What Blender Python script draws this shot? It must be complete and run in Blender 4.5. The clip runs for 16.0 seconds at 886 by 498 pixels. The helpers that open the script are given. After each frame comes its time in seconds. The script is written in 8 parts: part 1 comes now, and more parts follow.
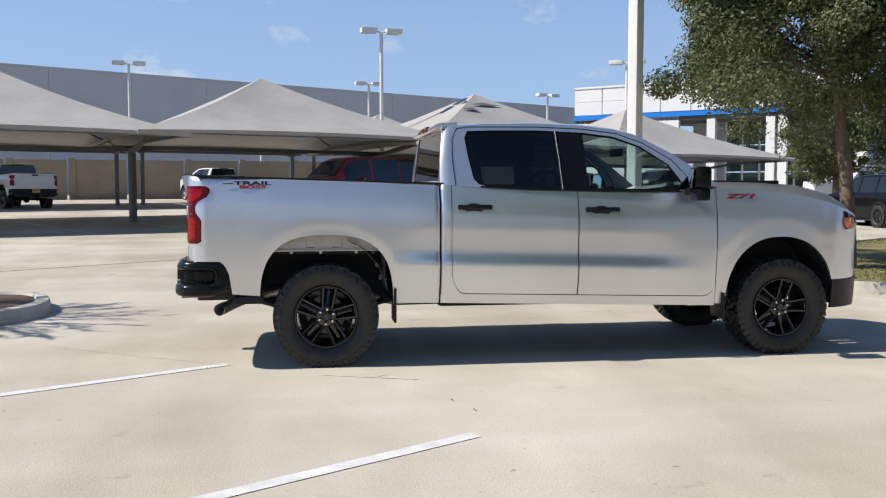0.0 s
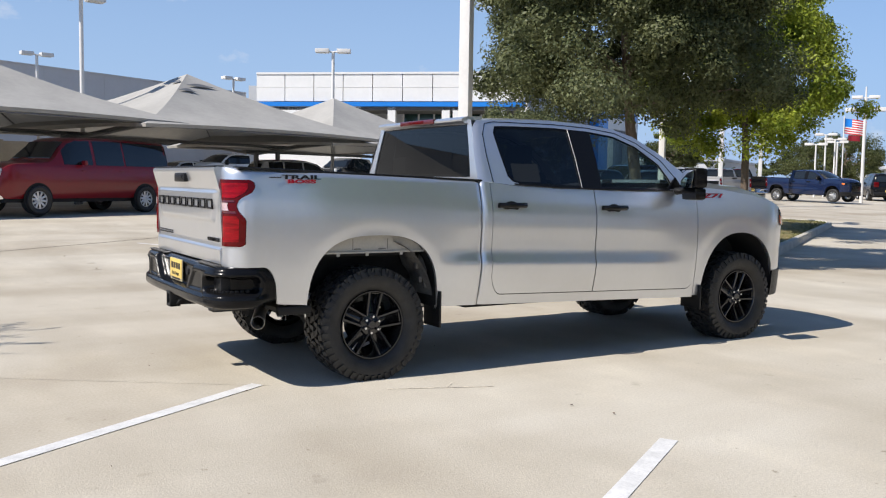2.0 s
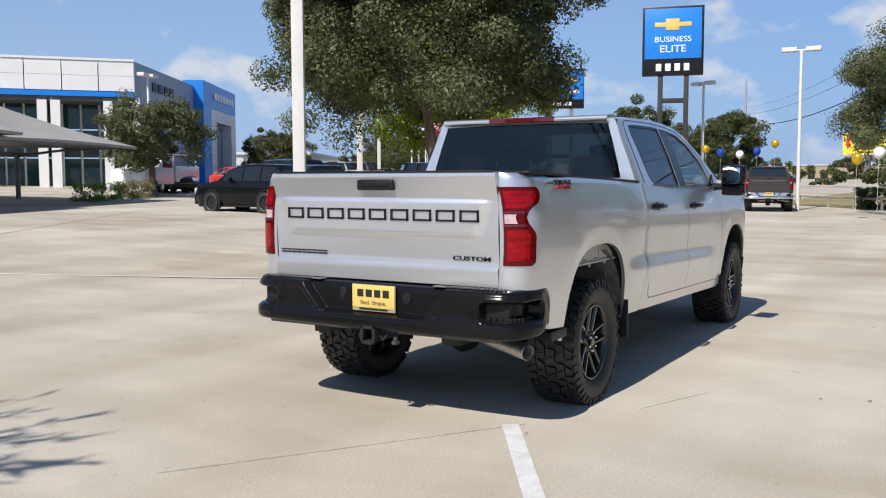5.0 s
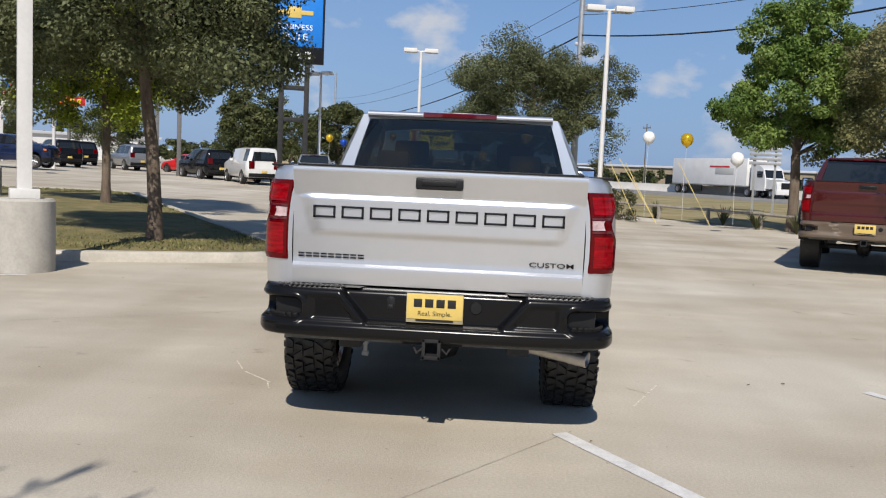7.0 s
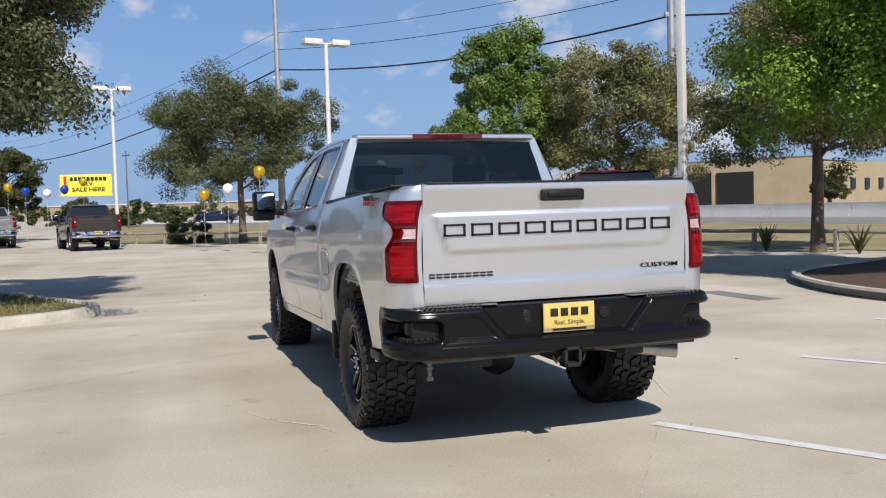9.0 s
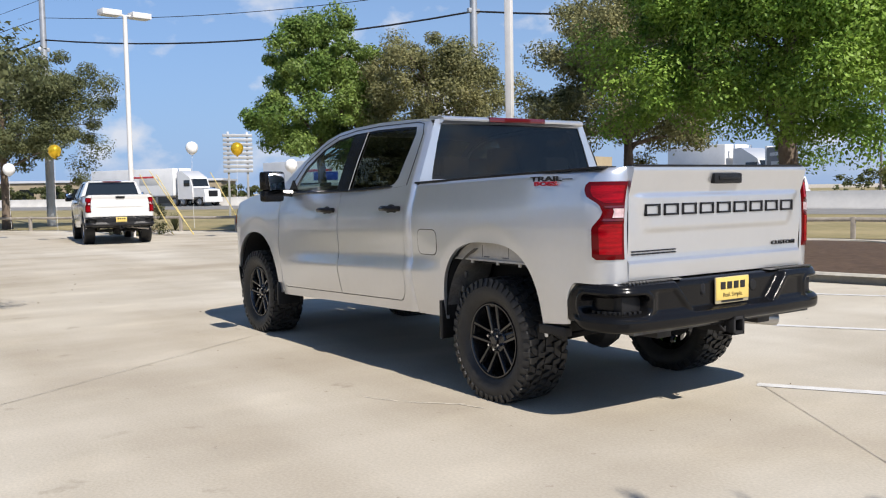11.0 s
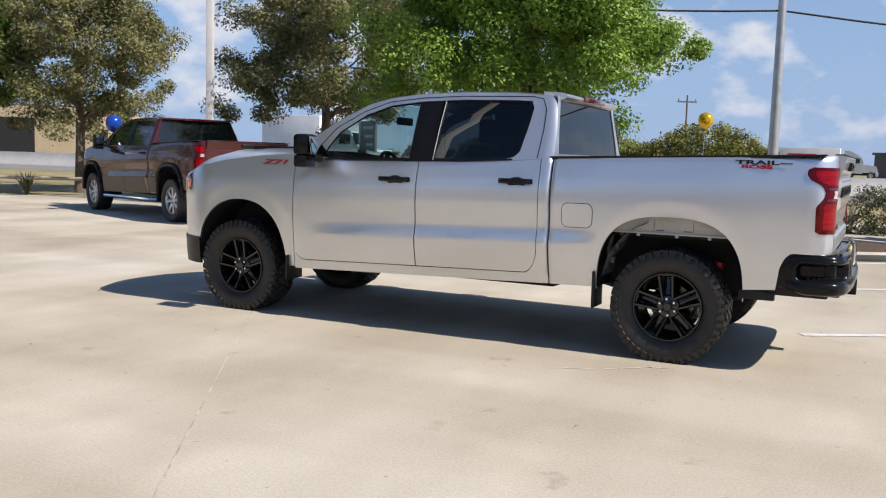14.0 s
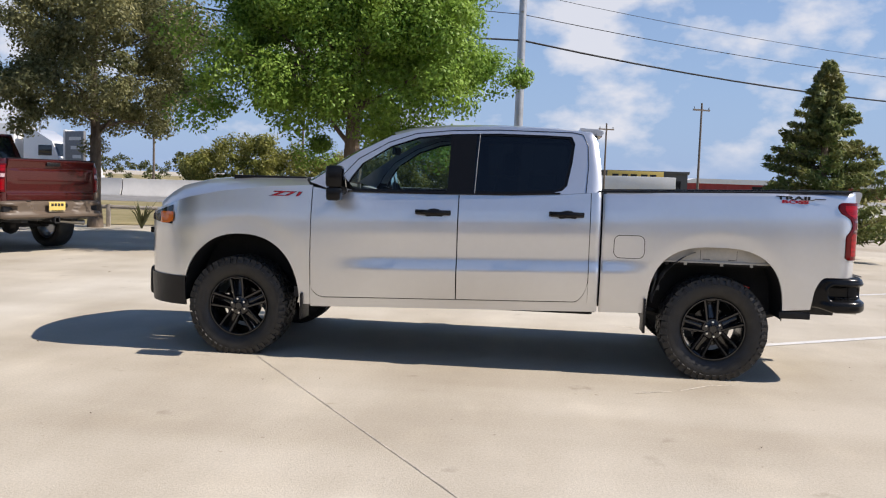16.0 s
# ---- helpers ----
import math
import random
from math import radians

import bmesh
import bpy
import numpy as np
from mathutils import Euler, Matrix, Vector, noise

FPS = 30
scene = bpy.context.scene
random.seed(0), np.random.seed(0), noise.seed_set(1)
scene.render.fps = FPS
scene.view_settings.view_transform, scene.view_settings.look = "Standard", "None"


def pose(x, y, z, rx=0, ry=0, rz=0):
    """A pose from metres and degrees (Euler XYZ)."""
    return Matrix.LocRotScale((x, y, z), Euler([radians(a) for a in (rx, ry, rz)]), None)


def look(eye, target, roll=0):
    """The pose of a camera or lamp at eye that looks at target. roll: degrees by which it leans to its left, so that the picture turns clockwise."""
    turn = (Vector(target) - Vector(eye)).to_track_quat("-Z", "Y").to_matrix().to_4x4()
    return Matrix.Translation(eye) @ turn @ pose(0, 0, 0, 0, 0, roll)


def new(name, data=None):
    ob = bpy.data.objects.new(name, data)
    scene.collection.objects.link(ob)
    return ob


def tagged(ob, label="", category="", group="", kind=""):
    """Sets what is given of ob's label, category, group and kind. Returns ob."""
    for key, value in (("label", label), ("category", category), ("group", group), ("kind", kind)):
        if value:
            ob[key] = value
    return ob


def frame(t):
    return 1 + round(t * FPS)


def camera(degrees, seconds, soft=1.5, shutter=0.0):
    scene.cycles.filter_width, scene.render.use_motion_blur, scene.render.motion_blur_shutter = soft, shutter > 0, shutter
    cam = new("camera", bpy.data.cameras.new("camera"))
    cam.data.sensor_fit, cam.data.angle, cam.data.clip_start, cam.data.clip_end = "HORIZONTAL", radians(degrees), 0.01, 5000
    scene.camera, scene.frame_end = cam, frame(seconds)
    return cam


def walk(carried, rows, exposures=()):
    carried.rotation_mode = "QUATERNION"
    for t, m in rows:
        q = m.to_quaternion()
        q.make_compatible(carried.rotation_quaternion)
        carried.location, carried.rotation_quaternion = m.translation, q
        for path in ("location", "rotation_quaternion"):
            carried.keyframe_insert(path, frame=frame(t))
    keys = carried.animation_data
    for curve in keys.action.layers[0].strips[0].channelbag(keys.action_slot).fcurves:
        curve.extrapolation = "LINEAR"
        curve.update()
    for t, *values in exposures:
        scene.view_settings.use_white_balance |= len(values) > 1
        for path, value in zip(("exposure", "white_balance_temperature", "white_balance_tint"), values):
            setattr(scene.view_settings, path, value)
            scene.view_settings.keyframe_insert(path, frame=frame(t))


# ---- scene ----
cam = camera(52.6, 16.0, 1.15)
PATH = [
    (0, (-0.191, -7.807, 1.33), (0.123, -5.836, 1.206), 0.0),
    (0.5, (-0.886, -7.561, 1.331), (-0.371, -5.635, 1.18), 0.2),
    (1, (-1.585, -7.264, 1.362), (-0.875, -5.4, 1.22), 1.2),
    (1.5, (-2.232, -6.866, 1.366), (-1.354, -5.075, 1.221), 1.5),
    (2, (-2.849, -6.472, 1.389), (-1.801, -4.775, 1.24), 0.9),
    (2.5, (-3.39, -5.953, 1.378), (-2.201, -4.353, 1.222), 0.4),
    (3, (-3.901, -5.441, 1.383), (-2.589, -3.941, 1.208), -0.2),
    (5.5, (-5.602, -2.338, 1.435), (-3.789, -1.509, 1.279), 0.5),
    (6, (-5.753, -1.683, 1.435), (-3.854, -1.079, 1.267), 1.3),
    (6.5, (-5.766, -1.008, 1.421), (-3.809, -0.642, 1.237), 1.9),
    (7, (-5.807, -0.323, 1.469), (-3.819, -0.202, 1.294), 2.5),
    (7.5, (-5.754, 0.276, 1.451), (-3.764, 0.241, 1.261), 2.5),
    (8, (-5.686, 0.824, 1.4), (-3.711, 0.549, 1.249), 2.5),
    (8.5, (-5.621, 1.445, 1.366), (-3.676, 1.003, 1.222), -0.2),
    (9, (-5.494, 2.101, 1.342), (-3.591, 1.492, 1.25), -1.7),
    (9.5, (-5.409, 2.71, 1.369), (-3.569, 1.934, 1.271), -1.6),
    (12, (-3.516, 5.436, 1.331), (-2.057, 4.077, 1.188), -0.6),
    (12.5, (-2.992, 5.927, 1.32), (-1.673, 4.431, 1.17), -0.2),
    (13, (-2.486, 6.401, 1.347), (-1.322, 4.782, 1.192), 0.3),
    (13.5, (-1.914, 6.807, 1.35), (-0.906, 5.087, 1.185), 0.9),
    (14, (-1.334, 7.173, 1.381), (-0.451, 5.39, 1.178), 1.6),
    (14.5, (-0.655, 7.492, 1.407), (0.075, 5.642, 1.197), 1.5),
    (15, (0.012, 7.762, 1.42), (0.564, 5.847, 1.251), 2.1),
    (15.5, (0.677, 7.85, 1.432), (1.049, 5.892, 1.276), 1.6),
    (16, (1.321, 7.904, 1.46), (1.541, 5.922, 1.305), 1.9),
]
walk(cam, [(t, look(e, g, r)) for t, e, g, r in PATH],
     [(0, 0.40, 6390, 10), (2.0, 0.43, 6390, 10), (3.0, 0.40, 6390, 10), (5.5, 0.22, 6390, 10), (6.5, 0.08, 6500, 10), (7.5, 0.06, 6530, 10), (8.5, 0.13, 6470, 10), (9.0, 0.18, 6430, 10), (9.5, 0.24, 6370, 10),
      (12.0, 0.46, 6540, 11), (14.0, 0.42, 6590, 12), (16.0, 0.43, 6620, 13)])

# ---- world, sun ----
SUN_ELEV = radians(45.0)
SUN_DIR = Vector((-math.cos(SUN_ELEV), 0.02, math.sin(SUN_ELEV))).normalized()
sun_data = bpy.data.lights.new("sun", "SUN")
sun_data.energy, sun_data.angle, sun_data.color = 4.85, radians(0.45), (1.0, 0.93, 0.84)
sun = new("sun", sun_data)
sun.rotation_mode = "QUATERNION"
sun.rotation_quaternion = SUN_DIR.to_track_quat("Z", "Y")
sun.location = (-40, 0, 60)

world = bpy.data.worlds.new("sky")
scene.world = world
world.use_nodes = True
wn, wl = world.node_tree.nodes, world.node_tree.links
wn.clear()
w_out = wn.new("ShaderNodeOutputWorld")
w_bg = wn.new("ShaderNodeBackground")
w_sky = wn.new("ShaderNodeTexSky")
w_sky.sky_type, w_sky.sun_disc = "NISHITA", False
w_sky.sun_elevation, w_sky.sun_rotation = SUN_ELEV, math.atan2(SUN_DIR.x, SUN_DIR.y)
w_sky.air_density, w_sky.dust_density, w_sky.ozone_density, w_sky.altitude = 1.0, 0.2, 1.5, 200
w_bg.inputs["Strength"].default_value = 0.091
# scattered cumulus: noise over the direction, flattened towards the horizon
w_tc = wn.new("ShaderNodeTexCoord")
w_map = wn.new("ShaderNodeMapping")
w_map.inputs["Scale"].default_value = (7.4, 7.4, 12.5)
w_map.inputs["Location"].default_value = (1.7, 0.4, 0.0)
w_noise = wn.new("ShaderNodeTexNoise")
w_noise.inputs["Scale"].default_value, w_noise.inputs["Detail"].default_value = 1.15, 7.0
w_noise.inputs["Roughness"].default_value = 0.52
w_ramp = wn.new("ShaderNodeValToRGB")
w_ramp.color_ramp.elements[0].position, w_ramp.color_ramp.elements[0].color = 0.555, (0, 0, 0, 1)
w_ramp.color_ramp.elements[1].position, w_ramp.color_ramp.elements[1].color = 0.665, (1, 1, 1, 1)
w_sep = wn.new("ShaderNodeSeparateXYZ")
w_low = wn.new("ShaderNodeMapRange")
w_low.inputs["From Min"].default_value, w_low.inputs["From Max"].default_value = 0.0, 0.05
w_top = wn.new("ShaderNodeMapRange")
w_top.inputs["From Min"].default_value, w_top.inputs["From Max"].default_value = 0.40, 0.24
w_m1 = wn.new("ShaderNodeMath"); w_m1.operation = "MULTIPLY"
w_m2 = wn.new("ShaderNodeMath"); w_m2.operation = "MULTIPLY"
w_m3 = wn.new("ShaderNodeMath"); w_m3.operation = "MULTIPLY"; w_m3.inputs[1].default_value = 0.85
w_mix = wn.new("ShaderNodeMixRGB")
w_mix.inputs["Color2"].default_value = (6.3, 6.5, 7.0, 1)
wl.new(w_tc.outputs["Generated"], w_map.inputs["Vector"])
wl.new(w_map.outputs["Vector"], w_noise.inputs["Vector"])
# more cloud towards the south of the lot
w_bias = wn.new("ShaderNodeMath")
w_bias.operation, w_bias.inputs[1].default_value = "MULTIPLY_ADD", -0.060
wl.new(w_sep.outputs["Y"], w_bias.inputs[0])
wl.new(w_noise.outputs["Fac"], w_bias.inputs[2])
wl.new(w_bias.outputs["Value"], w_ramp.inputs["Fac"])
wl.new(w_tc.outputs["Generated"], w_sep.inputs["Vector"])
wl.new(w_sep.outputs["Z"], w_low.inputs["Value"])
wl.new(w_sep.outputs["Z"], w_top.inputs["Value"])
wl.new(w_ramp.outputs["Color"], w_m1.inputs[0])
wl.new(w_low.outputs["Result"], w_m1.inputs[1])
wl.new(w_m1.outputs["Value"], w_m2.inputs[0])
wl.new(w_top.outputs["Result"], w_m2.inputs[1])
wl.new(w_m2.outputs["Value"], w_m3.inputs[0])
wl.new(w_m3.outputs["Value"], w_mix.inputs["Fac"])
# a pale bluish haze low down
w_tint = wn.new("ShaderNodeMixRGB")
w_tint.blend_type, w_tint.inputs["Fac"].default_value = "MULTIPLY", 1.0
w_tint.inputs["Color2"].default_value = (0.94, 0.985, 1.06, 1)
w_haze = wn.new("ShaderNodeMixRGB")
w_haze.inputs["Color2"].default_value = (2.95, 4.1, 6.3, 1)
w_hz = wn.new("ShaderNodeMapRange")
w_hz.inputs["From Min"].default_value, w_hz.inputs["From Max"].default_value = 0.42, 0.0
w_hz.inputs["To Max"].default_value = 0.92
wl.new(w_sep.outputs["Z"], w_hz.inputs["Value"])
wl.new(w_sky.outputs["Color"], w_tint.inputs["Color1"])
wl.new(w_tint.outputs["Color"], w_haze.inputs["Color1"])
wl.new(w_hz.outputs["Result"], w_haze.inputs["Fac"])
# the sky is paler to the north of the lot and deeper to the east and south
w_az = wn.new("ShaderNodeMapRange")
w_az.inputs["From Min"].default_value, w_az.inputs["From Max"].default_value = -1.0, 1.0
w_side = wn.new("ShaderNodeValToRGB")
w_side.color_ramp.elements[0].position, w_side.color_ramp.elements[0].color = 0.05, (0.86, 0.90, 0.94, 1)
w_side.color_ramp.elements[1].position, w_side.color_ramp.elements[1].color = 0.95, (1.0, 1.02, 1.04, 1)
w_east = w_side.color_ramp.elements.new(0.48)
w_east.color = (0.73, 0.85, 0.98, 1)
w_deep = wn.new("ShaderNodeMixRGB")
w_deep.blend_type, w_deep.inputs["Fac"].default_value = "MULTIPLY", 1.0
wl.new(w_sep.outputs["Y"], w_az.inputs["Value"])
wl.new(w_az.outputs["Result"], w_side.inputs["Fac"])
wl.new(w_haze.outputs["Color"], w_deep.inputs["Color1"])
wl.new(w_side.outputs["Color"], w_deep.inputs["Color2"])
wl.new(w_deep.outputs["Color"], w_mix.inputs["Color1"])
wl.new(w_mix.outputs["Color"], w_bg.inputs["Color"])
wl.new(w_bg.outputs["Background"], w_out.inputs["Surface"])

# ---- mesh helpers ----


def mesh_of(name, verts, faces, mat, smooth=True, sharp=35):
    me = bpy.data.meshes.new(name)
    me.from_pydata([tuple(v) for v in verts], [], [tuple(f) for f in faces])
    if mat:
        me.materials.append(mat)
    me.polygons.foreach_set("use_smooth", [smooth] * len(me.polygons))
    if smooth and sharp < 180:
        me.set_sharp_from_angle(angle=radians(sharp))
    me.validate()
    me.update()
    return me


def part(name, geo, mat, parent=None, label="", smooth=True, sharp=35):
    """One mesh object from (verts, faces) under a thing or a part."""
    ob = new(name, mesh_of(name, geo[0], geo[1], mat, smooth, sharp))
    if parent:
        ob.parent = parent
    return tagged(ob, label)


def thing(name, label, category, group="", kind="", at=(0, 0, 0), turn=0.0):
    """An Empty at the base of a thing."""
    ob = new(name)
    ob.empty_display_size = 0.2
    ob.matrix_basis = pose(*at, 0, 0, turn)
    return tagged(ob, label, category, group, kind)


def join(*geos):
    v, f = [], []
    for gv, gf in geos:
        n = len(v)
        v += [tuple(p) for p in gv]
        f += [tuple(i + n for i in q) for q in gf]
    return v, f


def moved(geo, m):
    return [tuple(m @ Vector(p)) for p in geo[0]], geo[1]


def mirrored(geo):
    return [(p[0], -p[1], p[2]) for p in geo[0]], [tuple(reversed(q)) for q in geo[1]]


def box(x0, x1, y0, y1, z0, z1, b=0.0):
    """A box with chamfered edges."""
    if b <= 0:
        v = [(x, y, z) for x in (x0, x1) for y in (y0, y1) for z in (z0, z1)]
        return v, [(0, 1, 3, 2), (4, 6, 7, 5), (0, 4, 5, 1), (2, 3, 7, 6), (0, 2, 6, 4), (1, 5, 7, 3)]
    bm = bmesh.new()
    bmesh.ops.create_cube(bm, size=1.0)
    for q in bm.verts:
        q.co = ((x0 + x1) / 2 + q.co.x * (x1 - x0), (y0 + y1) / 2 + q.co.y * (y1 - y0), (z0 + z1) / 2 + q.co.z * (z1 - z0))
    bmesh.ops.bevel(bm, geom=bm.edges[:], offset=b, segments=2, affect="EDGES", profile=0.6)
    bmesh.ops.recalc_face_normals(bm, faces=bm.faces[:])
    geo = [tuple(q.co) for q in bm.verts], [tuple(q.index for q in f.verts) for f in bm.faces]
    bm.free()
    return geo


def grid(nu, nv, fn):
    """fn(a, b) with a and b from 0 to 1."""
    v = [tuple(fn(i / nu, j / nv)) for i in range(nu + 1) for j in range(nv + 1)]
    w = nv + 1
    return v, [(i * w + j, (i + 1) * w + j, (i + 1) * w + j + 1, i * w + j + 1) for i in range(nu) for j in range(nv)]


def flipped(geo):
    return geo[0], [tuple(reversed(q)) for q in geo[1]]


def flanged(geo, nu, nv, off):
    """A grid with its rim turned in by off, so that the panel has an edge."""
    v, f = list(geo[0]), list(geo[1])
    w = nv + 1
    rim = [i * w for i in range(nu + 1)] + [nu * w + j for j in range(1, nv + 1)]
    rim += [i * w + nv for i in range(nu - 1, -1, -1)] + [j for j in range(nv - 1, 0, -1)]
    n = len(v)
    for k in rim:
        v.append(tuple(Vector(v[k]) + Vector(off)))
    m = len(rim)
    for k in range(m):
        a, b = rim[k], rim[(k + 1) % m]
        f.append((b, a, n + k, n + (k + 1) % m))
    return v, f


def revolve(profile, n=48, axis="y", closed=False):
    """Turns (r, h) pairs about the y (or z) axis."""
    v, f = [], []
    k = len(profile)
    for i in range(n):
        a = 2 * math.pi * i / n
        for r, h in profile:
            v.append((r * math.cos(a), h, r * math.sin(a)) if axis == "y" else (r * math.cos(a), r * math.sin(a), h))
    for i in range(n):
        for j in range(k if closed else k - 1):
            a, b = i * k + j, i * k + (j + 1) % k
            c, d = ((i + 1) % n) * k + (j + 1) % k, ((i + 1) % n) * k + j
            f.append((a, b, c, d) if axis == "y" else (a, d, c, b))
    return v, f


def tube(points, radii, n=8, cap=True):
    """A round bar along points, with its own radius at each."""
    v, f = [], []
    pts = [Vector(p) for p in points]
    if not hasattr(radii, "__len__"):
        radii = [radii] * len(pts)
    for i, p in enumerate(pts):
        d = (pts[min(i + 1, len(pts) - 1)] - pts[max(i - 1, 0)]).normalized()
        s = d.orthogonal().normalized() if abs(d.z) > 0.98 else d.cross(Vector((0, 0, 1))).normalized()
        t = s.cross(d)
        for k in range(n):
            a = 2 * math.pi * k / n
            v.append(tuple(p + (s * math.cos(a) + t * math.sin(a)) * radii[i]))
    for i in range(len(pts) - 1):
        for k in range(n):
            f.append((i * n + k, i * n + (k + 1) % n, (i + 1) * n + (k + 1) % n, (i + 1) * n + k))
    if cap:
        f.append(tuple(range(n - 1, -1, -1)))
        f.append(tuple((len(pts) - 1) * n + k for k in range(n)))
    return v, f


def prism(poly, y0, y1):
    """A polygon in x and z, drawn out from y0 to y1."""
    n = len(poly)
    v = [(x, y0, z) for x, z in poly] + [(x, y1, z) for x, z in poly]
    f = [tuple(range(n)), tuple(range(2 * n - 1, n - 1, -1))]
    f += [(i, n + i, n + (i + 1) % n, (i + 1) % n) for i in range(n)]
    return v, [tuple(reversed(q)) for q in f]


def interp(x, table):
    """Piecewise linear through (x, y) pairs in rising x."""
    return float(np.interp(x, [t[0] for t in table], [t[1] for t in table]))


def smooth01(x, a, b):
    t = min(1.0, max(0.0, (x - a) / (b - a)))
    return t * t * (3 - 2 * t)


def lettering(name, body, size, mat, parent, m, depth=0.004, align="CENTER", label="", bold=0.0, slant=0.0):
    """Raised letters in the built-in font, turned to a mesh."""
    cu = bpy.data.curves.new(name, "FONT")
    cu.body, cu.size, cu.extrude, cu.align_x, cu.align_y = body, size, depth, align, "CENTER"
    cu.resolution_u = 3
    cu.offset, cu.shear = bold, slant
    tmp = new(name, cu)
    me = bpy.data.meshes.new_from_object(tmp.evaluated_get(bpy.context.evaluated_depsgraph_get()))
    bpy.data.objects.remove(tmp)
    me.materials.clear()
    me.materials.append(mat)
    me.transform(m)
    ob = new(name, me)
    if parent:
        ob.parent = parent
    return tagged(ob, label)


def ground_z(x, y):
    """The lot rises gently on its far side."""
    return 0.023 * max(0.0, min(y, 62.0) - 6.0)


# ---- materials ----


def material(name, color, rough=0.5, metal=0.0, spec=0.5, coat=0.0, vary=0.0, scale=8.0, bump=0.0, bump_scale=60.0,
             alpha=1.0, transmission=0.0, emission=0.0, color2=None, coat_rough=0.03, rough_vary=0.0, ior=1.45, pos=(0.35, 0.65),
             stretch=(1, 1, 1), island=0.0):
    """A principled material with colour variation at two scales and fine relief, in metres."""
    m = bpy.data.materials.new(name)
    m.use_nodes = True
    nt = m.node_tree
    b = nt.nodes["Principled BSDF"]
    b.inputs["Base Color"].default_value = (*color, 1)
    b.inputs["Roughness"].default_value, b.inputs["Metallic"].default_value = rough, metal
    b.inputs["Specular IOR Level"].default_value, b.inputs["IOR"].default_value = spec, ior
    b.inputs["Coat Weight"].default_value, b.inputs["Coat Roughness"].default_value = coat, coat_rough
    b.inputs["Transmission Weight"].default_value, b.inputs["Alpha"].default_value = transmission, alpha
    if emission:
        b.inputs["Emission Color"].default_value = (*color, 1)
        b.inputs["Emission Strength"].default_value = emission
    if vary or color2 or bump or rough_vary:
        tc = nt.nodes.new("ShaderNodeTexCoord")
        mp = nt.nodes.new("ShaderNodeMapping")
        mp.inputs["Scale"].default_value = stretch
        nt.links.new(tc.outputs["Object"], mp.inputs["Vector"])
    if vary or color2:
        n1, n2 = nt.nodes.new("ShaderNodeTexNoise"), nt.nodes.new("ShaderNodeTexNoise")
        n1.inputs["Scale"].default_value, n2.inputs["Scale"].default_value = scale, scale * 7.3
        n1.inputs["Detail"].default_value = n2.inputs["Detail"].default_value = 4
        for n in (n1, n2):
            nt.links.new(mp.outputs["Vector"], n.inputs["Vector"])
        add = nt.nodes.new("ShaderNodeMath")
        add.operation = "MULTIPLY_ADD"
        add.inputs[1].default_value = 0.65
        half = nt.nodes.new("ShaderNodeMath")
        half.operation, half.inputs[1].default_value = "MULTIPLY", 0.35
        nt.links.new(n2.outputs["Fac"], half.inputs[0])
        nt.links.new(n1.outputs["Fac"], add.inputs[0])
        nt.links.new(half.outputs["Value"], add.inputs[2])
        ramp = nt.nodes.new("ShaderNodeValToRGB")
        c2 = color2 or tuple(c * (1 + vary) for c in color)
        c1 = color if color2 else tuple(c * (1 - vary) for c in color)
        ramp.color_ramp.elements[0].position, ramp.color_ramp.elements[1].position = pos
        ramp.color_ramp.elements[0].color, ramp.color_ramp.elements[1].color = (*c1, 1), (*c2, 1)
        nt.links.new(add.outputs["Value"], ramp.inputs["Fac"])
        last = ramp.outputs["Color"]
        if island:
            geo = nt.nodes.new("ShaderNodeNewGeometry")
            hs = nt.nodes.new("ShaderNodeHueSaturation")
            mr = nt.nodes.new("ShaderNodeMapRange")
            mr.inputs["To Min"].default_value, mr.inputs["To Max"].default_value = 1 - island, 1 + island
            nt.links.new(geo.outputs["Random Per Island"], mr.inputs["Value"])
            nt.links.new(mr.outputs["Result"], hs.inputs["Value"])
            nt.links.new(last, hs.inputs["Color"])
            last = hs.outputs["Color"]
        nt.links.new(last, b.inputs["Base Color"])
        if rough_vary:
            mr2 = nt.nodes.new("ShaderNodeMapRange")
            mr2.inputs["To Min"].default_value, mr2.inputs["To Max"].default_value = rough - rough_vary, rough + rough_vary
            nt.links.new(n1.outputs["Fac"], mr2.inputs["Value"])
            nt.links.new(mr2.outputs["Result"], b.inputs["Roughness"])
    if bump:
        nb = nt.nodes.new("ShaderNodeTexNoise")
        nb.inputs["Scale"].default_value, nb.inputs["Detail"].default_value = bump_scale, 5
        bp = nt.nodes.new("ShaderNodeBump")
        bp.inputs["Strength"].default_value, bp.inputs["Distance"].default_value = bump, 0.01
        nt.links.new(mp.outputs["Vector"], nb.inputs["Vector"])
        nt.links.new(nb.outputs["Fac"], bp.inputs["Height"])
        nt.links.new(bp.outputs["Normal"], b.inputs["Normal"])
    return m


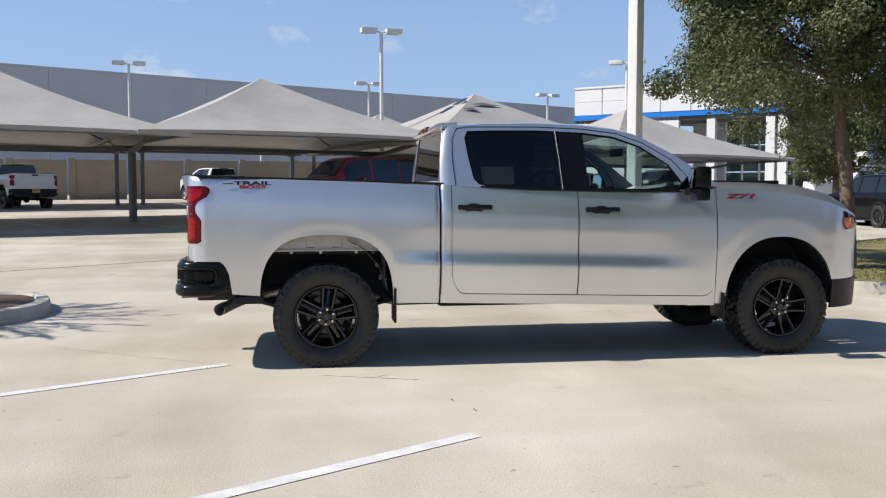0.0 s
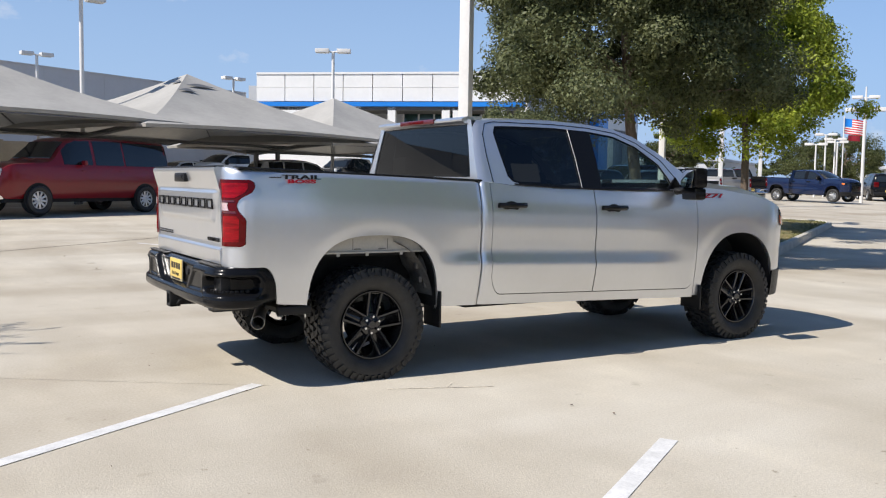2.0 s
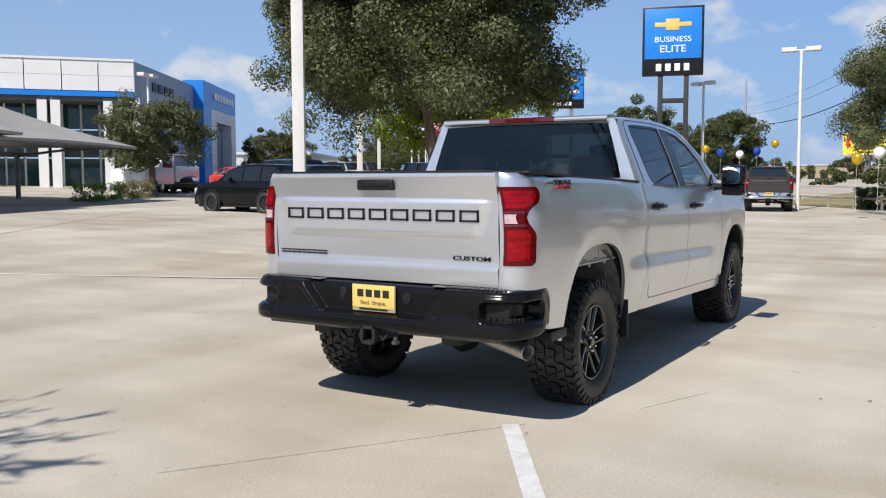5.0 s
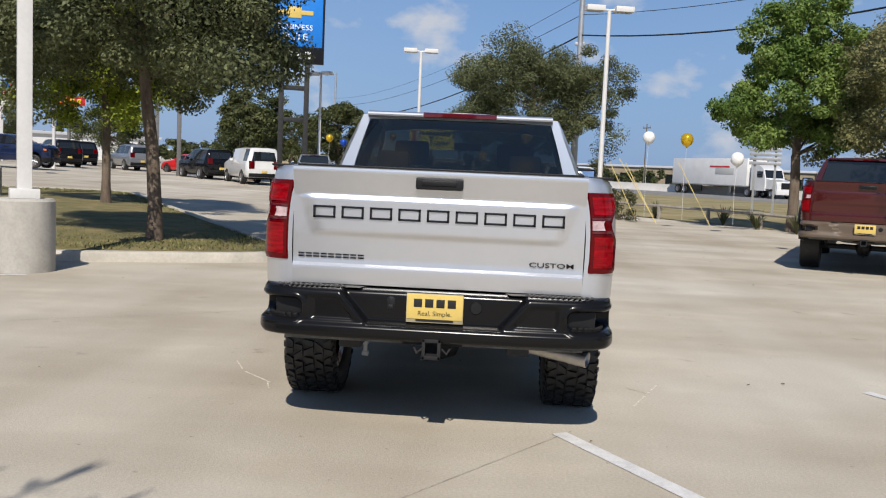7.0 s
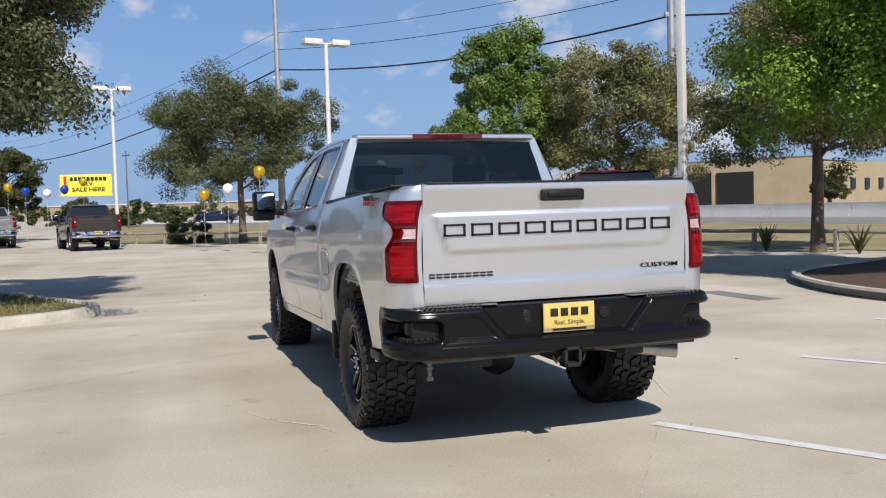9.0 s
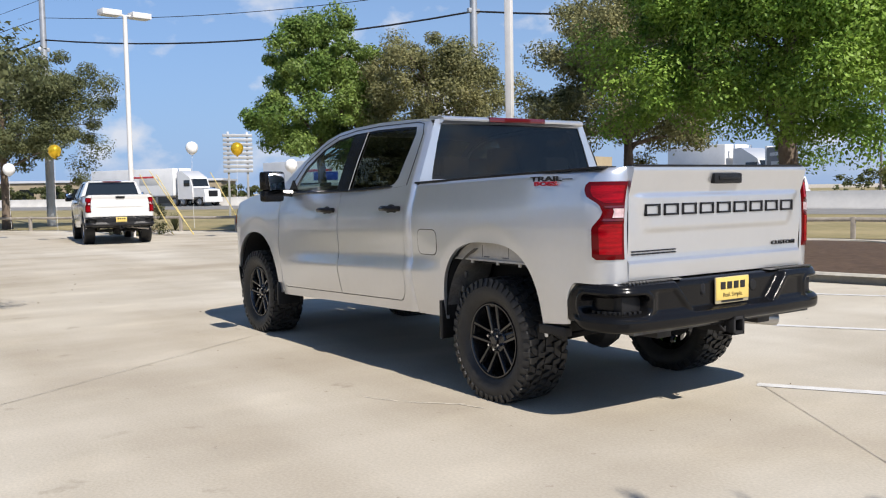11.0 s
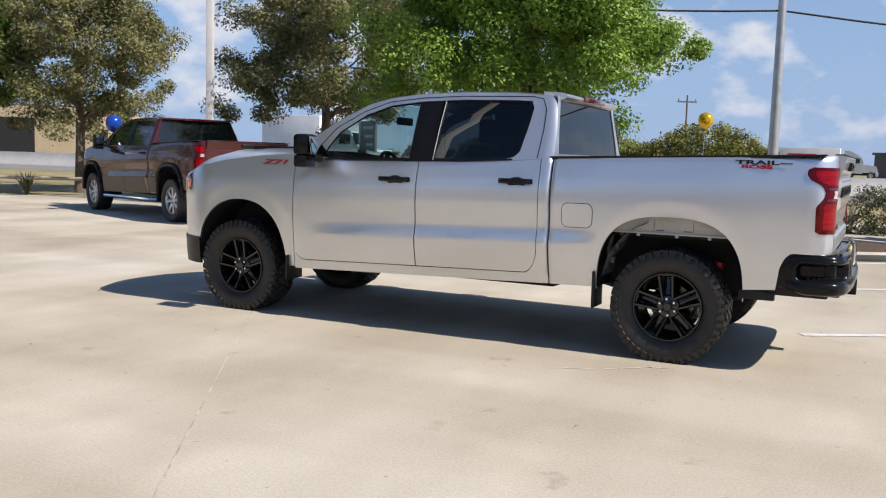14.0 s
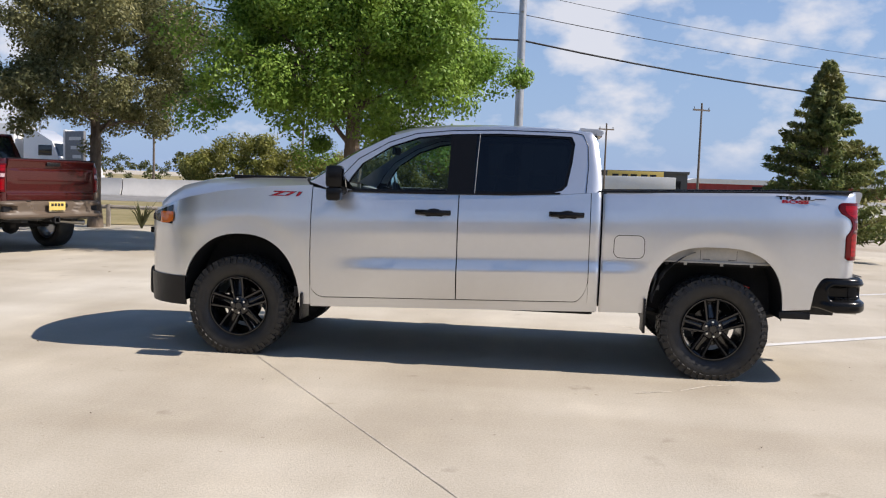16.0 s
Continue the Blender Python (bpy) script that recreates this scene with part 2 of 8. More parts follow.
def tinted_glass(name, tint, rough=0.0, through_share=0.35, ior=1.42):
    """Sheet glass: sees straight through a tint, with a mirror sheen by its Fresnel."""
    m = bpy.data.materials.new(name)
    m.use_nodes = True
    nt = m.node_tree
    nt.nodes.clear()
    out = nt.nodes.new("ShaderNodeOutputMaterial")
    tr = nt.nodes.new("ShaderNodeBsdfTransparent")
    tr.inputs["Color"].default_value = (*[c * through_share for c in tint], 1)
    gl = nt.nodes.new("ShaderNodeBsdfGlossy")
    gl.inputs["Roughness"].default_value = rough
    # the same mirror share from either side of the sheet
    lw = nt.nodes.new("ShaderNodeLayerWeight")
    pw, fr = nt.nodes.new("ShaderNodeMath"), nt.nodes.new("ShaderNodeMath")
    pw.operation, pw.inputs[1].default_value = "POWER", 4.5
    f0 = ((ior - 1) / (ior + 1)) ** 2
    fr.operation, fr.inputs[1].default_value, fr.inputs[2].default_value = "MULTIPLY_ADD", 1 - f0, f0
    nt.links.new(lw.outputs["Facing"], pw.inputs[0])
    nt.links.new(pw.outputs["Value"], fr.inputs[0])
    mx = nt.nodes.new("ShaderNodeMixShader")
    nt.links.new(fr.outputs["Value"], mx.inputs["Fac"])
    nt.links.new(tr.outputs["BSDF"], mx.inputs[1])
    nt.links.new(gl.outputs["BSDF"], mx.inputs[2])
    nt.links.new(mx.outputs["Shader"], out.inputs["Surface"])
    return m


def paint(name, color, metal=0.0, rough=0.35):
    return material(name, color, rough=rough, metal=metal, coat=1.0, vary=0.02, scale=3.0)


M_SILVER = material("silver_paint", (0.675, 0.69, 0.715), rough=0.31, metal=0.82, coat=0.7, coat_rough=0.035, vary=0.02, scale=3.0)
M_WHITEPAINT = paint("white_car_paint", (0.66, 0.66, 0.65))
M_BLACKPAINT = material("black_car_paint", (0.006, 0.0065, 0.008), rough=0.12, spec=0.35, vary=0.02, scale=3)
M_BLUEPAINT = material("blue_car_paint", (0.008, 0.016, 0.05), rough=0.2, coat=0.3, vary=0.02, scale=3)
M_REDPAINT = material("ruby_car_paint", (0.060, 0.0065, 0.0055), rough=0.22, metal=0.2, coat=0.7, vary=0.03, scale=3)
M_REDVAN = material("red_van_paint", (0.20, 0.007, 0.012), rough=0.28, coat=0.3, vary=0.02, scale=3)
M_REDCAR = paint("bright_red_paint", (0.55, 0.02, 0.02))
M_GREYPAINT = paint("grey_car_paint", (0.28, 0.29, 0.31), metal=0.6)
M_BROWNPAINT = paint("dark_brown_paint", (0.03, 0.026, 0.025), metal=0.3)
M_TANTRIM = material("bronze_trim_paint", (0.105, 0.078, 0.056), rough=0.5, coat=0.05, vary=0.03, scale=3)
M_GLOSSBLACK = material("gloss_black", (0.006, 0.006, 0.0065), rough=0.20, spec=0.27)
M_SATINBLACK = material("satin_black_plastic", (0.010, 0.010, 0.011), rough=0.40, spec=0.35, bump=0.15, bump_scale=400, vary=0.2, scale=12)
M_MATTEBLACK = material("matte_black", (0.012, 0.012, 0.013), rough=0.8, vary=0.3, scale=9)
M_RUBBER = material("tyre_rubber", (0.024, 0.0232, 0.022), rough=0.52, vary=0.3, scale=14, bump=0.25, bump_scale=150)
M_WHEELBLACK = material("black_wheel", (0.010, 0.010, 0.011), rough=0.17, spec=0.6, coat=0.4)
M_ALLOY = material("alloy", (0.62, 0.62, 0.63), rough=0.28, metal=1.0, vary=0.05)
M_CHROME = material("chrome", (0.75, 0.75, 0.76), rough=0.09, metal=1.0)
M_MIRROR = material("mirror_glass", (0.86, 0.87, 0.88), rough=0.07, metal=1.0)
M_STEEL = material("grey_steel", (0.45, 0.43, 0.40), rough=0.42, metal=0.85, vary=0.15, scale=10)
M_FRAME = material("chassis_black", (0.02, 0.02, 0.021), rough=0.6, vary=0.4, scale=8)
M_RED_LENS = material("red_lens", (0.085, 0.0007, 0.002), rough=0.06, coat=0.0, vary=0.12, scale=30, spec=0.30)
M_RED_GLOW = material("red_lamp_element", (0.22, 0.0012, 0.005), rough=0.06, coat=0.0, vary=0.45, scale=7, stretch=(1, 1, 9), spec=0.30)
M_DUSTYPLASTIC = material("dusty_grey_plastic", (0.13, 0.125, 0.115), rough=0.8, vary=0.35, scale=9, bump=0.3)
# bed paint turned beige to hold the light bounced up off the slab
M_BEDPANEL = material("bounce_lit_bed_paint", (0.46, 0.435, 0.385), rough=0.5, spec=0.4, vary=0.12, scale=6)
M_STEPGREY = material("grey_step_plastic", (0.09, 0.088, 0.086), rough=0.7, vary=0.3, scale=14, bump=0.3, bump_scale=200)
M_DARKRED_LENS = material("dark_red_lens", (0.09, 0.006, 0.012), rough=0.1, coat=1.0)
M_PLATE_FRAME = material("plate_frame", (0.36, 0.31, 0.20), rough=0.5, vary=0.1)
M_CLEAR_LENS = material("clear_lens", (0.50, 0.36, 0.37), rough=0.12, coat=1.0, vary=0.3, scale=40)
M_HEADLIGHT = material("headlight_lens", (0.42, 0.44, 0.46), rough=0.12, coat=1.0, vary=0.35, scale=20)
M_AMBER_LENS = material("amber_lens", (0.75, 0.17, 0.02), rough=0.1, coat=1.0)
M_GLASS = tinted_glass("tinted_window_glass", (0.55, 0.61, 0.61), through_share=0.10, ior=1.62)
M_GLASS_FRONT = tinted_glass("green_window_glass", (0.80, 0.95, 0.92), through_share=0.78)
M_GLASS_FAR = material("dark_window_glass", (0.012, 0.015, 0.017), rough=0.04, spec=0.8)
M_INTERIOR = material("black_cabin_trim", (0.035, 0.035, 0.038), rough=0.7, vary=0.2)
M_BADGE_BLACK = material("black_badge", (0.008, 0.008, 0.01), rough=0.35)
M_BADGE_RED = material("red_badge", (0.48, 0.01, 0.03), rough=0.35)
M_YELLOWPLATE = material("yellow_plate", (0.63, 0.465, 0.13), rough=0.4, vary=0.06)
M_PLATE_GREY = material("plate_grey", (0.5, 0.5, 0.48), rough=0.4)
M_INK = material("dark_ink", (0.015, 0.014, 0.013), rough=0.5)
M_WHITEINK = material("white_sign_face", (0.8, 0.8, 0.8), rough=0.5, vary=0.03)


def concrete_material():
    """Pale broom-finished slab: broad stains, fine grain, scattered dark marks."""
    m = material("pale_concrete", (0.40, 0.365, 0.305), rough=0.85, bump=0.25, bump_scale=90)
    nt = m.node_tree
    b = nt.nodes["Principled BSDF"]
    tc = nt.nodes.new("ShaderNodeTexCoord")

    def noise_at(scale, detail=5, stretch=None, turn=0.0):
        n = nt.nodes.new("ShaderNodeTexNoise")
        n.inputs["Scale"].default_value, n.inputs["Detail"].default_value = scale, detail
        if stretch:
            mp = nt.nodes.new("ShaderNodeMapping")
            mp.inputs["Scale"].default_value = stretch
            mp.inputs["Rotation"].default_value = (0, 0, radians(turn))
            nt.links.new(tc.outputs["Object"], mp.inputs["Vector"])
            nt.links.new(mp.outputs["Vector"], n.inputs["Vector"])
        else:
            nt.links.new(tc.outputs["Object"], n.inputs["Vector"])
        return n

    def ramp(src, stops):
        r = nt.nodes.new("ShaderNodeValToRGB")
        for i, (p, c) in enumerate(stops):
            e = r.color_ramp.elements[i] if i < 2 else r.color_ramp.elements.new(p)
            e.position, e.color = p, (*c, 1)
        nt.links.new(src.outputs["Fac"], r.inputs["Fac"])
        return r

    def mul(a, c, f):
        x = nt.nodes.new("ShaderNodeMixRGB")
        x.blend_type, x.inputs["Fac"].default_value = "MULTIPLY", f
        nt.links.new(a.outputs["Color"], x.inputs["Color1"])
        nt.links.new(c.outputs["Color"], x.inputs["Color2"])
        return x

    broad = ramp(noise_at(0.20, 6), [(0.30, (0.425, 0.375, 0.295)), (0.5, (0.50, 0.456, 0.375)), (0.70, (0.565, 0.53, 0.455))])
    mid = ramp(noise_at(0.85, 7, (1, 0.4, 1), 30), [(0.34, (0.76, 0.735, 0.70)), (0.60, (1, 1, 1))])
    pale = ramp(noise_at(1.7, 6, (1, 0.6, 1), -20), [(0.52, (1, 1, 1)), (0.72, (1.13, 1.13, 1.12))])
    grain = ramp(noise_at(60, 3), [(0.3, (0.84, 0.84, 0.84)), (0.7, (1.08, 1.08, 1.08))])
    sweep = ramp(noise_at(0.5, 5, (0.25, 1.3, 1), -58), [(0.38, (0.84, 0.82, 0.79)), (0.56, (1, 1, 1))])
    spots = ramp(noise_at(2.4, 9), [(0.24, (0.50, 0.47, 0.43)), (0.33, (1, 1, 1))])
    specks = ramp(noise_at(14, 4), [(0.24, (0.55, 0.52, 0.48)), (0.30, (1, 1, 1))])
    out = mul(mul(mul(mul(mul(mul(broad, mid, 0.75), pale, 0.8), grain, 0.7), sweep, 0.8), spots, 0.7), specks, 0.8)
    nt.links.new(out.outputs["Color"], b.inputs["Base Color"])
    return m


M_CONCRETE = concrete_material()
M_JOINT = material("joint_sealant", (0.42, 0.38, 0.315), rough=0.9, vary=0.4, scale=6)
M_TARJOINT = material("dark_joint_filler", (0.10, 0.085, 0.07), rough=0.9, vary=0.4, scale=6)
M_PALESTREAK = material("pale_streak", (0.57, 0.52, 0.43), rough=0.9, vary=0.35, scale=25)
M_LINE = material("white_line_paint", (0.60, 0.595, 0.58), rough=0.7, vary=0.16, scale=8, bump=0.15)
M_KERB = material("kerb_concrete", (0.46, 0.43, 0.37), rough=0.85, vary=0.16, scale=3, bump=0.3)
M_BASECONC = material("lamp_base_concrete", (0.40, 0.38, 0.34), rough=0.85, vary=0.14, scale=4, bump=0.25)
M_GRASS_SOIL = material("dry_turf", (0.10, 0.10, 0.035), rough=0.95, color2=(0.24, 0.19, 0.085), scale=2.2, bump=0.6, bump_scale=50)
M_GRASS = material("grass_blades", (0.07, 0.10, 0.022), rough=0.7, color2=(0.22, 0.18, 0.07), scale=1.6, island=0.35)
M_VERGE = material("dry_verge", (0.17, 0.15, 0.06), rough=0.95, color2=(0.33, 0.27, 0.14), scale=0.35, bump=0.5, bump_scale=20)
M_MULCH = material("bark_mulch", (0.05, 0.03, 0.02), rough=0.95, color2=(0.11, 0.07, 0.045), scale=9, bump=0.8, bump_scale=60)
M_ASPHALT = material("asphalt", (0.20, 0.195, 0.185), rough=0.9, vary=0.2, scale=1.0, bump=0.3)
M_CANVAS = material("taupe_shade_cloth", (0.355, 0.345, 0.322), rough=0.85, vary=0.10, scale=0.8, bump=0.1, bump_scale=120)
M_POSTSTEEL = material("grey_painted_steel", (0.17, 0.17, 0.17), rough=0.5, metal=0.3, vary=0.15)
M_WHITESTEEL = material("white_painted_steel", (0.64, 0.63, 0.61), rough=0.45, vary=0.06, scale=3)
M_GALV = material("galvanised_steel", (0.42, 0.43, 0.44), rough=0.45, metal=0.6, vary=0.15, scale=3)
M_LAMPGLASS = material("lamp_lens", (0.55, 0.55, 0.53), rough=0.25)
M_GREYWALL = material("grey_panel_wall", (0.47, 0.485, 0.51), rough=0.7, vary=0.05, scale=0.5)
M_WHITEWALL = material("white_panel_wall", (0.70, 0.70, 0.69), rough=0.5, vary=0.04, scale=0.6)
# grey side wall with its reflections mixed in as a darker blue
M_TINTEDWALL = material("reflection_tinted_wall", (0.23, 0.28, 0.37), rough=0.5, vary=0.05, scale=0.5)
M_BLUEPANEL = material("blue_panel", (0.015, 0.19, 0.62), rough=0.35, vary=0.05)
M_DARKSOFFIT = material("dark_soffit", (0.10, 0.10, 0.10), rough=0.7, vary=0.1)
M_TANWALL = material("tan_block_wall", (0.29, 0.24, 0.165), rough=0.9, vary=0.12, scale=0.8)
M_TANBUILD = material("tan_stucco", (0.37, 0.30, 0.195), rough=0.9, vary=0.08, scale=0.5)
M_BARRIER = material("barrier_concrete", (0.62, 0.60, 0.56), rough=0.85, vary=0.08, scale=0.6)
M_FENCEWOOD = material("weathered_rail", (0.14, 0.115, 0.095), rough=0.85, vary=0.25, scale=4)
M_FENCERAIL = material("silvery_rail", (0.30, 0.27, 0.235), rough=0.6, vary=0.25, scale=4)
M_BARK = material("tree_bark", (0.085, 0.062, 0.045), rough=0.95, color2=(0.19, 0.15, 0.115), scale=7, bump=0.9, bump_scale=30, stretch=(1, 1, 0.3))


def let_through(m, share):
    """Lets part of the light pass through a thin leaf or cloth."""
    nt = m.node_tree
    b = nt.nodes["Principled BSDF"]
    out = nt.nodes["Material Output"]
    tl = nt.nodes.new("ShaderNodeBsdfTranslucent")
    mx = nt.nodes.new("ShaderNodeMixShader")
    mx.inputs["Fac"].default_value = share
    src = b.inputs["Base Color"].links[0].from_socket
    nt.links.new(src, tl.inputs["Color"])
    nt.links.new(b.outputs["BSDF"], mx.inputs[1])
    nt.links.new(tl.outputs["BSDF"], mx.inputs[2])
    nt.links.new(mx.outputs["Shader"], out.inputs["Surface"])
    return m


def leaf_material(name, dark, light, island=0.35):
    return let_through(material(name, dark, rough=0.5, color2=light, scale=0.9, island=island, spec=0.3), 0.38)


let_through(M_CANVAS, 0.07)
M_LEAF_OAK = leaf_material("oak_leaves", (0.070, 0.088, 0.038), (0.195, 0.210, 0.098))
M_LEAF_OLIVE = leaf_material("olive_leaves", (0.115, 0.128, 0.052), (0.30, 0.285, 0.13))
M_LEAF_BRIGHT = leaf_material("bright_green_leaves", (0.125, 0.235, 0.034), (0.27, 0.395, 0.068), island=0.22)
M_LEAF_MID = leaf_material("mid_green_leaves", (0.095, 0.17, 0.035), (0.24, 0.32, 0.08))
M_LEAF_LIME = leaf_material("yellow_green_leaves", (0.13, 0.19, 0.018), (0.36, 0.40, 0.05))
M_LEAF_FAR = leaf_material("far_leaves", (0.05, 0.068, 0.026), (0.13, 0.14, 0.05))
M_LEAF_THICKET = leaf_material("thicket_leaves", (0.12, 0.14, 0.03), (0.30, 0.28, 0.075))
M_LEAF_CONIFER = leaf_material("cypress_leaves", (0.085, 0.15, 0.045), (0.27, 0.25, 0.085), island=0.4)
M_LEAF_HEDGE = leaf_material("hedge_leaves", (0.05, 0.06, 0.025), (0.15, 0.15, 0.07))

M_STAKE = material("yellow_stake", (0.62, 0.50, 0.20), rough=0.6, vary=0.15, scale=12)

# ---- ground ----
LOT = radians(31.5)
LX, LY = Vector((math.cos(LOT), math.sin(LOT), 0)), Vector((-math.sin(LOT), math.cos(LOT), 0))


def ground_sheet():
    xs = sorted(set([-900, -500, -250, -120] + list(range(-60, 100, 6)) + [110, 160, 250, 450, 900]))
    ys = sorted(set([-900, -450, -220, -120, -80] + list(range(-50, 6, 7)) + list(range(6, 64, 4)) + [64, 90, 150, 300, 900]))
    v = [(x, y, ground_z(x, y)) for x in xs for y in ys]
    w = len(ys)
    return v, [(i * w + j, (i + 1) * w + j, (i + 1) * w + j + 1, i * w + j + 1) for i in range(len(xs) - 1) for j in range(w - 1)]


ground = part("ground", ground_sheet(), M_CONCRETE)
tagged(ground, "pale concrete car park with stains and sawn joints", "car park", "", "structure")


def strip(p, q, w, lift=0.004):
    """A flat painted or sealed strip on the lot from p to q."""
    p, q = Vector((*p, 0)), Vector((*q, 0))
    d = (q - p).normalized()
    s = Vector((-d.y, d.x, 0)) * w / 2
    n = max(1, int((q - p).length / 3))
    v = []
    for i in range(n + 1):
        c = p + (q - p) * i / n
        for k in (s, -s):
            v.append((c.x + k.x, c.y + k.y, ground_z(c.x + k.x, c.y + k.y) + lift))
    return v, [(2 * i, 2 * i + 1, 2 * i + 3, 2 * i + 2) for i in range(n)]


for k in range(3):
    a = Vector(((-0.76, -0.725), (0.75, -3.03), (2.31, -5.27))[k] + (0,))
    b = a - Vector((0.853, 0.522, 0)) * 5.6
    ln_ = part("painted_line", strip((a.x, a.y), (b.x, b.y), 0.10), M_LINE, ground)
for p, q in (((-9.53, 23.69), (-5.51, 16.95)), ((-5.34, 22.28), (-3.61, 19.16)), ((-6.03, 28.72), (-4.46, 25.91)), ((-4.0, 20.4), (0.6, 23.6)), ((-12.5, 19.0), (-8.5, 21.8)), ((1.2, 22.0), (5.5, 25.0)), ((4.6, 23.2), (9.4, 26.2))):
    part("painted_line", strip(p, q, 0.10, 0.012), M_LINE, ground)
for p, q in (((4.55, 5.3), (1.2, 11.3)),):
    part("painted_line", strip(p, q, 0.08), M_LINE, ground)
# thin pale strips on the slab beside the rear wheels
for p, q, w in (((0.29, 1.40), (0.02, 1.15), 0.016), ((0.36, 1.44), (0.62, 1.56), 0.010), ((-0.05, -1.25), (0.63, -1.52), 0.014), ((0.33, -1.40), (0.45, -1.28), 0.012), ((0.05, 1.18), (-0.14, 1.12), 0.010)):
    part("slab_streak", strip(p, q, w, 0.003), M_PALESTREAK, ground)
part("sawn_joint", strip((-9.0, 5.3), (16.0, 21.6), 0.030, 0.003), M_TARJOINT, ground)
# sawn joints
for p, q, w in (((-0.70, -0.80), (-2.4, 0.38), 0.006), ((3.55, 1.02), (0.6, 5.5), 0.008), ((0.6, 5.5), (-1.6, 8.9), 0.008)):
    part("sawn_joint", strip(p, q, w, 0.003), M_JOINT, ground)


def kerbed_island(name, label, points, soil, height=0.14, width=0.16):
    """A raised bed inside a rounded concrete kerb; points run anticlockwise."""
    isl = thing(name, label, "traffic island", "", "structure")
    n = len(points)
    pts = [Vector((x, y, 0)) for x, y in points]
    prof = [(0.0, -0.05), (0.0, 0.10), (0.02, height), (width - 0.02, height + 0.005), (width, height - 0.03)]
    v, f = [], []
    for i in range(n):
        d = (pts[(i + 1) % n] - pts[i - 1]).normalized()
        nin = Vector((-d.y, d.x, 0))
        for w, z in prof:
            c = pts[i] + nin * w
            v.append((c.x, c.y, ground_z(c.x, c.y) + z))
    k = len(prof)
    for i in range(n):
        for j in range(k - 1):
            f.append((i * k + j, ((i + 1) % n) * k + j, ((i + 1) % n) * k + j + 1, i * k + j + 1))
    part("kerb", (v, f), M_KERB, isl, "pale concrete kerb", True, 50)
    c = sum(pts, Vector()) / n
    sv, sf = [(c.x, c.y, ground_z(c.x, c.y) + height + 0.06)], []
    rings = 5
    for r in range(1, rings + 1):
        for i in range(n):
            d = (pts[(i + 1) % n] - pts[i - 1]).normalized()
            e = pts[i] + Vector((-d.y, d.x, 0)) * (width - 0.03)
            p = c + (e - c) * r / rings
            sv.append((p.x, p.y, ground_z(p.x, p.y) + height - 0.035 + 0.09 * (1 - (r / rings) ** 2)))
    sf += [(0, 1 + i, 1 + (i + 1) % n) for i in range(n)]
    for r in range(rings - 1):
        sf += [(1 + r * n + i, 1 + (r + 1) * n + i, 1 + (r + 1) * n + (i + 1) % n, 1 + r * n + (i + 1) % n) for i in range(n)]
    part("bed", (sv, sf), soil, isl)
    return isl


def rounded_outline(corners, r, seg=6):
    """A polygon with rounded corners, anticlockwise."""
    out = []
    n = len(corners)
    for i in range(n):
        p, a, b = Vector(corners[i]), Vector(corners[i - 1]), Vector(corners[(i + 1) % n])
        u, w = (a - p).normalized(), (b - p).normalized()
        rr = min(r, (a - p).length * 0.45, (b - p).length * 0.45)
        p0, p1 = p + u * rr, p + w * rr
        for k in range(seg + 1):
            t = k / seg
            out.append(tuple(p0 * (1 - t) ** 2 + p * 2 * t * (1 - t) + p1 * t ** 2))
    return out


def blades(outline, n, hmin, hmax, seed, lift=0.13):
    """Grass blades scattered inside an outline."""
    rng = np.random.RandomState(seed)
    xs, ys = [p[0] for p in outline], [p[1] for p in outline]
    v, f = [], []
    m = len(outline)
    c = Vector((sum(xs) / m, sum(ys) / m))
    while len(f) < n:
        x, y = rng.uniform(min(xs), max(xs)), rng.uniform(min(ys), max(ys))
        inside = False
        for i in range(m):
            (x0, y0), (x1, y1) = outline[i], outline[i - 1]
            if (y0 > y) != (y1 > y) and x < (x1 - x0) * (y - y0) / (y1 - y0) + x0:
                inside = not inside
        if not inside:
            continue
        hgt, a = rng.uniform(hmin, hmax), rng.uniform(0, 6.28)
        z = ground_z(x, y) + lift
        w = 0.012
        k = len(v)
        v += [(x - w * math.cos(a), y - w * math.sin(a), z), (x + w * math.cos(a), y + w * math.sin(a), z), (x + rng.uniform(-0.04, 0.04), y + rng.uniform(-0.04, 0.04), z + hgt)]
        f.append((k, k + 1, k + 2))
    return v, f


ISL_A = rounded_outline([(5.55, 6.95), (7.3, 2.35), (24.6, 12.5), (21.6, 16.6)], 1.6)
kerbed_island("planted_island", "grassy kerbed island with patchy dry turf round two trees", ISL_A, M_GRASS_SOIL)
shrink = lambda o, k: [((x - sum(p[0] for p in o) / len(o)) * k + sum(p[0] for p in o) / len(o), (y - sum(p[1] for p in o) / len(o)) * k + sum(p[1] for p in o) / len(o)) for x, y in o]
tagged(part("grass", blades(shrink(ISL_A, 0.95), 16000, 0.02, 0.06, 5), M_GRASS, None, "", False), "short dry grass on the tree island", "grass", "", "stuff")
ISL_B = rounded_outline([(3.9, -6.55), (6.8, -7.7), (8.6, -12.2), (6.5, -13.8), (-2.0, -9.6), (-1.5, -7.8)], 1.4)
kerbed_island("mulched_island", "kerbed island with bark mulch under a tree", ISL_B, M_MULCH)
ISL_C = rounded_outline([(-9.0, 0.9), (-3.4, 1.35), (-2.85, 2.4), (-3.3, 3.9), (-9.0, 3.4)], 0.7)
kerbed_island("small_island", "narrow kerbed island with bark mulch", ISL_C, M_MULCH)
part("drain_cover", box(4.2, 5.6, -6.55, -6.2, 0.0, 0.006), M_ASPHALT, ground).matrix_basis = Matrix.Translation((0.2, 0.8, 0))

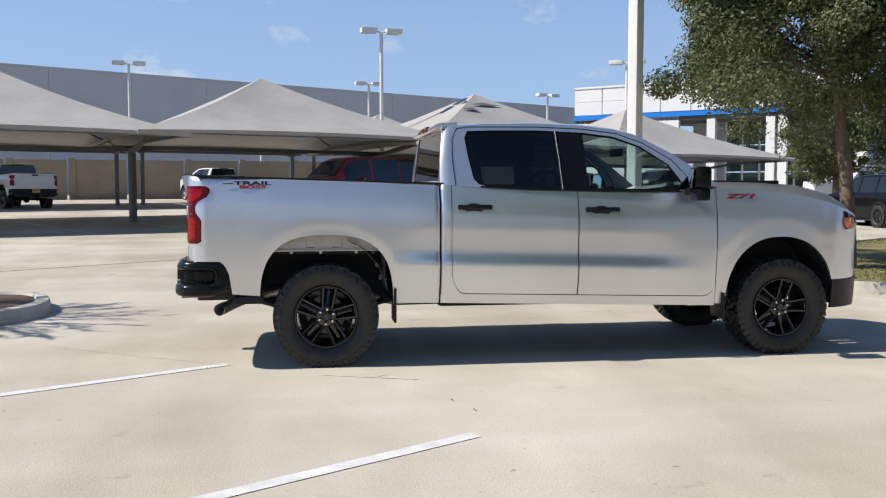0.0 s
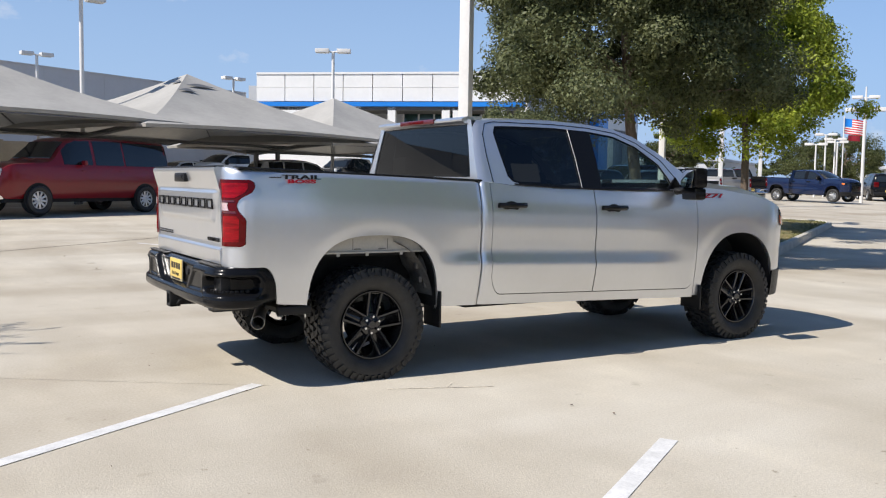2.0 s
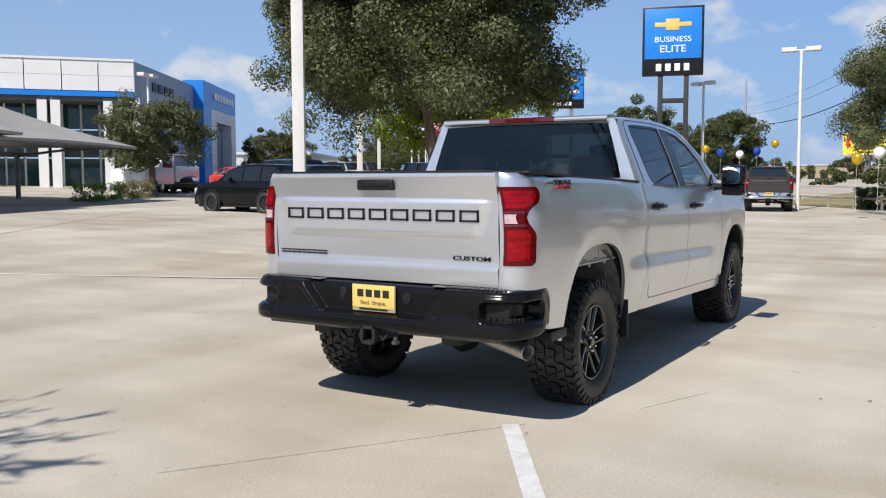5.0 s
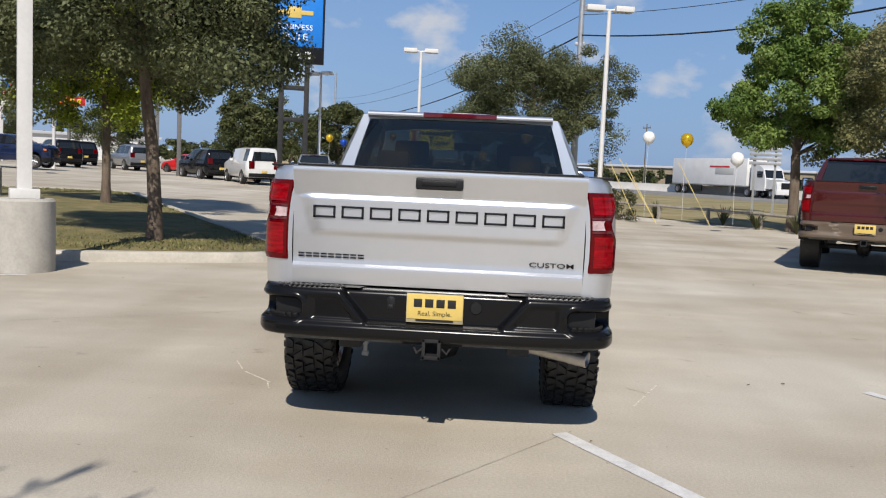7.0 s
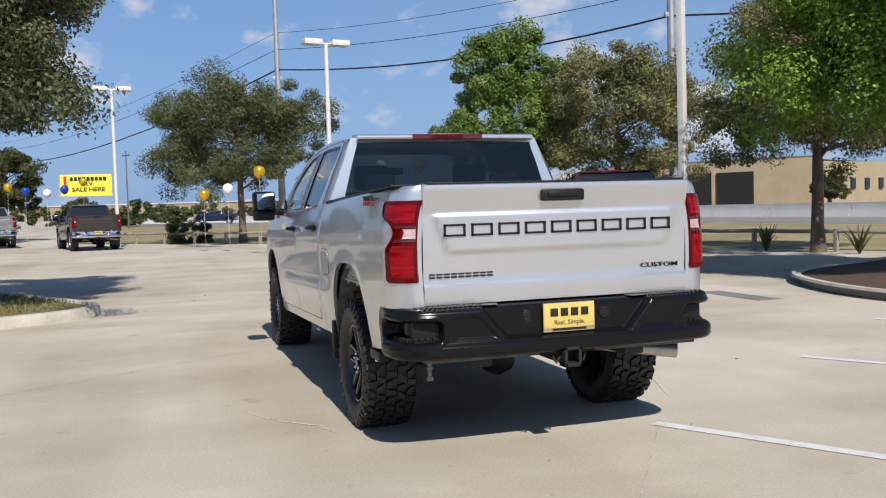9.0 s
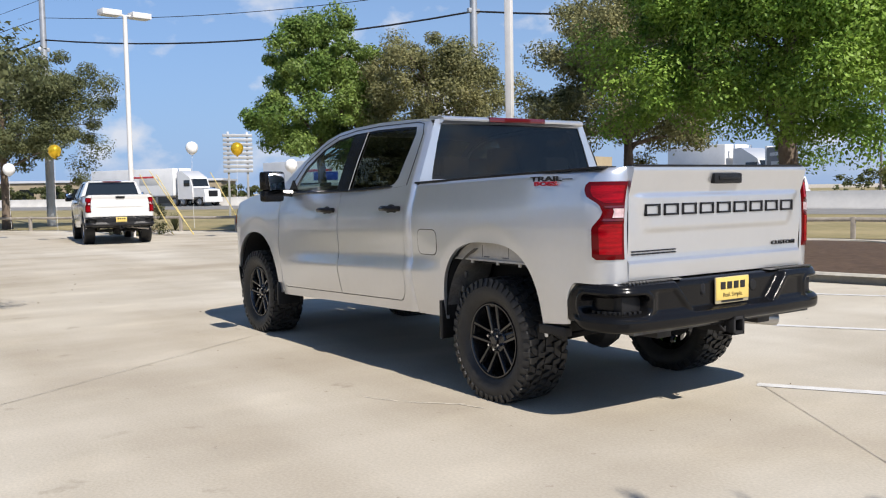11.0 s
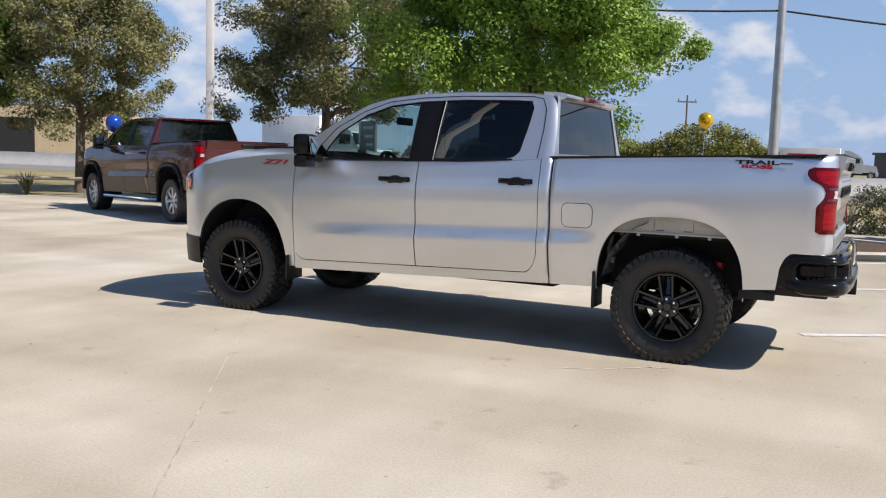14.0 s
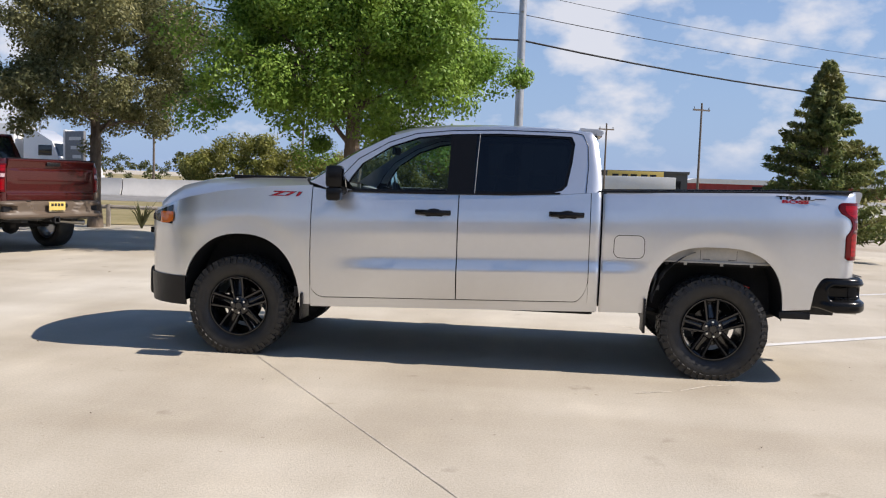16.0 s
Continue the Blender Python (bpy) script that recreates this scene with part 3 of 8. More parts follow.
# verge, frontage road and far ground beyond the lot
VERGE = [(75, 26), (58, 14), (41, 2.9), (34, -2.4), (26, -7.9), (21.5, -10.6), (14, -13.6), (8, -15.6), (-20, -25), (-90, -62)]
FAR = Vector((0.56, -0.83))


BARRIER = [(165, 6), (150, -1), (124, -12), (100, -25), (80, -34), (64, -37.5), (46, -38), (24, -38.5), (-20, -46), (-90, -84)]


def band(near, far, z):
    """A strip of ground between the lot's edge (0), the barrier (1) and beyond."""
    v = [(x0 + (x1 - x0) * s, y0 + (y1 - y0) * s, z) for (x0, y0), (x1, y1) in zip(VERGE, BARRIER) for s in (near, far)]
    return v, [(2 * i, 2 * i + 1, 2 * i + 3, 2 * i + 2) for i in range(len(VERGE) - 1)]


for nm, lo, hi, z, mt, lb, ct in (("verge", 0.0, 0.66, 0.02, M_VERGE, "strip of dry mown grass beside the road", "verge"), ("road", 0.65, 1.7, 0.03, M_ASPHALT, "grey frontage road and highway behind the verge", "road"),
                                  ("far_ground", 1.69, 9.0, 0.04, M_VERGE, "dry open ground beyond the highway", "field")):
    tagged(part(nm, band(lo, hi, z), mt), lb, ct, "", "structure")
for ob_ in [o for o in bpy.data.objects if o.name in ("verge", "road", "far_ground")]:
    ob_.data.flip_normals()

# a scatter of dry leaves and crumbs on the slab
rng_ = np.random.RandomState(91)
lv_, lf_ = [], []
for i_ in range(90):
    x_, y_ = rng_.uniform(-6, 14), rng_.uniform(-8, 10)
    a_, l_ = rng_.uniform(0, 6.28), rng_.uniform(0.007, 0.02)
    c_, s_ = math.cos(a_) * l_, math.sin(a_) * l_
    z_ = ground_z(x_, y_) + 0.006
    k_ = len(lv_)
    lv_ += [(x_ - c_, y_ - s_, z_), (x_ + s_ * 0.4, y_ - c_ * 0.4, z_ + 0.006), (x_ + c_, y_ + s_, z_ + 0.002), (x_ - s_ * 0.4, y_ + c_ * 0.4, z_ + 0.008)]
    lf_.append((k_, k_ + 1, k_ + 2, k_ + 3))
tagged(part("fallen_leaves", (lv_, lf_), M_MULCH, None, "", False), "small dry brown leaves scattered on the concrete", "leaves", "", "stuff")

# ---- pickup trucks ----
REAR_ARCH, FRONT_ARCH = (0.008, 0.47, 0.505, 0.545, 2.8), (3.715, 0.40, 0.478, 0.575, 2.3)


def smooth_table(pairs, width=0.012, n=400):
    zs = np.linspace(pairs[0][0] - 0.1, pairs[-1][0] + 0.1, n)
    ys = np.interp(zs, [p[0] for p in pairs], [p[1] for p in pairs])
    k = np.exp(-0.5 * (np.arange(-40, 41) * (zs[1] - zs[0]) / width) ** 2)
    ys = np.convolve(np.pad(ys, 40, mode="edge"), k / k.sum(), mode="valid")
    return zs, ys


RAIL = [(-1.2, 1.467), (0.87, 1.405)]
CREASED = smooth_table([(0.40, 0.930), (0.50, 0.950), (0.60, 0.975), (0.70, 0.996), (0.775, 1.006), (0.80, 0.999), (0.86, 0.984),
                        (0.95, 0.989), (1.06, 0.998), (1.16, 0.994), (1.24, 0.981), (1.32, 0.958), (1.40, 0.938), (1.46, 0.925)])
PLAIN = smooth_table([(0.40, 0.935), (0.55, 0.962), (0.75, 0.982), (0.95, 0.990), (1.08, 0.990), (1.20, 0.982), (1.30, 0.962),
                      (1.38, 0.945), (1.46, 0.928)], 0.03)


def side_y(u, z):
    """Half width of the body at u along it and z up."""
    zz = z + 0.03 * (u - 1.4)
    w = smooth01(u, 0.42, 0.8) * (1 - smooth01(u, 2.55, 3.05))
    y = w * float(np.interp(zz, *CREASED)) + (1 - w) * float(np.interp(zz, *PLAIN))
    for uc in (0.0, 3.69):
        d = math.hypot(u - uc, (z - 0.47) * 0.95)
        y -= 0.0065 * (1 - smooth01(d, 0.53, 0.645)) * smooth01(z, 0.3, 0.6)
    if u < 0.9:
        k = max(0.0, 1 - (interp(u, RAIL) - z) / 0.035)
        y -= 0.028 * (1 - math.sqrt(max(0.0, 1 - k * k)))
    # rounded edges either side of the gap between cab and bed
    if 0.83 < u < 0.878:
        k = min(1.0, (u - 0.83) / 0.042)
        y -= 0.014 * (1 - math.sqrt(max(0.0, 1 - k * k)))
    elif 0.878 <= u < 0.935:
        k = min(1.0, (0.935 - u) / 0.051)
        y -= 0.024 * (1 - math.sqrt(max(0.0, 1 - k * k)))
    return y - 0.028 * smooth01(-u, 0.35, 0.95)


def side(u, z, out=0.0):
    """A point of the left body side; past either end it rounds the corner."""
    y = side_y(max(min(u, 4.05), -0.86), z) + out
    if u < -0.86:
        a = min((-0.86 - u) / 0.22, 1.0) * math.pi / 2
        return (-0.86 - (0.165 + out) * math.sin(a), y - 0.15 * (1 - math.cos(a)) - out * (1 - math.cos(a)), z)
    if u > 4.05:
        a = min((u - 4.05) / 0.75, 1.0) * radians(80)
        return (4.05 + (0.60 + out) * math.sin(a), y - 0.60 * (1 - math.cos(a)), z)
    return (u, y, z)


def arch_z(u, arch):
    uc, z0, a, b, n = arch
    q = abs(u - uc) / a
    return z0 + b * (1 - min(q, 1.0) ** n) ** (1 / n)


def up_y(z):
    """Half width of the cab above the belt."""
    return interp(z, [(1.0, 0.99), (1.30, 0.965), (1.36, 0.945), (1.60, 0.855), (1.80, 0.768), (1.86, 0.738), (1.95, 0.70)])


SILL = [(-0.8, 0.535), (-0.47, 0.508), (0.87, 0.478), (3.15, 0.415)]
DOORBOT = [(0.9, 0.556), (3.2, 0.494)]
BELT = [(0.88, 1.400), (1.0, 1.390), (1.2, 1.372), (1.6, 1.352), (2.0, 1.345), (2.4, 1.338), (2.95, 1.335), (3.17, 1.375)]
FENDTOP = [(3.10, 1.385), (3.5, 1.360), (3.9, 1.310), (4.15, 1.255), (4.35, 1.185), (4.6, 1.12), (4.9, 1.09)]
HOLE_LOW = [(1.098, 1.770), (1.115, 1.620), (1.150, 1.440), (1.190, 1.400), (1.250, 1.385), (1.6, 1.365), (2.0, 1.358), (2.4, 1.352), (2.8, 1.347), (2.89, 1.365)]
HOLE_TOP = [(1.098, 1.770), (1.125, 1.825), (1.32, 1.832), (1.70, 1.836), (2.06, 1.822), (2.33, 1.790), (2.55, 1.712), (2.77, 1.565), (2.85, 1.450), (2.89, 1.365)]
ROOFLINE = [(0.885, 1.40), (0.895, 1.60), (0.925, 1.80), (0.97, 1.862), (1.30, 1.885), (1.70, 1.893), (2.07, 1.880), (2.35, 1.850), (2.55, 1.795), (2.80, 1.662), (3.0, 1.528), (3.17, 1.405)]


def panel_columns(us, low, top, nv, out=0.0, flange=0.025):
    """A body panel between two edges given over u."""
    n = len(us) - 1

    def fn(a, b):
        u = us[int(round(a * n))]
        z0, z1 = low(u), top(u)
        return side(u, z0 + (z1 - z0) * b, out)

    g = flipped(grid(n, nv, fn))
    v, f = g
    return flanged(g, n, nv, (0, -flange, 0))


def spread(a, b, n, skip=0):
    return [a + (b - a) * i / n for i in range(skip, n + 1)]


def arch_columns(arch, n):
    return [arch[0] - arch[2] * math.cos(math.pi * i / n) for i in range(n + 1)]


def tyre_geo(detail):
    s = [(0.243, 0.118), (0.262, 0.138), (0.29, 0.152), (0.33, 0.160), (0.36, 0.156), (0.378, 0.147), (0.386, 0.132)]
    prof = s + [(0.386, 0.04), (0.386, -0.04)] + [(r, -h) for r, h in reversed(s)]
    g = revolve(prof, 64 if detail else 32)
    if not detail:
        return g, None
    blocks = []
    n = 44
    for i in range(n):
        for row, (h0, h1) in enumerate(((-0.150, -0.098), (-0.090, -0.038), (-0.030, 0.030), (0.038, 0.090), (0.098, 0.150))):
            a0 = 2 * math.pi * (i + (0.5 if row % 2 else 0.0)) / n
            wide = (0.68, 0.60 + 0.16 * (i % 2), 0.74 - 0.16 * (i % 2), 0.60 + 0.16 * ((i + 1) % 2), 0.68)[row] * 2 * math.pi / n
            skew = (0.030, -0.045, 0.035, 0.045, -0.030)[row] * (1.0 if (i + row // 2) % 2 else -0.35)
            lead = 0.012 if (i % 2 and row in (0, 4)) else 0.0
            h_out0, h_out1 = (h0 + lead if row == 0 else h0), (h1 - lead if row == 4 else h1)
            v = []
            for r in (0.380, 0.405):
                k = 0.92 if r > 0.395 else 1.0
                for da, hh, sk in ((-wide / 2, h_out0, -skew), (wide / 2, h_out0, -skew), (wide / 2, h_out1, skew), (-wide / 2, h_out1, skew)):
                    a = a0 + da * k + sk
                    drop = 0.004 if abs(hh) > 0.13 else 0.0
                    v.append(((r - drop) * math.cos(a), hh, (r - drop) * math.sin(a)))
            blocks.append((v, [(4, 7, 6, 5), (0, 1, 5, 4), (1, 2, 6, 5), (2, 3, 7, 6), (3, 0, 4, 7)]))
            if row in (0, 4):
                sgn = 1 if row == 4 else -1
                v2 = []
                for r, hh in ((0.398, 0.154), (0.352, 0.168 if i % 2 else 0.164)):
                    for da in (-wide * 0.36, wide * 0.36):
                        a = a0 + da + sgn * 0.05
                        v2.append((r * math.cos(a), sgn * hh, r * math.sin(a)))
                for r, hh in ((0.385, 0.140), (0.345, 0.152)):
                    for da in (-wide * 0.36, wide * 0.36):
                        a = a0 + da + sgn * 0.05
                        v2.append((r * math.cos(a), sgn * hh, r * math.sin(a)))
                q = [(0, 1, 3, 2), (0, 4, 5, 1), (2, 3, 7, 6), (0, 2, 6, 4), (1, 5, 7, 3)]
                blocks.append((v2, q if sgn > 0 else [tuple(reversed(x)) for x in q]))
    return g, join(*blocks)


def rim_geo(spokes=5, split=True):
    """Barrel, lip and paired spokes joined by a bridge at the rim, outer face towards +y."""
    barrel = revolve([(0.243, 0.118), (0.238, 0.130), (0.231, 0.130), (0.226, 0.120), (0.222, 0.100), (0.205, 0.02), (0.20, -0.10), (0.243, -0.118)], 48)
    disc = revolve([(0.0, -0.02), (0.15, -0.02), (0.15, -0.03), (0.0, -0.03)], 28)
    hub = revolve([(0.0, 0.104), (0.034, 0.104), (0.040, 0.098), (0.076, 0.094), (0.086, 0.080), (0.09, 0.03)], 30)
    out = []

    def bar(a, rows):
        v = []
        for r, off, half, y in rows:
            for o, yy in ((-half, y - 0.012), (-half * 0.45, y), (half * 0.45, y), (half, y - 0.012), (half, y - 0.055), (-half, y - 0.055)):
                v.append((r * math.cos(a) - (off + o) * math.sin(a), yy, r * math.sin(a) + (off + o) * math.cos(a)))
        n = len(rows) - 1
        f = [(i * 6 + j, i * 6 + (j + 1) % 6, (i + 1) * 6 + (j + 1) % 6, (i + 1) * 6 + j) for i in range(n) for j in range(6)]
        return v, f
    for k in range(spokes):
        a = 2 * math.pi * k / spokes + math.pi / 2
        if split:
            for s in (-1, 1):
                out.append(bar(a, [(0.058 + t * 0.174, s * (0.036 + 0.013 * t), 0.0125 + 0.003 * t, 0.100 + 0.022 * t) for t in (0.0, 0.3, 0.65, 1.0)]))
            out.append(bar(a, [(0.045, 0.0, 0.034, 0.088), (0.10, 0.0, 0.030, 0.078), (0.16, 0.0, 0.034, 0.050), (0.205, 0.0, 0.036, 0.048)]))
            out.append(bar(a, [(0.218, 0.0, 0.058, 0.112), (0.235, 0.0, 0.060, 0.123)]))
        else:
            out.append(bar(a, [(0.055 + t * 0.177, 0.0, 0.032, 0.106 + 0.006 * t) for t in (0.0, 0.4, 0.8, 1.0)]))
    return join(barrel, disc, hub), out


LUG_GEO = revolve([(0.0, 0.128), (0.008, 0.128), (0.0105, 0.122), (0.0105, 0.10)], 8)
CAP_GEO = revolve([(0.0, 0.124), (0.026, 0.124), (0.031, 0.118), (0.031, 0.10)], 20)
WHEEL_MESHES = {}


def add_wheel(parent, x, y, z, mat, scale=1.0, detail=True, spokes=5, spin=0.0, split=True):
    """A wheel with tyre, cap and nuts; the outer face looks away from the middle."""
    key = (mat.name, detail, spokes, split)
    if key not in WHEEL_MESHES:
        rim, bars = rim_geo(spokes, split)
        rubber, tread = tyre_geo(detail)
        WHEEL_MESHES[key] = (mesh_of("wheel", *rim, mat, True, 40), mesh_of("tyre", *rubber, M_RUBBER, True, 30), mesh_of("wheel_nut", *LUG_GEO, M_CHROME), mesh_of("wheel_cap", *CAP_GEO, mat),
                             [mesh_of("spoke", *g, mat, True, 40) for g in bars], mesh_of("tread", *tread, M_RUBBER, True, 30) if tread else None)
    rim_me, tyre_me, nut_me, cap_me, spoke_mes, tread_me = WHEEL_MESHES[key]
    w = new("wheel", rim_me)
    w.parent = parent
    w.matrix_basis = pose(x, y, z, 0, spin, 0 if y > 0 else 180) @ Matrix.Diagonal((scale, scale, scale, 1))
    t = new("tyre", tyre_me)
    t.parent = w
    for me in spoke_mes:
        new("spoke", me).parent = w
    if tread_me:
        b = tagged(new("tread", tread_me), "", "", "", "stuff")
        b.parent = w
    if detail:
        c = new("wheel_cap", cap_me)
        c.parent = w
        for k in range(6):
            a = 2 * math.pi * (k + 0.5) / 6
            n = new("wheel_nut", nut_me)
            n.parent = w
            n.matrix_basis = pose(0.057 * math.cos(a), 0, 0.057 * math.sin(a))
    return w


def plate_block(parent, x, y, z, face, hero):
    """A yellow dealer plate in a thin frame; face is -1 for one that looks back."""
    p = part("licence_plate", box(x - 0.004, x + 0.004, y - 0.152, y + 0.152, z - 0.078, z + 0.078, 0.003), M_PLATE_FRAME, parent, "yellow dealer plate in a grey frame")
    part("plate_face", box(x - 0.008, x - 0.001, y - 0.149, y + 0.149, z - 0.058, z + 0.075, 0.002), M_YELLOWPLATE, p, "yellow plate face")
    for k in range(4):
        yy = y + 0.090 - 0.060 * k
        part("plate_bar", box(x - 0.0105, x - 0.006, yy - 0.022, yy + 0.022, z + 0.006, z + 0.050, 0.001), M_INK, p)
    part("plate_bar", box(x - 0.0065, x - 0.002, y - 0.10, y + 0.10, z - 0.071, z - 0.060), M_INK, p)
    if hero:
        m = Matrix.Translation((x - 0.0085, y, z - 0.028)) @ Matrix.Rotation(radians(-90), 4, "Z") @ Matrix.Rotation(radians(90), 4, "X")
        lettering("plate_text", "Real. Simple.", 0.036, M_INK, p, m, 0.001)
    return p


def lamp_panel(mat, parent, name, edge, z0, z1, out, nv=26, nu=10, inner=-1.075, label=""):
    """A tail lamp over the rear corner; edge(z) is its outer end along the side."""
    def fn(a, b):
        z = z0 + (z1 - z0) * b
        u = edge(z) + (inner - edge(z)) * a
        return side(u, z, out * math.sin(math.pi * min(1, 0.16 + 0.84 * min(b, 1 - b) * 8)) * 0.2 + out * 0.8)
    g = flanged(flipped(grid(nu, nv, fn)), nu, nv, (0.012, -0.012, 0))
    g = flipped(g)
    return g


TAIL_EDGE = [(0.955, -0.935), (0.965, -0.915), (1.13, -0.912), (1.19, -0.955), (1.22, -0.962), (1.26, -0.945), (1.30, -0.880), (1.33, -0.862), (1.365, -0.862), (1.382, -0.885)]


def build_pickup(label, body_mat, hero=False, bumper_mat=None, wheel_mat=None, at=(0, 0, 0), turn=0.0, size=1.0, group="parked pickups", trim=None, plate=True, name="pickup_truck"):
    bumper_mat = bumper_mat or M_GLOSSBLACK
    wheel_mat = wheel_mat or M_WHEELBLACK
    trim = trim or body_mat
    truck = thing(name, label, "pickup truck", group, "", at, turn)
    truck.scale = (size, size, size)
    q = 2 if hero else 1
    both = lambda geo: (geo, mirrored(geo))

    # bed sides
    us = spread(-1.08, -0.86, 5 * q) + spread(-0.86, -0.80, 2, 1) + spread(-0.80, -0.70, 5, 1) + spread(-0.70, -0.502, 3 * q, 1)
    us += arch_columns(REAR_ARCH, 18 * q)
    us += spread(0.518, 0.82, 5 * q) + spread(0.82, 0.872, 6, 1)

    def bed_low(u):
        if abs(u - REAR_ARCH[0]) <= REAR_ARCH[2]:
            return arch_z(u, REAR_ARCH)
        if u < -0.70:
            return 0.565 + 0.255 * math.sqrt(max(0.0, 1 - max(0.0, (u + 0.80) / 0.10) ** 2))
        return interp(u, SILL) + (0.045 if u < 0 else 0)
    for g in both(panel_columns(us, bed_low, lambda u: interp(u, RAIL), 22 * q)):
        part("bed_side", g, body_mat, truck)
    # bed rail caps, inner walls, floor, front wall
    for s in (1, -1):
        part("bed_rail_cap", join(box(-1.0, 0.868, *sorted((s * 0.80, s * 0.928)), 1.405, 1.418, 0.004)), M_SATINBLACK, truck).matrix_basis = \
            Matrix.Translation((0, 0, 0.021)) @ Matrix.Rotation(radians(1.72), 4, "Y")
        part("bed_inner_wall", box(-0.98, 0.86, *sorted((s * 0.79, s * 0.815)), 0.90, 1.385, 0.004), M_SATINBLACK, truck)
    part("bed_floor", box(-1.0, 0.86, -0.80, 0.80, 0.86, 0.90), M_SATINBLACK, truck)
    part("bed_front_wall", box(0.845, 0.872, -0.93, 0.93, 0.60, 1.40, 0.004), M_SATINBLACK, truck)

    # doors
    def rear_low(u):
        z = interp(u, DOORBOT)
        return z + (0.20 * (1 - math.sqrt(max(0.0, 1 - ((1.075 - u) / 0.11) ** 2))) if u < 1.075 else 0.0)

    def front_low(u):
        z = interp(u, DOORBOT)
        return z + (0.12 * (1 - math.sqrt(max(0.0, 1 - ((u - 3.03) / 0.12) ** 2))) if u > 3.03 else 0.0)
    us_rear = spread(0.968, 1.075, 7 * q) + spread(1.075, 1.9765, 8 * q, 1)
    us_front = spread(1.9855, 3.03, 9 * q) + spread(3.03, 3.145, 6 * q, 1)
    for s in (1, -1):
        for us_, low, hx, hz in ((us_rear, rear_low, (1.012, 1.283), 1.208), (us_front, front_low, (2.036, 2.318), 1.187)):
            g = panel_columns(us_, low, lambda u: interp(u, BELT) - 0.002, 24 * q)
            d = part("door", g if s > 0 else mirrored(g), body_mat, truck)
            x0, x1 = hx
            yh = side_y((x0 + x1) / 2, hz)
            dish = moved(revolve([(0.0, 0.002), (0.05, 0.003), (0.062, 0.0005)], 20), Matrix.Translation(((x0 + x1) / 2 - 0.01, yh, hz - 0.004)) @ Matrix.Diagonal((1.25, 1, 0.8, 1)))
            pull = tube([(x0 + 0.012, yh + 0.012, hz + 0.014), (x0 + 0.05, yh + 0.036, hz + 0.014), ((x0 + x1) / 2, yh + 0.042, hz + 0.014), (x1 - 0.05, yh + 0.036, hz + 0.012), (x1 - 0.012, yh + 0.012, hz + 0.012)],
                        [0.013, 0.017, 0.018, 0.017, 0.013], 10)
            base = box(x0, x1, yh - 0.004, yh + 0.014, hz - 0.006, hz + 0.034, 0.009)
            for nm, gg, mm in (("handle_cup", dish, M_SATINBLACK), ("door_handle", join(pull, base), M_GLOSSBLACK)):
                part(nm, gg if s > 0 else mirrored(gg), mm, d)
    # rocker, cab rear strip, inner shell
    for s in (1, -1):
        def rocker_top(u):
            if u < 0.964:
                return 0.545
            return (rear_low(max(u, 0.968)) if u < 2 else front_low(min(u, 3.148))) - 0.007
        us_rock = spread(0.885, 0.963, 2) + spread(0.964, 1.08, 12) + spread(1.08, 3.0, 8 * q, 1) + spread(3.0, 3.149, 10, 1)
        g = panel_columns(us_rock, lambda u: interp(u, SILL), rocker_top, 6, -0.003)
        part("rocker", g if s > 0 else mirrored(g), trim, truck)
        g = panel_columns(spread(0.884, 0.9625, 10), lambda u: 0.545, lambda u: interp(u, BELT), 20 * q, 0.002)
        part("cab_corner", g if s > 0 else mirrored(g), body_mat, truck)
        g = panel_columns(spread(0.90, 3.16, 14), lambda u: 0.47, lambda u: interp(u, BELT) - 0.03, 8, -0.024, 0.05)
        part("door_jamb", g if s > 0 else mirrored(g), M_MATTEBLACK, truck)

    if trim is not body_mat:
        # second colour along the lower sides, dark arch lips and a step bar
        for s in (1, -1):
            for u0, u1, lo, hi in ((-0.85, -0.52, 0.60, 0.80), (0.52, 0.87, 0.50, 0.78), (0.885, 1.975, 0.50, 0.77), (1.985, 3.14, 0.45, 0.74)):
                g = panel_columns(spread(u0, u1, 6), lambda u: lo, lambda u: hi, 6, 0.005, 0.004)
                part("lower_panel", g if s > 0 else mirrored(g), trim, truck, "bronze lower panel")
            for arch in (REAR_ARCH, FRONT_ARCH):
                pts_ = [(u, side_y(u, max(arch_z(u, arch), 0.55)) + 0.008, arch_z(u, arch) + 0.02) for u in arch_columns(arch, 22)]
                g = tube(pts_, 0.04, 6, False)
                part("arch_lip", g if s > 0 else mirrored(g), M_SATINBLACK, truck)
            g = tube([(0.75, 0.86, 0.36), (0.85, 0.98, 0.36), (3.0, 0.98, 0.34), (3.1, 0.86, 0.34)], 0.04, 8)
            part("step_bar", g if s > 0 else mirrored(g), M_CHROME, truck)

    # front wings
    usf = spread(3.152, FRONT_ARCH[0] - FRONT_ARCH[2], 4) + arch_columns(FRONT_ARCH, 18 * q)[1:] + spread(4.20, 4.80, 10 * q)

    def wing_low(u):
        if abs(u - FRONT_ARCH[0]) <= FRONT_ARCH[2]:
            return arch_z(u, FRONT_ARCH)
        return 0.43 if u < 3.5 else 0.60
    for s in (1, -1):
        g = panel_columns(usf, wing_low, lambda u: interp(u, FENDTOP), 20 * q)
        wing = part("front_wing", g if s > 0 else mirrored(g), body_mat, truck)
        g = panel_columns(spread(4.17, 4.80, 10), lambda u: 0.375, lambda u: 0.612, 6, 0.012)
        part("front_bumper_corner", g if s > 0 else mirrored(g), M_SATINBLACK, truck)
        lo = lambda u: 1.03 + 0.02 * smooth01(u, 4.3, 4.6)
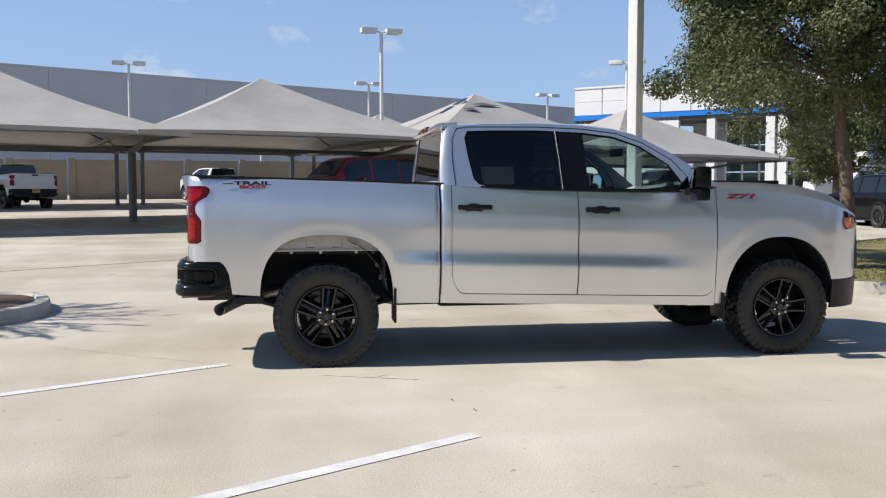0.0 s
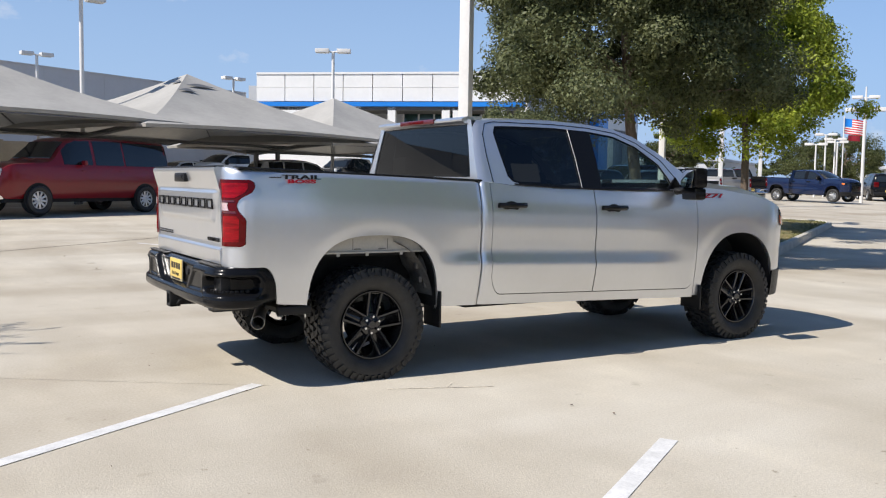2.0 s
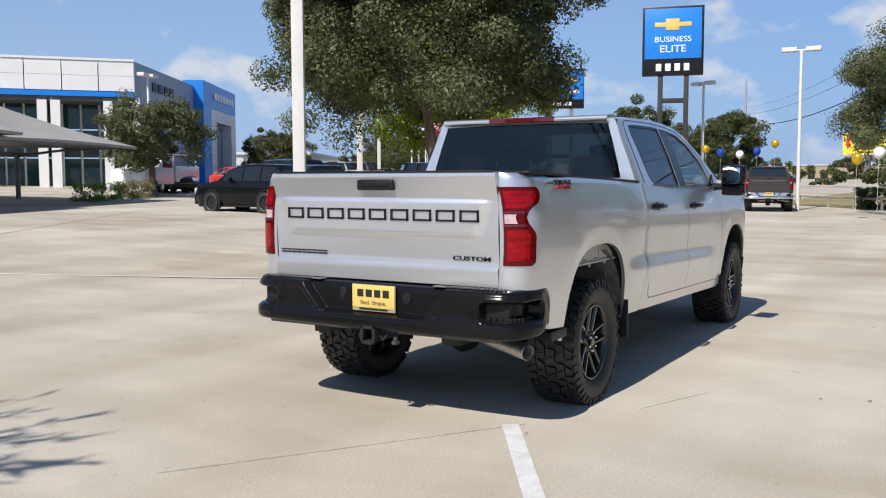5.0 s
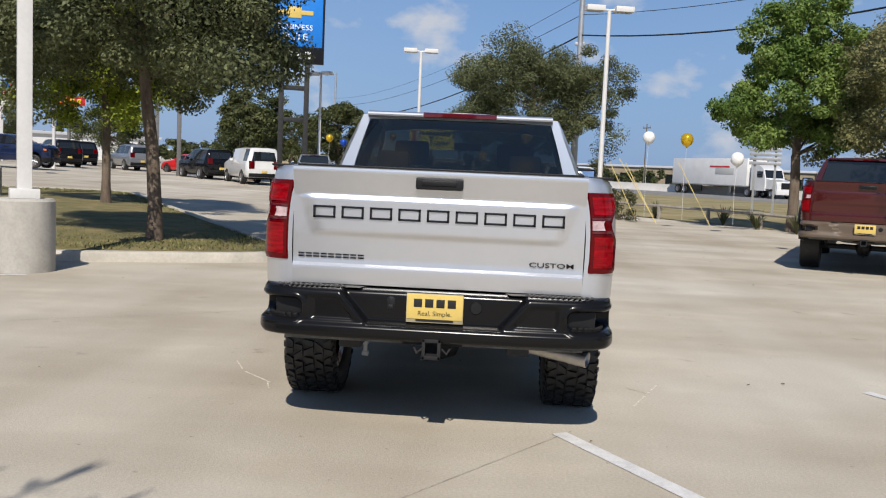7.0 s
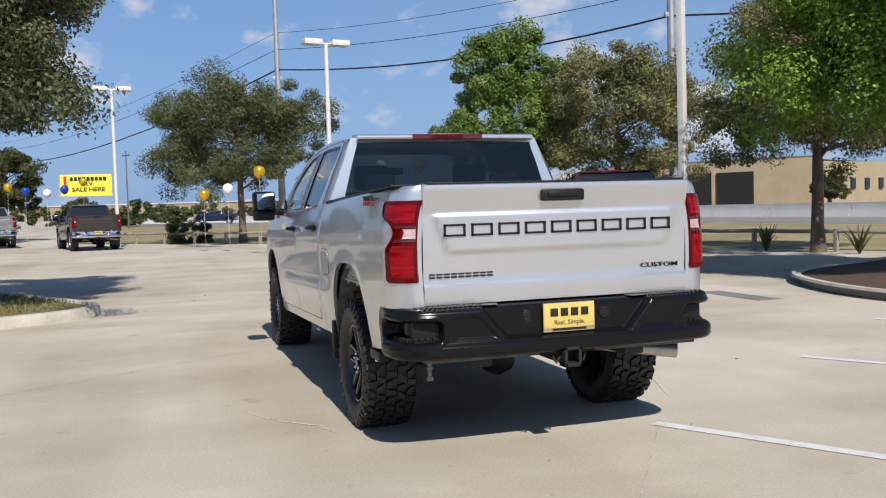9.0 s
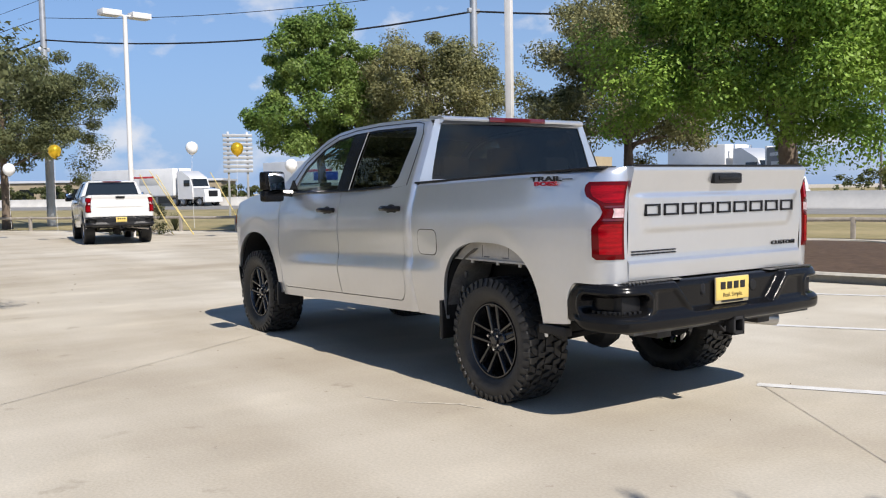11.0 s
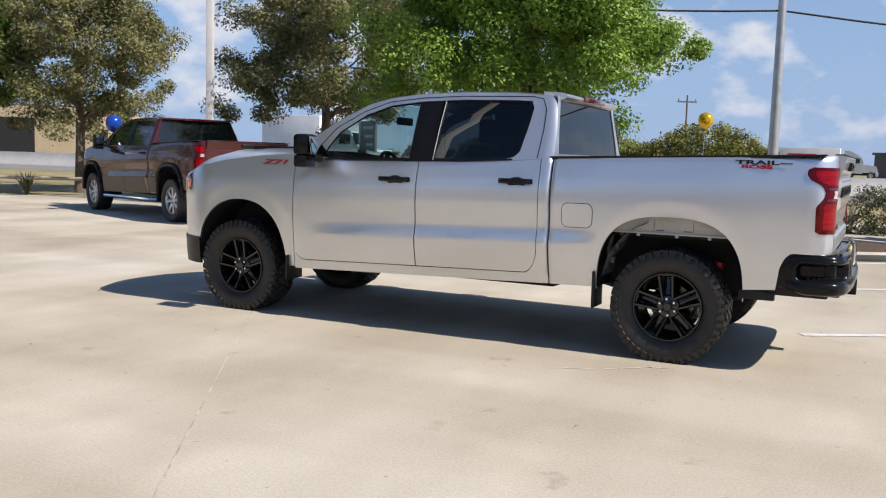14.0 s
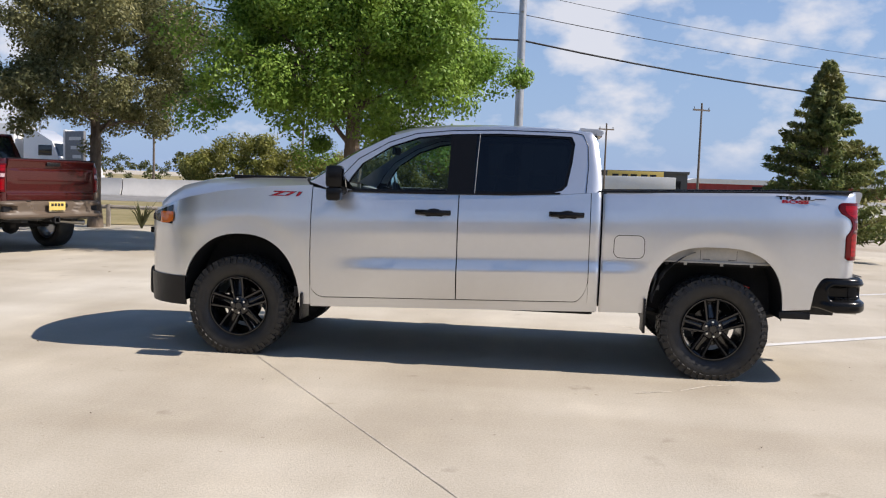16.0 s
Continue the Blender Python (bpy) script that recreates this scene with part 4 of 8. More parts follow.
        g = panel_columns(spread(4.29, 4.70, 10), lo, lambda u: interp(u, FENDTOP) - 0.022, 6, 0.006, 0.006)
        hl = part("headlight", g if s > 0 else mirrored(g), M_GLASS_FAR, truck)
        g = panel_columns(spread(4.275, 4.42, 6), lambda u: 1.035 + 0.35 * max(0, 4.33 - u), lambda u: min(1.128, interp(u, FENDTOP) - 0.03), 5, 0.010, 0.004)
        part("side_marker", g if s > 0 else mirrored(g), M_AMBER_LENS, hl, "amber side marker")
    # bonnet

    def bonnet(a, b):
        s = b * 2 - 1
        ue = 3.17 + (4.42 - 3.17) * a
        ex, ey, ez = side(ue, interp(ue, FENDTOP))
        xb = 3.17 + 0.20 * (1 - s * s)
        xf = 4.66 - (4.66 - side(4.42, 1.15)[0]) * s * s
        x = xb + (xf - xb) * a
        zc = interp(a, [(0, 1.432), (0.35, 1.432), (0.65, 1.405), (0.85, 1.345), (0.95, 1.27), (1, 1.20)])
        k = 1 - abs(s) ** 3.0
        bulge = 0.010 * smooth01(1 - abs(s), 0.42, 0.5) * (1 - a)
        return (x, s * (ey - 0.004), ez + (zc - ez) * k + bulge)
    g = grid(14 * q, 18 * q, bonnet)
    part("bonnet", flanged(flipped(flipped(g)), 14 * q, 18 * q, (0, 0, -0.03)), body_mat, truck)
    for s in (1, -1):
        part("bonnet_vent", box(3.32, 3.95, *sorted((s * 0.34, s * 0.50)), 1.405, 1.442, 0.006), M_SATINBLACK, truck)
    part("grille", join(box(4.50, 4.66, -0.46, 0.46, 0.62, 1.14, 0.03), box(4.63, 4.69, -0.5, 0.5, 0.92, 0.97, 0.01)), M_GLOSSBLACK, truck)
    part("front_bumper", box(4.50, 4.70, -0.5, 0.5, 0.38, 0.64, 0.05), M_SATINBLACK, truck)

    # cab top: side frames round the windows, roof, screens
    outer = ROOFLINE + [(2.95, 1.335), (2.4, 1.338), (2.0, 1.345), (1.6, 1.352), (1.2, 1.372), (1.0, 1.390)]
    inner = [(1.150, 1.44), (1.115, 1.62), (1.098, 1.77), (1.125, 1.825), (1.32, 1.832), (1.70, 1.836), (2.06, 1.822), (2.33, 1.79), (2.55, 1.712),
             (2.77, 1.565), (2.85, 1.45), (2.89, 1.365), (2.80, 1.347), (2.4, 1.352), (2.0, 1.358), (1.6, 1.365), (1.25, 1.385), (1.19, 1.40)]

    def ring(points_o, points_i, place, k=3, rows=2, deep=None):
        n = len(points_o)
        o, i = [], []
        for j in range(n):
            for t in range(k):
                w = t / k
                o.append([points_o[j][c] * (1 - w) + points_o[(j + 1) % n][c] * w for c in (0, 1)])
                i.append([points_i[j][c] * (1 - w) + points_i[(j + 1) % n][c] * w for c in (0, 1)])
        m = n * k
        v, f = [], []
        for r in range(rows + 1):
            w = r / rows
            v += [place(o[j][0] * (1 - w) + i[j][0] * w, o[j][1] * (1 - w) + i[j][1] * w) for j in range(m)]
        for r in range(rows):
            f += [(r * m + j, r * m + (j + 1) % m, (r + 1) * m + (j + 1) % m, (r + 1) * m + j) for j in range(m)]
        if deep:
            base = rows * m
            nb = len(v)
            v += [tuple(Vector(v[base + j]) + Vector(deep)) for j in range(m)]
            f += [(base + j, base + (j + 1) % m, nb + (j + 1) % m, nb + j) for j in range(m)]
        return v, f
    def cab_side(x, z):
        xr = interp(z, [(1.38, 0.885), (1.60, 0.895), (1.80, 0.925), (1.862, 0.965)])
        k = min(1.0, max(0.0, 1 - (x - xr) / 0.05)) if z < 1.862 else 0.0
        return (x, up_y(z) - 0.024 * (1 - math.sqrt(max(0.0, 1 - k * k))), z)
    frame_geo = ring(outer, inner, cab_side, 3, 6, (0, -0.03, 0))
    # dark seal just inside the opening
    cx, cz = 1.95, 1.58
    seal_in = [(cx + (x - cx) * 0.975, cz + (z - cz) * 0.93) for x, z in inner]
    seal_geo = ring(inner, seal_in, lambda x, z: (x, up_y(z) - 0.006, z), 3, 1)

    def pane(x0, x1, n=10, off=0.012):
        us_ = spread(x0, x1, n)
        return flipped(grid(n, 8, lambda a, b: (lambda x: (lambda z: (x, up_y(z) - off, z))(interp(x, HOLE_LOW) + (interp(x, HOLE_TOP) - interp(x, HOLE_LOW)) * b))(us_[int(round(a * n))])))
    for s in (1, -1):
        sd = (lambda gg: gg) if s > 0 else mirrored
        part("cab_side_frame", sd(frame_geo), body_mat, truck)
        part("window_seal", sd(seal_geo), M_GLOSSBLACK, truck)
        if hero:
            seam = [(1.005, 1.392), (0.99, 1.60), (0.998, 1.76), (1.04, 1.842), (1.12, 1.858), (1.70, 1.864), (2.06, 1.851), (2.35, 1.819), (2.57, 1.740), (2.80, 1.602), (2.92, 1.462), (2.97, 1.362)]
            part("door_seam", sd(tube([(x, up_y(z) + 0.0005, z) for x, z in seam], 0.0035, 6)), M_GLOSSBLACK, truck)
        part("door_pillar", sd(flanged(pane(1.872, 2.075, 4, 0.003), 4, 8, (0, -0.03, 0))), M_GLOSSBLACK, truck)
        part("window_divider", sd(tube([(1.862, up_y(1.36), 1.362), (1.855, up_y(1.6), 1.6), (1.845, up_y(1.83) + 0.002, 1.832)], 0.003, 6)), M_STEEL if hero else M_GLOSSBLACK, truck)
        for nm, x0, x1, gm in (("rear_side_window", 1.10, 1.872, M_GLASS), ("front_side_window", 2.075, 2.885, M_GLASS_FRONT)):
            w = part(nm, sd(pane(x0, x1, 12)), gm if hero else M_GLASS_FAR, truck)
            w.visible_shadow = False
        part("belt_moulding", sd(tube([(1.2, up_y(1.38) + 0.004, 1.382), (1.6, up_y(1.36) + 0.004, 1.360), (2.0, up_y(1.352) + 0.004, 1.352), (2.4, up_y(1.347) + 0.004, 1.346), (2.86, up_y(1.345) + 0.004, 1.345)], 0.007, 6)), M_GLOSSBLACK, truck)

    def roof(a, b):
        x = 0.97 + (2.52 - 0.97) * a
        s = b * 2 - 1
        ze = interp(x, ROOFLINE)
        return (x + 0.10 * a * (1 - s * s), s * up_y(ze), ze + (0.030 + 0.010 * a) * (1 - abs(s) ** 3.5))
    part("roof", grid(10 * q, 14 * q, roof), body_mat, truck)

    def screen(a, b):
        s = b * 2 - 1
        x = 2.52 + (3.17 - 2.52) * a
        z = interp(x, ROOFLINE)
        return (x + (0.10 + 0.10 * a) * (1 - s * s), s * (up_y(z) - 0.02), z + 0.035 * (1 - abs(s) ** 3.5) * (1 - a))
    ws = part("windscreen", grid(8, 12, screen), M_GLASS_FRONT if hero else M_GLASS_FAR, truck)
    ws.visible_shadow = False
    cab_x = lambda z: 0.888 + 0.10 * max(0.0, z - 1.42)
    ro = [(-0.960, 0.95), (-0.907, 1.40), (-0.867, 1.50), (-0.778, 1.73), (-0.725, 1.865), (-0.5, 1.890), (0.0, 1.898), (0.5, 1.890), (0.725, 1.865), (0.778, 1.73), (0.867, 1.50), (0.907, 1.40), (0.960, 0.95), (0.0, 0.95)]
    ri = [(-0.79, 1.43), (-0.785, 1.46), (-0.77, 1.52), (-0.725, 1.68), (-0.675, 1.832), (-0.4, 1.838), (0.0, 1.842), (0.4, 1.838), (0.675, 1.832), (0.725, 1.68), (0.77, 1.52), (0.785, 1.46), (0.79, 1.43), (0.0, 1.43)]
    part("cab_back", flipped(ring(ro, ri, lambda y, z: (cab_x(z), y, z), 2, 2, (0.02, 0, 0))), body_mat, truck)
    rw = part("rear_window", grid(8, 10, lambda a, b: (lambda z: (cab_x(z) + 0.008, (0.79 - 0.115 * a) * (b * 2 - 1), z))(1.425 + 0.415 * a)), M_GLASS if hero else M_GLASS_FAR, truck)
    rw.visible_shadow = False
    part("roof_spoiler", join(moved(prism([(0.900, 1.840), (0.878, 1.856), (0.876, 1.868), (0.884, 1.880), (0.92, 1.892), (1.06, 1.900), (1.06, 1.85)], -0.685, 0.685), Matrix.Identity(4))), body_mat, truck)
    bl = part("high_brake_light", box(0.866, 0.90, -0.272, 0.272, 1.852, 1.890, 0.006), M_DARKRED_LENS, truck)
    part("brake_lens", box(0.862, 0.88, -0.12, 0.13, 1.860, 1.883, 0.003), M_RED_LENS, bl)

    # cabin
    part("cabin_floor", box(0.92, 3.3, -0.88, 0.88, 0.48, 0.56), M_INTERIOR, truck)
    part("dashboard", join(box(2.72, 3.25, -0.86, 0.86, 0.95, 1.30, 0.06), box(2.62, 2.80, -0.86, 0.86, 1.05, 1.25, 0.05)), M_INTERIOR, truck)
    if hero:
        for y in (0.42, -0.42):
            part("front_seat", join(box(1.75, 2.30, y - 0.26, y + 0.26, 0.60, 0.92, 0.06), moved(box(-0.08, 0.08, y - 0.26, y + 0.26, 0, 0.62, 0.06), Matrix.Translation((1.78, 0, 0.88)) @ Matrix.Rotation(radians(-14), 4, "Y")),
                                    box(1.56, 1.66, y - 0.14, y + 0.14, 1.50, 1.70, 0.04)), M_INTERIOR, truck)
        part("rear_seat", join(box(1.02, 1.45, -0.78, 0.78, 0.60, 0.90, 0.05), moved(box(-0.07, 0.07, -0.78, 0.78, 0, 0.60, 0.05), Matrix.Translation((1.10, 0, 0.86)) @ Matrix.Rotation(radians(-10), 4, "Y")),
                               *[box(0.98, 1.06, y - 0.12, y + 0.12, 1.44, 1.60, 0.03) for y in (-0.5, 0.5)]), M_INTERIOR, truck)
        wheel_ring = [(0.19 * math.cos(a), 0.19 * math.sin(a), 0) for a in np.linspace(0, 2 * math.pi, 25)]
        part("steering_wheel", moved(join(tube(wheel_ring, 0.016, 8, False), tube([(-0.18, 0, 0), (0, 0, -0.03), (0.18, 0, 0)], 0.02, 6)), Matrix.Translation((2.50, 0.42, 1.24)) @ Matrix.Rotation(radians(-65), 4, "Y")), M_INTERIOR, truck)
        part("interior_mirror", box(2.62, 2.66, -0.13, 0.13, 1.66, 1.73, 0.015), M_INTERIOR, truck)
        part("window_sticker", grid(2, 2, lambda a, b: (1.22 + 0.26 * a, -(up_y(1.40 + 0.14 * b) - 0.03), 1.40 + 0.14 * b)), M_PLATE_GREY, truck, "pale paper window sticker")

    # tailgate
    def gate(a, b):
        y = 0.782 * (a * 2 - 1)
        z = 0.832 + (1.466 - 0.832) * b
        x = interp(z, [(0.832, -1.030), (0.90, -1.036), (0.926, -1.037), (0.942, -1.022), (0.97, -1.020), (1.10, -1.028), (1.31, -1.034), (1.345, -1.045), (1.44, -1.072), (1.458, -1.070), (1.466, -1.052)])
        e = smooth01(0.745 - abs(y) - 0.35 * max(0.0, 1.30 - z), 0.0, 0.055) * smooth01(1.322 - z, 0.0, 0.03) * smooth01(z, 1.085, 1.125)
        return (x - 0.016 * e, y, z)
    ng = 60 if hero else 24
    gt = part("tailgate", flanged(flipped(grid(ng, 40 * q, gate)), ng, 40 * q, (0.05, 0, 0)), body_mat, truck)
    part("tailgate_handle", join(box(-1.085, -1.05, -0.128, 0.124, 1.362, 1.425, 0.012), box(-1.092, -1.075, -0.095, 0.09, 1.384, 1.412, 0.006)), M_SATINBLACK, gt)
    part("tailgate_cap", box(-1.062, -1.0, -0.76, 0.76, 1.462, 1.474, 0.004), M_SATINBLACK, gt)
    for k in range(9):
        y = 0.612 - 0.153 * k
        zc, w, hgt, st = 1.222, 0.060, 0.033, 0.0058
        bars = [box(-1.056, -1.044, y - w, y + w, zc + hgt - 2 * st, zc + hgt, 0.001), box(-1.056, -1.044, y - w, y + w, zc - hgt, zc - hgt + 2 * st, 0.001)]
        bars.append(box(-1.056, -1.044, y + w - 2 * st, y + w, zc - hgt, zc + hgt, 0.001))
        bars.append(box(-1.056, -1.044, y - w, y - w + 2 * st, zc - hgt, zc + hgt, 0.001))
        if hero:
            part("badge_shape", join(*bars), M_BADGE_BLACK, gt)
    if hero:
        for k in range(9):
            y = 0.735 - 0.0405 * k
            part("badge_shape", join(box(-1.030, -1.016, y - 0.0165, y + 0.0165, 0.988, 0.996, 0.002), box(-1.030, -1.016, y - 0.0165, y + 0.0165, 0.972, 0.980, 0.002)), M_BADGE_BLACK, gt)
        back = Matrix.Rotation(radians(-90), 4, "Z") @ Matrix.Rotation(radians(90), 4, "X")
        lettering("badge_text", "CUSTOM", 0.044, M_BADGE_BLACK, gt, Matrix.Translation((-1.026, -0.615, 0.985)) @ back @ Matrix.Diagonal((1.35, 0.8, 1, 1)), 0.004, bold=0.0002)
        for s in (1, -1):
            mirror = Matrix.Rotation(radians(180), 4, "Z") if s > 0 else Matrix.Identity(4)
            for word, size, dz, mt, wide in (("TRAIL", 0.038, 0.0, M_BADGE_BLACK, 2.75), ("BOSS", 0.032, -0.028, M_BADGE_RED, 2.7)):
                zb = 1.405 + dz
                lettering("badge_text", word, size, mt, truck, Matrix.Translation((-0.54, s * (side_y(-0.54, zb - 0.012) + 0.002), zb)) @ mirror @ Matrix.Rotation(radians(90), 4, "X") @ Matrix.Diagonal((wide, 1, 1, 1)), 0.003, bold=0.0012)
            for lx0, lx1 in ((-0.76, -0.68), (-0.41, -0.33)):
                part("badge_line", box(lx0, lx1, *sorted((s * (side_y(-0.54, 1.40) - 0.003), s * (side_y(-0.54, 1.40) + 0.002))), 1.400, 1.4055), M_BADGE_BLACK, truck)
            zb = 1.303
            for lift, mt, heavy in ((0.001, M_BADGE_BLACK, 0.003), (0.004, M_BADGE_RED, 0.0006)):
                lettering("badge_text", "Z71", 0.062, mt, truck, Matrix.Translation((3.36, s * (side_y(3.36, zb) + lift), zb)) @ mirror @ Matrix.Rotation(radians(90), 4, "X") @ Matrix.Diagonal((2.5, 0.85, 1, 1)), 0.002, bold=heavy, slant=0.25)
        # fuel flap on the left side
        def rounded(x0, x1, z0, z1, r, out):
            pts = []
            for ccx, ccz, a0 in ((x1 - r, z1 - r, 0), (x0 + r, z1 - r, 90), (x0 + r, z0 + r, 180), (x1 - r, z0 + r, 270)):
                pts += [(ccx + r * math.cos(radians(a0 + t)), ccz + r * math.sin(radians(a0 + t))) for t in range(0, 91, 15)]
            mx, mz = (x0 + x1) / 2, (z0 + z1) / 2
            v = [(x, side_y(x, z) + out, z) for x, z in pts] + [(mx, side_y(mx, mz) + out, mz)] + [(x, side_y(x, z) - 0.004, z) for x, z in pts]
            n = len(pts)
            return v, [((i + 1) % n, i, n) for i in range(n)] + [(i, (i + 1) % n, n + 1 + (i + 1) % n, n + 1 + i) for i in range(n)]
        ff = part("fuel_flap_gap", rounded(0.548, 0.782, 0.905, 1.084, 0.05, 0.0015), M_MATTEBLACK, truck)
        part("fuel_flap", rounded(0.553, 0.777, 0.910, 1.079, 0.046, 0.003), body_mat, ff)

    # tail lamps
    for s in (1, -1):
        g = lamp_panel(M_RED_LENS, truck, "tail_light", lambda z: interp(z, TAIL_EDGE), 0.955, 1.384, 0.010)
        tl = part("tail_light", g if s > 0 else mirrored(g), M_RED_LENS, truck, "", True, 60)
        def lens(nm, mt, cut, za, zb, out, end=-1.07, lab=""):
            gg = lamp_panel(mt, truck, nm, lambda z: interp(z, TAIL_EDGE) - cut, za, zb, out, 8, 8, end)
            part(nm, gg if s > 0 else mirrored(gg), mt, tl, lab)
        lens("reverse_lens", M_CLEAR_LENS, 0.055, 1.186, 1.236, 0.015, -1.068, "clear reversing lens")
        for za, zb in ((1.168, 1.182), (1.240, 1.252)):
            lens("lamp_rib", M_DARKRED_LENS, 0.02, za, zb, 0.0135)
        for za, zb in ((0.985, 1.150), (1.268, 1.362)):
            lens("lamp_element", M_RED_GLOW, 0.035, za, zb, 0.0125, -1.060, "brighter red lamp element")

    # rear bumper, wrapped round the corners
    plan = [(-0.70, 0.945), (-0.80, 0.958), (-0.92, 0.955), (-1.02, 0.935), (-1.085, 0.885), (-1.115, 0.80), (-1.130, 0.60), (-1.138, 0.42), (-1.140, 0.0)]
    plan = plan + [(x, -y) for x, y in reversed(plan[:-1])]
    ln = [0.0]
    for i in range(1, len(plan)):
        ln.append(ln[-1] + math.hypot(plan[i][0] - plan[i - 1][0], plan[i][1] - plan[i - 1][1]))
    total = ln[-1]

    def at_length(t, k):
        return float(np.mean([np.interp(min(total, max(0.0, t + e)), ln, [p[k] for p in plan]) for e in (-0.05, -0.025, 0.0, 0.025, 0.05)]))

    def on_plan(a):
        t = a * total
        dx, dy = at_length(t + 0.03, 0) - at_length(t - 0.03, 0), at_length(t + 0.03, 1) - at_length(t - 0.03, 1)
        d = math.hypot(dx, dy) or 1
        return at_length(t, 0), at_length(t, 1), dy / d, -dx / d

    def bumper(a, b):
        """The face of the bumper: rounded cap, stadium-shaped foot pocket, sunk panel and plate recess."""
        x, y, nx, ny = on_plan(a)
        aa, yy = min(a, 1 - a) * total, abs(y)
        zlow = 0.590 - 0.036 * smooth01(aa, 0.02, 0.2)
        ztop = 0.832 - 0.012 * smooth01(aa, 0.0, 0.5)
        z = zlow + (ztop - zlow) * b
        edge = 0.375 + 0.125 * min(1.0, max(0.0, (z - 0.655) / 0.14))
        back = smooth01(aa, 0.62, 0.66)
        recess = back * smooth01(edge - yy, 0.0, 0.030) * smooth01(z, 0.632, 0.660)
        # distance to the pocket's rounded outline
        px, pz = max(0.0, abs(aa - 0.355) - 0.190), max(0.0, abs(z - 0.703) - 0.012)
        dist = math.hypot(px, pz) - 0.046
        pocket = 1 - smooth01(dist, -0.024, 0.0)
        bezel = 0.006 * smooth01(dist, 0.0, 0.008) * (1 - smooth01(dist, 0.016, 0.026))
        sunk = back * smooth01(yy - edge, 0.030, 0.056) * (1 - smooth01(yy, 0.70, 0.73)) * smooth01(z, 0.646, 0.668) * (1 - smooth01(z, 0.760, 0.784))
        lip = 0.020 * smooth01(aa, 0.05, 0.16) * (1 - smooth01(z, 0.612, 0.648))
        rt, rb = 0.040, 0.034
        top = max(0.0, min(1.0, 1 - (ztop - z) / rt))
        low = max(0.0, min(1.0, 1 - (z - zlow) / rb))
        roll_in = rt * (1 - math.sqrt(1 - top * top)) + rb * (1 - math.sqrt(1 - low * low))
        out = lip + bezel - roll_in - 0.078 * pocket - 0.052 * recess - 0.012 * sunk
        nose = 0.075 * smooth01(z, 0.70, 0.835) ** 1.5 * (1 - smooth01(aa, 0.0, 0.16))
        return (x + nx * out - nose, y + ny * out, z)
    nb = 320 if hero else 50
    bmp = part("rear_bumper", flipped(grid(nb, 54 if hero else 12, bumper)), bumper_mat, truck)

    def ledge(a, b):
        x, y, z = bumper(a, 1.0)
        _, _, nx, ny = on_plan(a)
        return (x - nx * 0.060 * b, y - ny * 0.060 * b, z + 0.002 * b)
    part("bumper_ledge", flipped(grid(nb, 2, ledge)), bumper_mat, bmp)
    for s in (1, -1):
        pts = [p for p in plan if p[1] * s > 0.36]
        pts = pts if s > 0 else list(reversed(pts))
        v = []
        for x, y in pts:
            v += [(x + 0.048, y * 0.955, 0.8235), (max(x + 0.10, -1.03) if x < -0.9 else x, min(abs(y), 0.90) * s * 0.90, 0.827)]
        f = [(2 * i, 2 * i + 2, 2 * i + 3, 2 * i + 1) for i in range(len(pts) - 1)]
        top = (v, f if s < 0 else [tuple(reversed(k)) for k in f])
        pad = part("bumper_step", top, M_STEPGREY, bmp, "grey grip step pad")
        for k in range(26 if hero else 0):
            y = s * (0.49 + 0.014 * k)
            part("step_tread", moved(box(-0.011, 0.011, -0.006, 0.006, 0.0, 0.008, 0.002), Matrix.Translation((-1.080 + 0.028 * (k % 2), y, 0.8235)) @ Matrix.Rotation(radians(35 if k % 2 else -35), 4, "Z")), M_STEPGREY, pad)
        for k in range(10 if hero else 0):
            px, py, nx, ny = on_plan((0.20 + 0.038 * k) / total)
            part("pocket_tread", box(px - nx * 0.045 - 0.011, px - nx * 0.045 + 0.011, *sorted((s * (py - ny * 0.045 - 0.011), s * (py - ny * 0.045 + 0.011))), 0.655, 0.669, 0.003), M_SATINBLACK, bmp)
    part("bumper_back", box(-1.055, -0.99, -0.86, 0.86, 0.60, 0.80, 0.01), M_SATINBLACK, bmp)
    part("plate_recess", join(box(-1.072, -1.03, -0.37, 0.37, 0.66, 0.81, 0.01), *[moved(revolve([(0.0, 0.0), (0.030, 0.0), (0.034, -0.008), (0.04, -0.008)], 18), Matrix.Translation((-1.094, y, 0.745)) @ Matrix.Rotation(radians(90), 4, "Z")) for y in (-0.225,)]), M_SATINBLACK, bmp)
    part("bumper_valance", join(box(-1.085, -0.95, -0.80, -0.12, 0.535, 0.556, 0.006), box(-1.085, -0.95, 0.12, 0.80, 0.535, 0.556, 0.006)), M_DUSTYPLASTIC, bmp)
    if hero:
        part("plug_cover", join(box(-1.092, -1.06, 0.205, 0.255, 0.70, 0.79, 0.02), box(-1.098, -1.06, 0.212, 0.248, 0.715, 0.745, 0.012)), M_SATINBLACK, bmp)
    if plate:
        plate_block(truck, -1.104 if hero else -1.148, -0.007, 0.735, -1, hero)
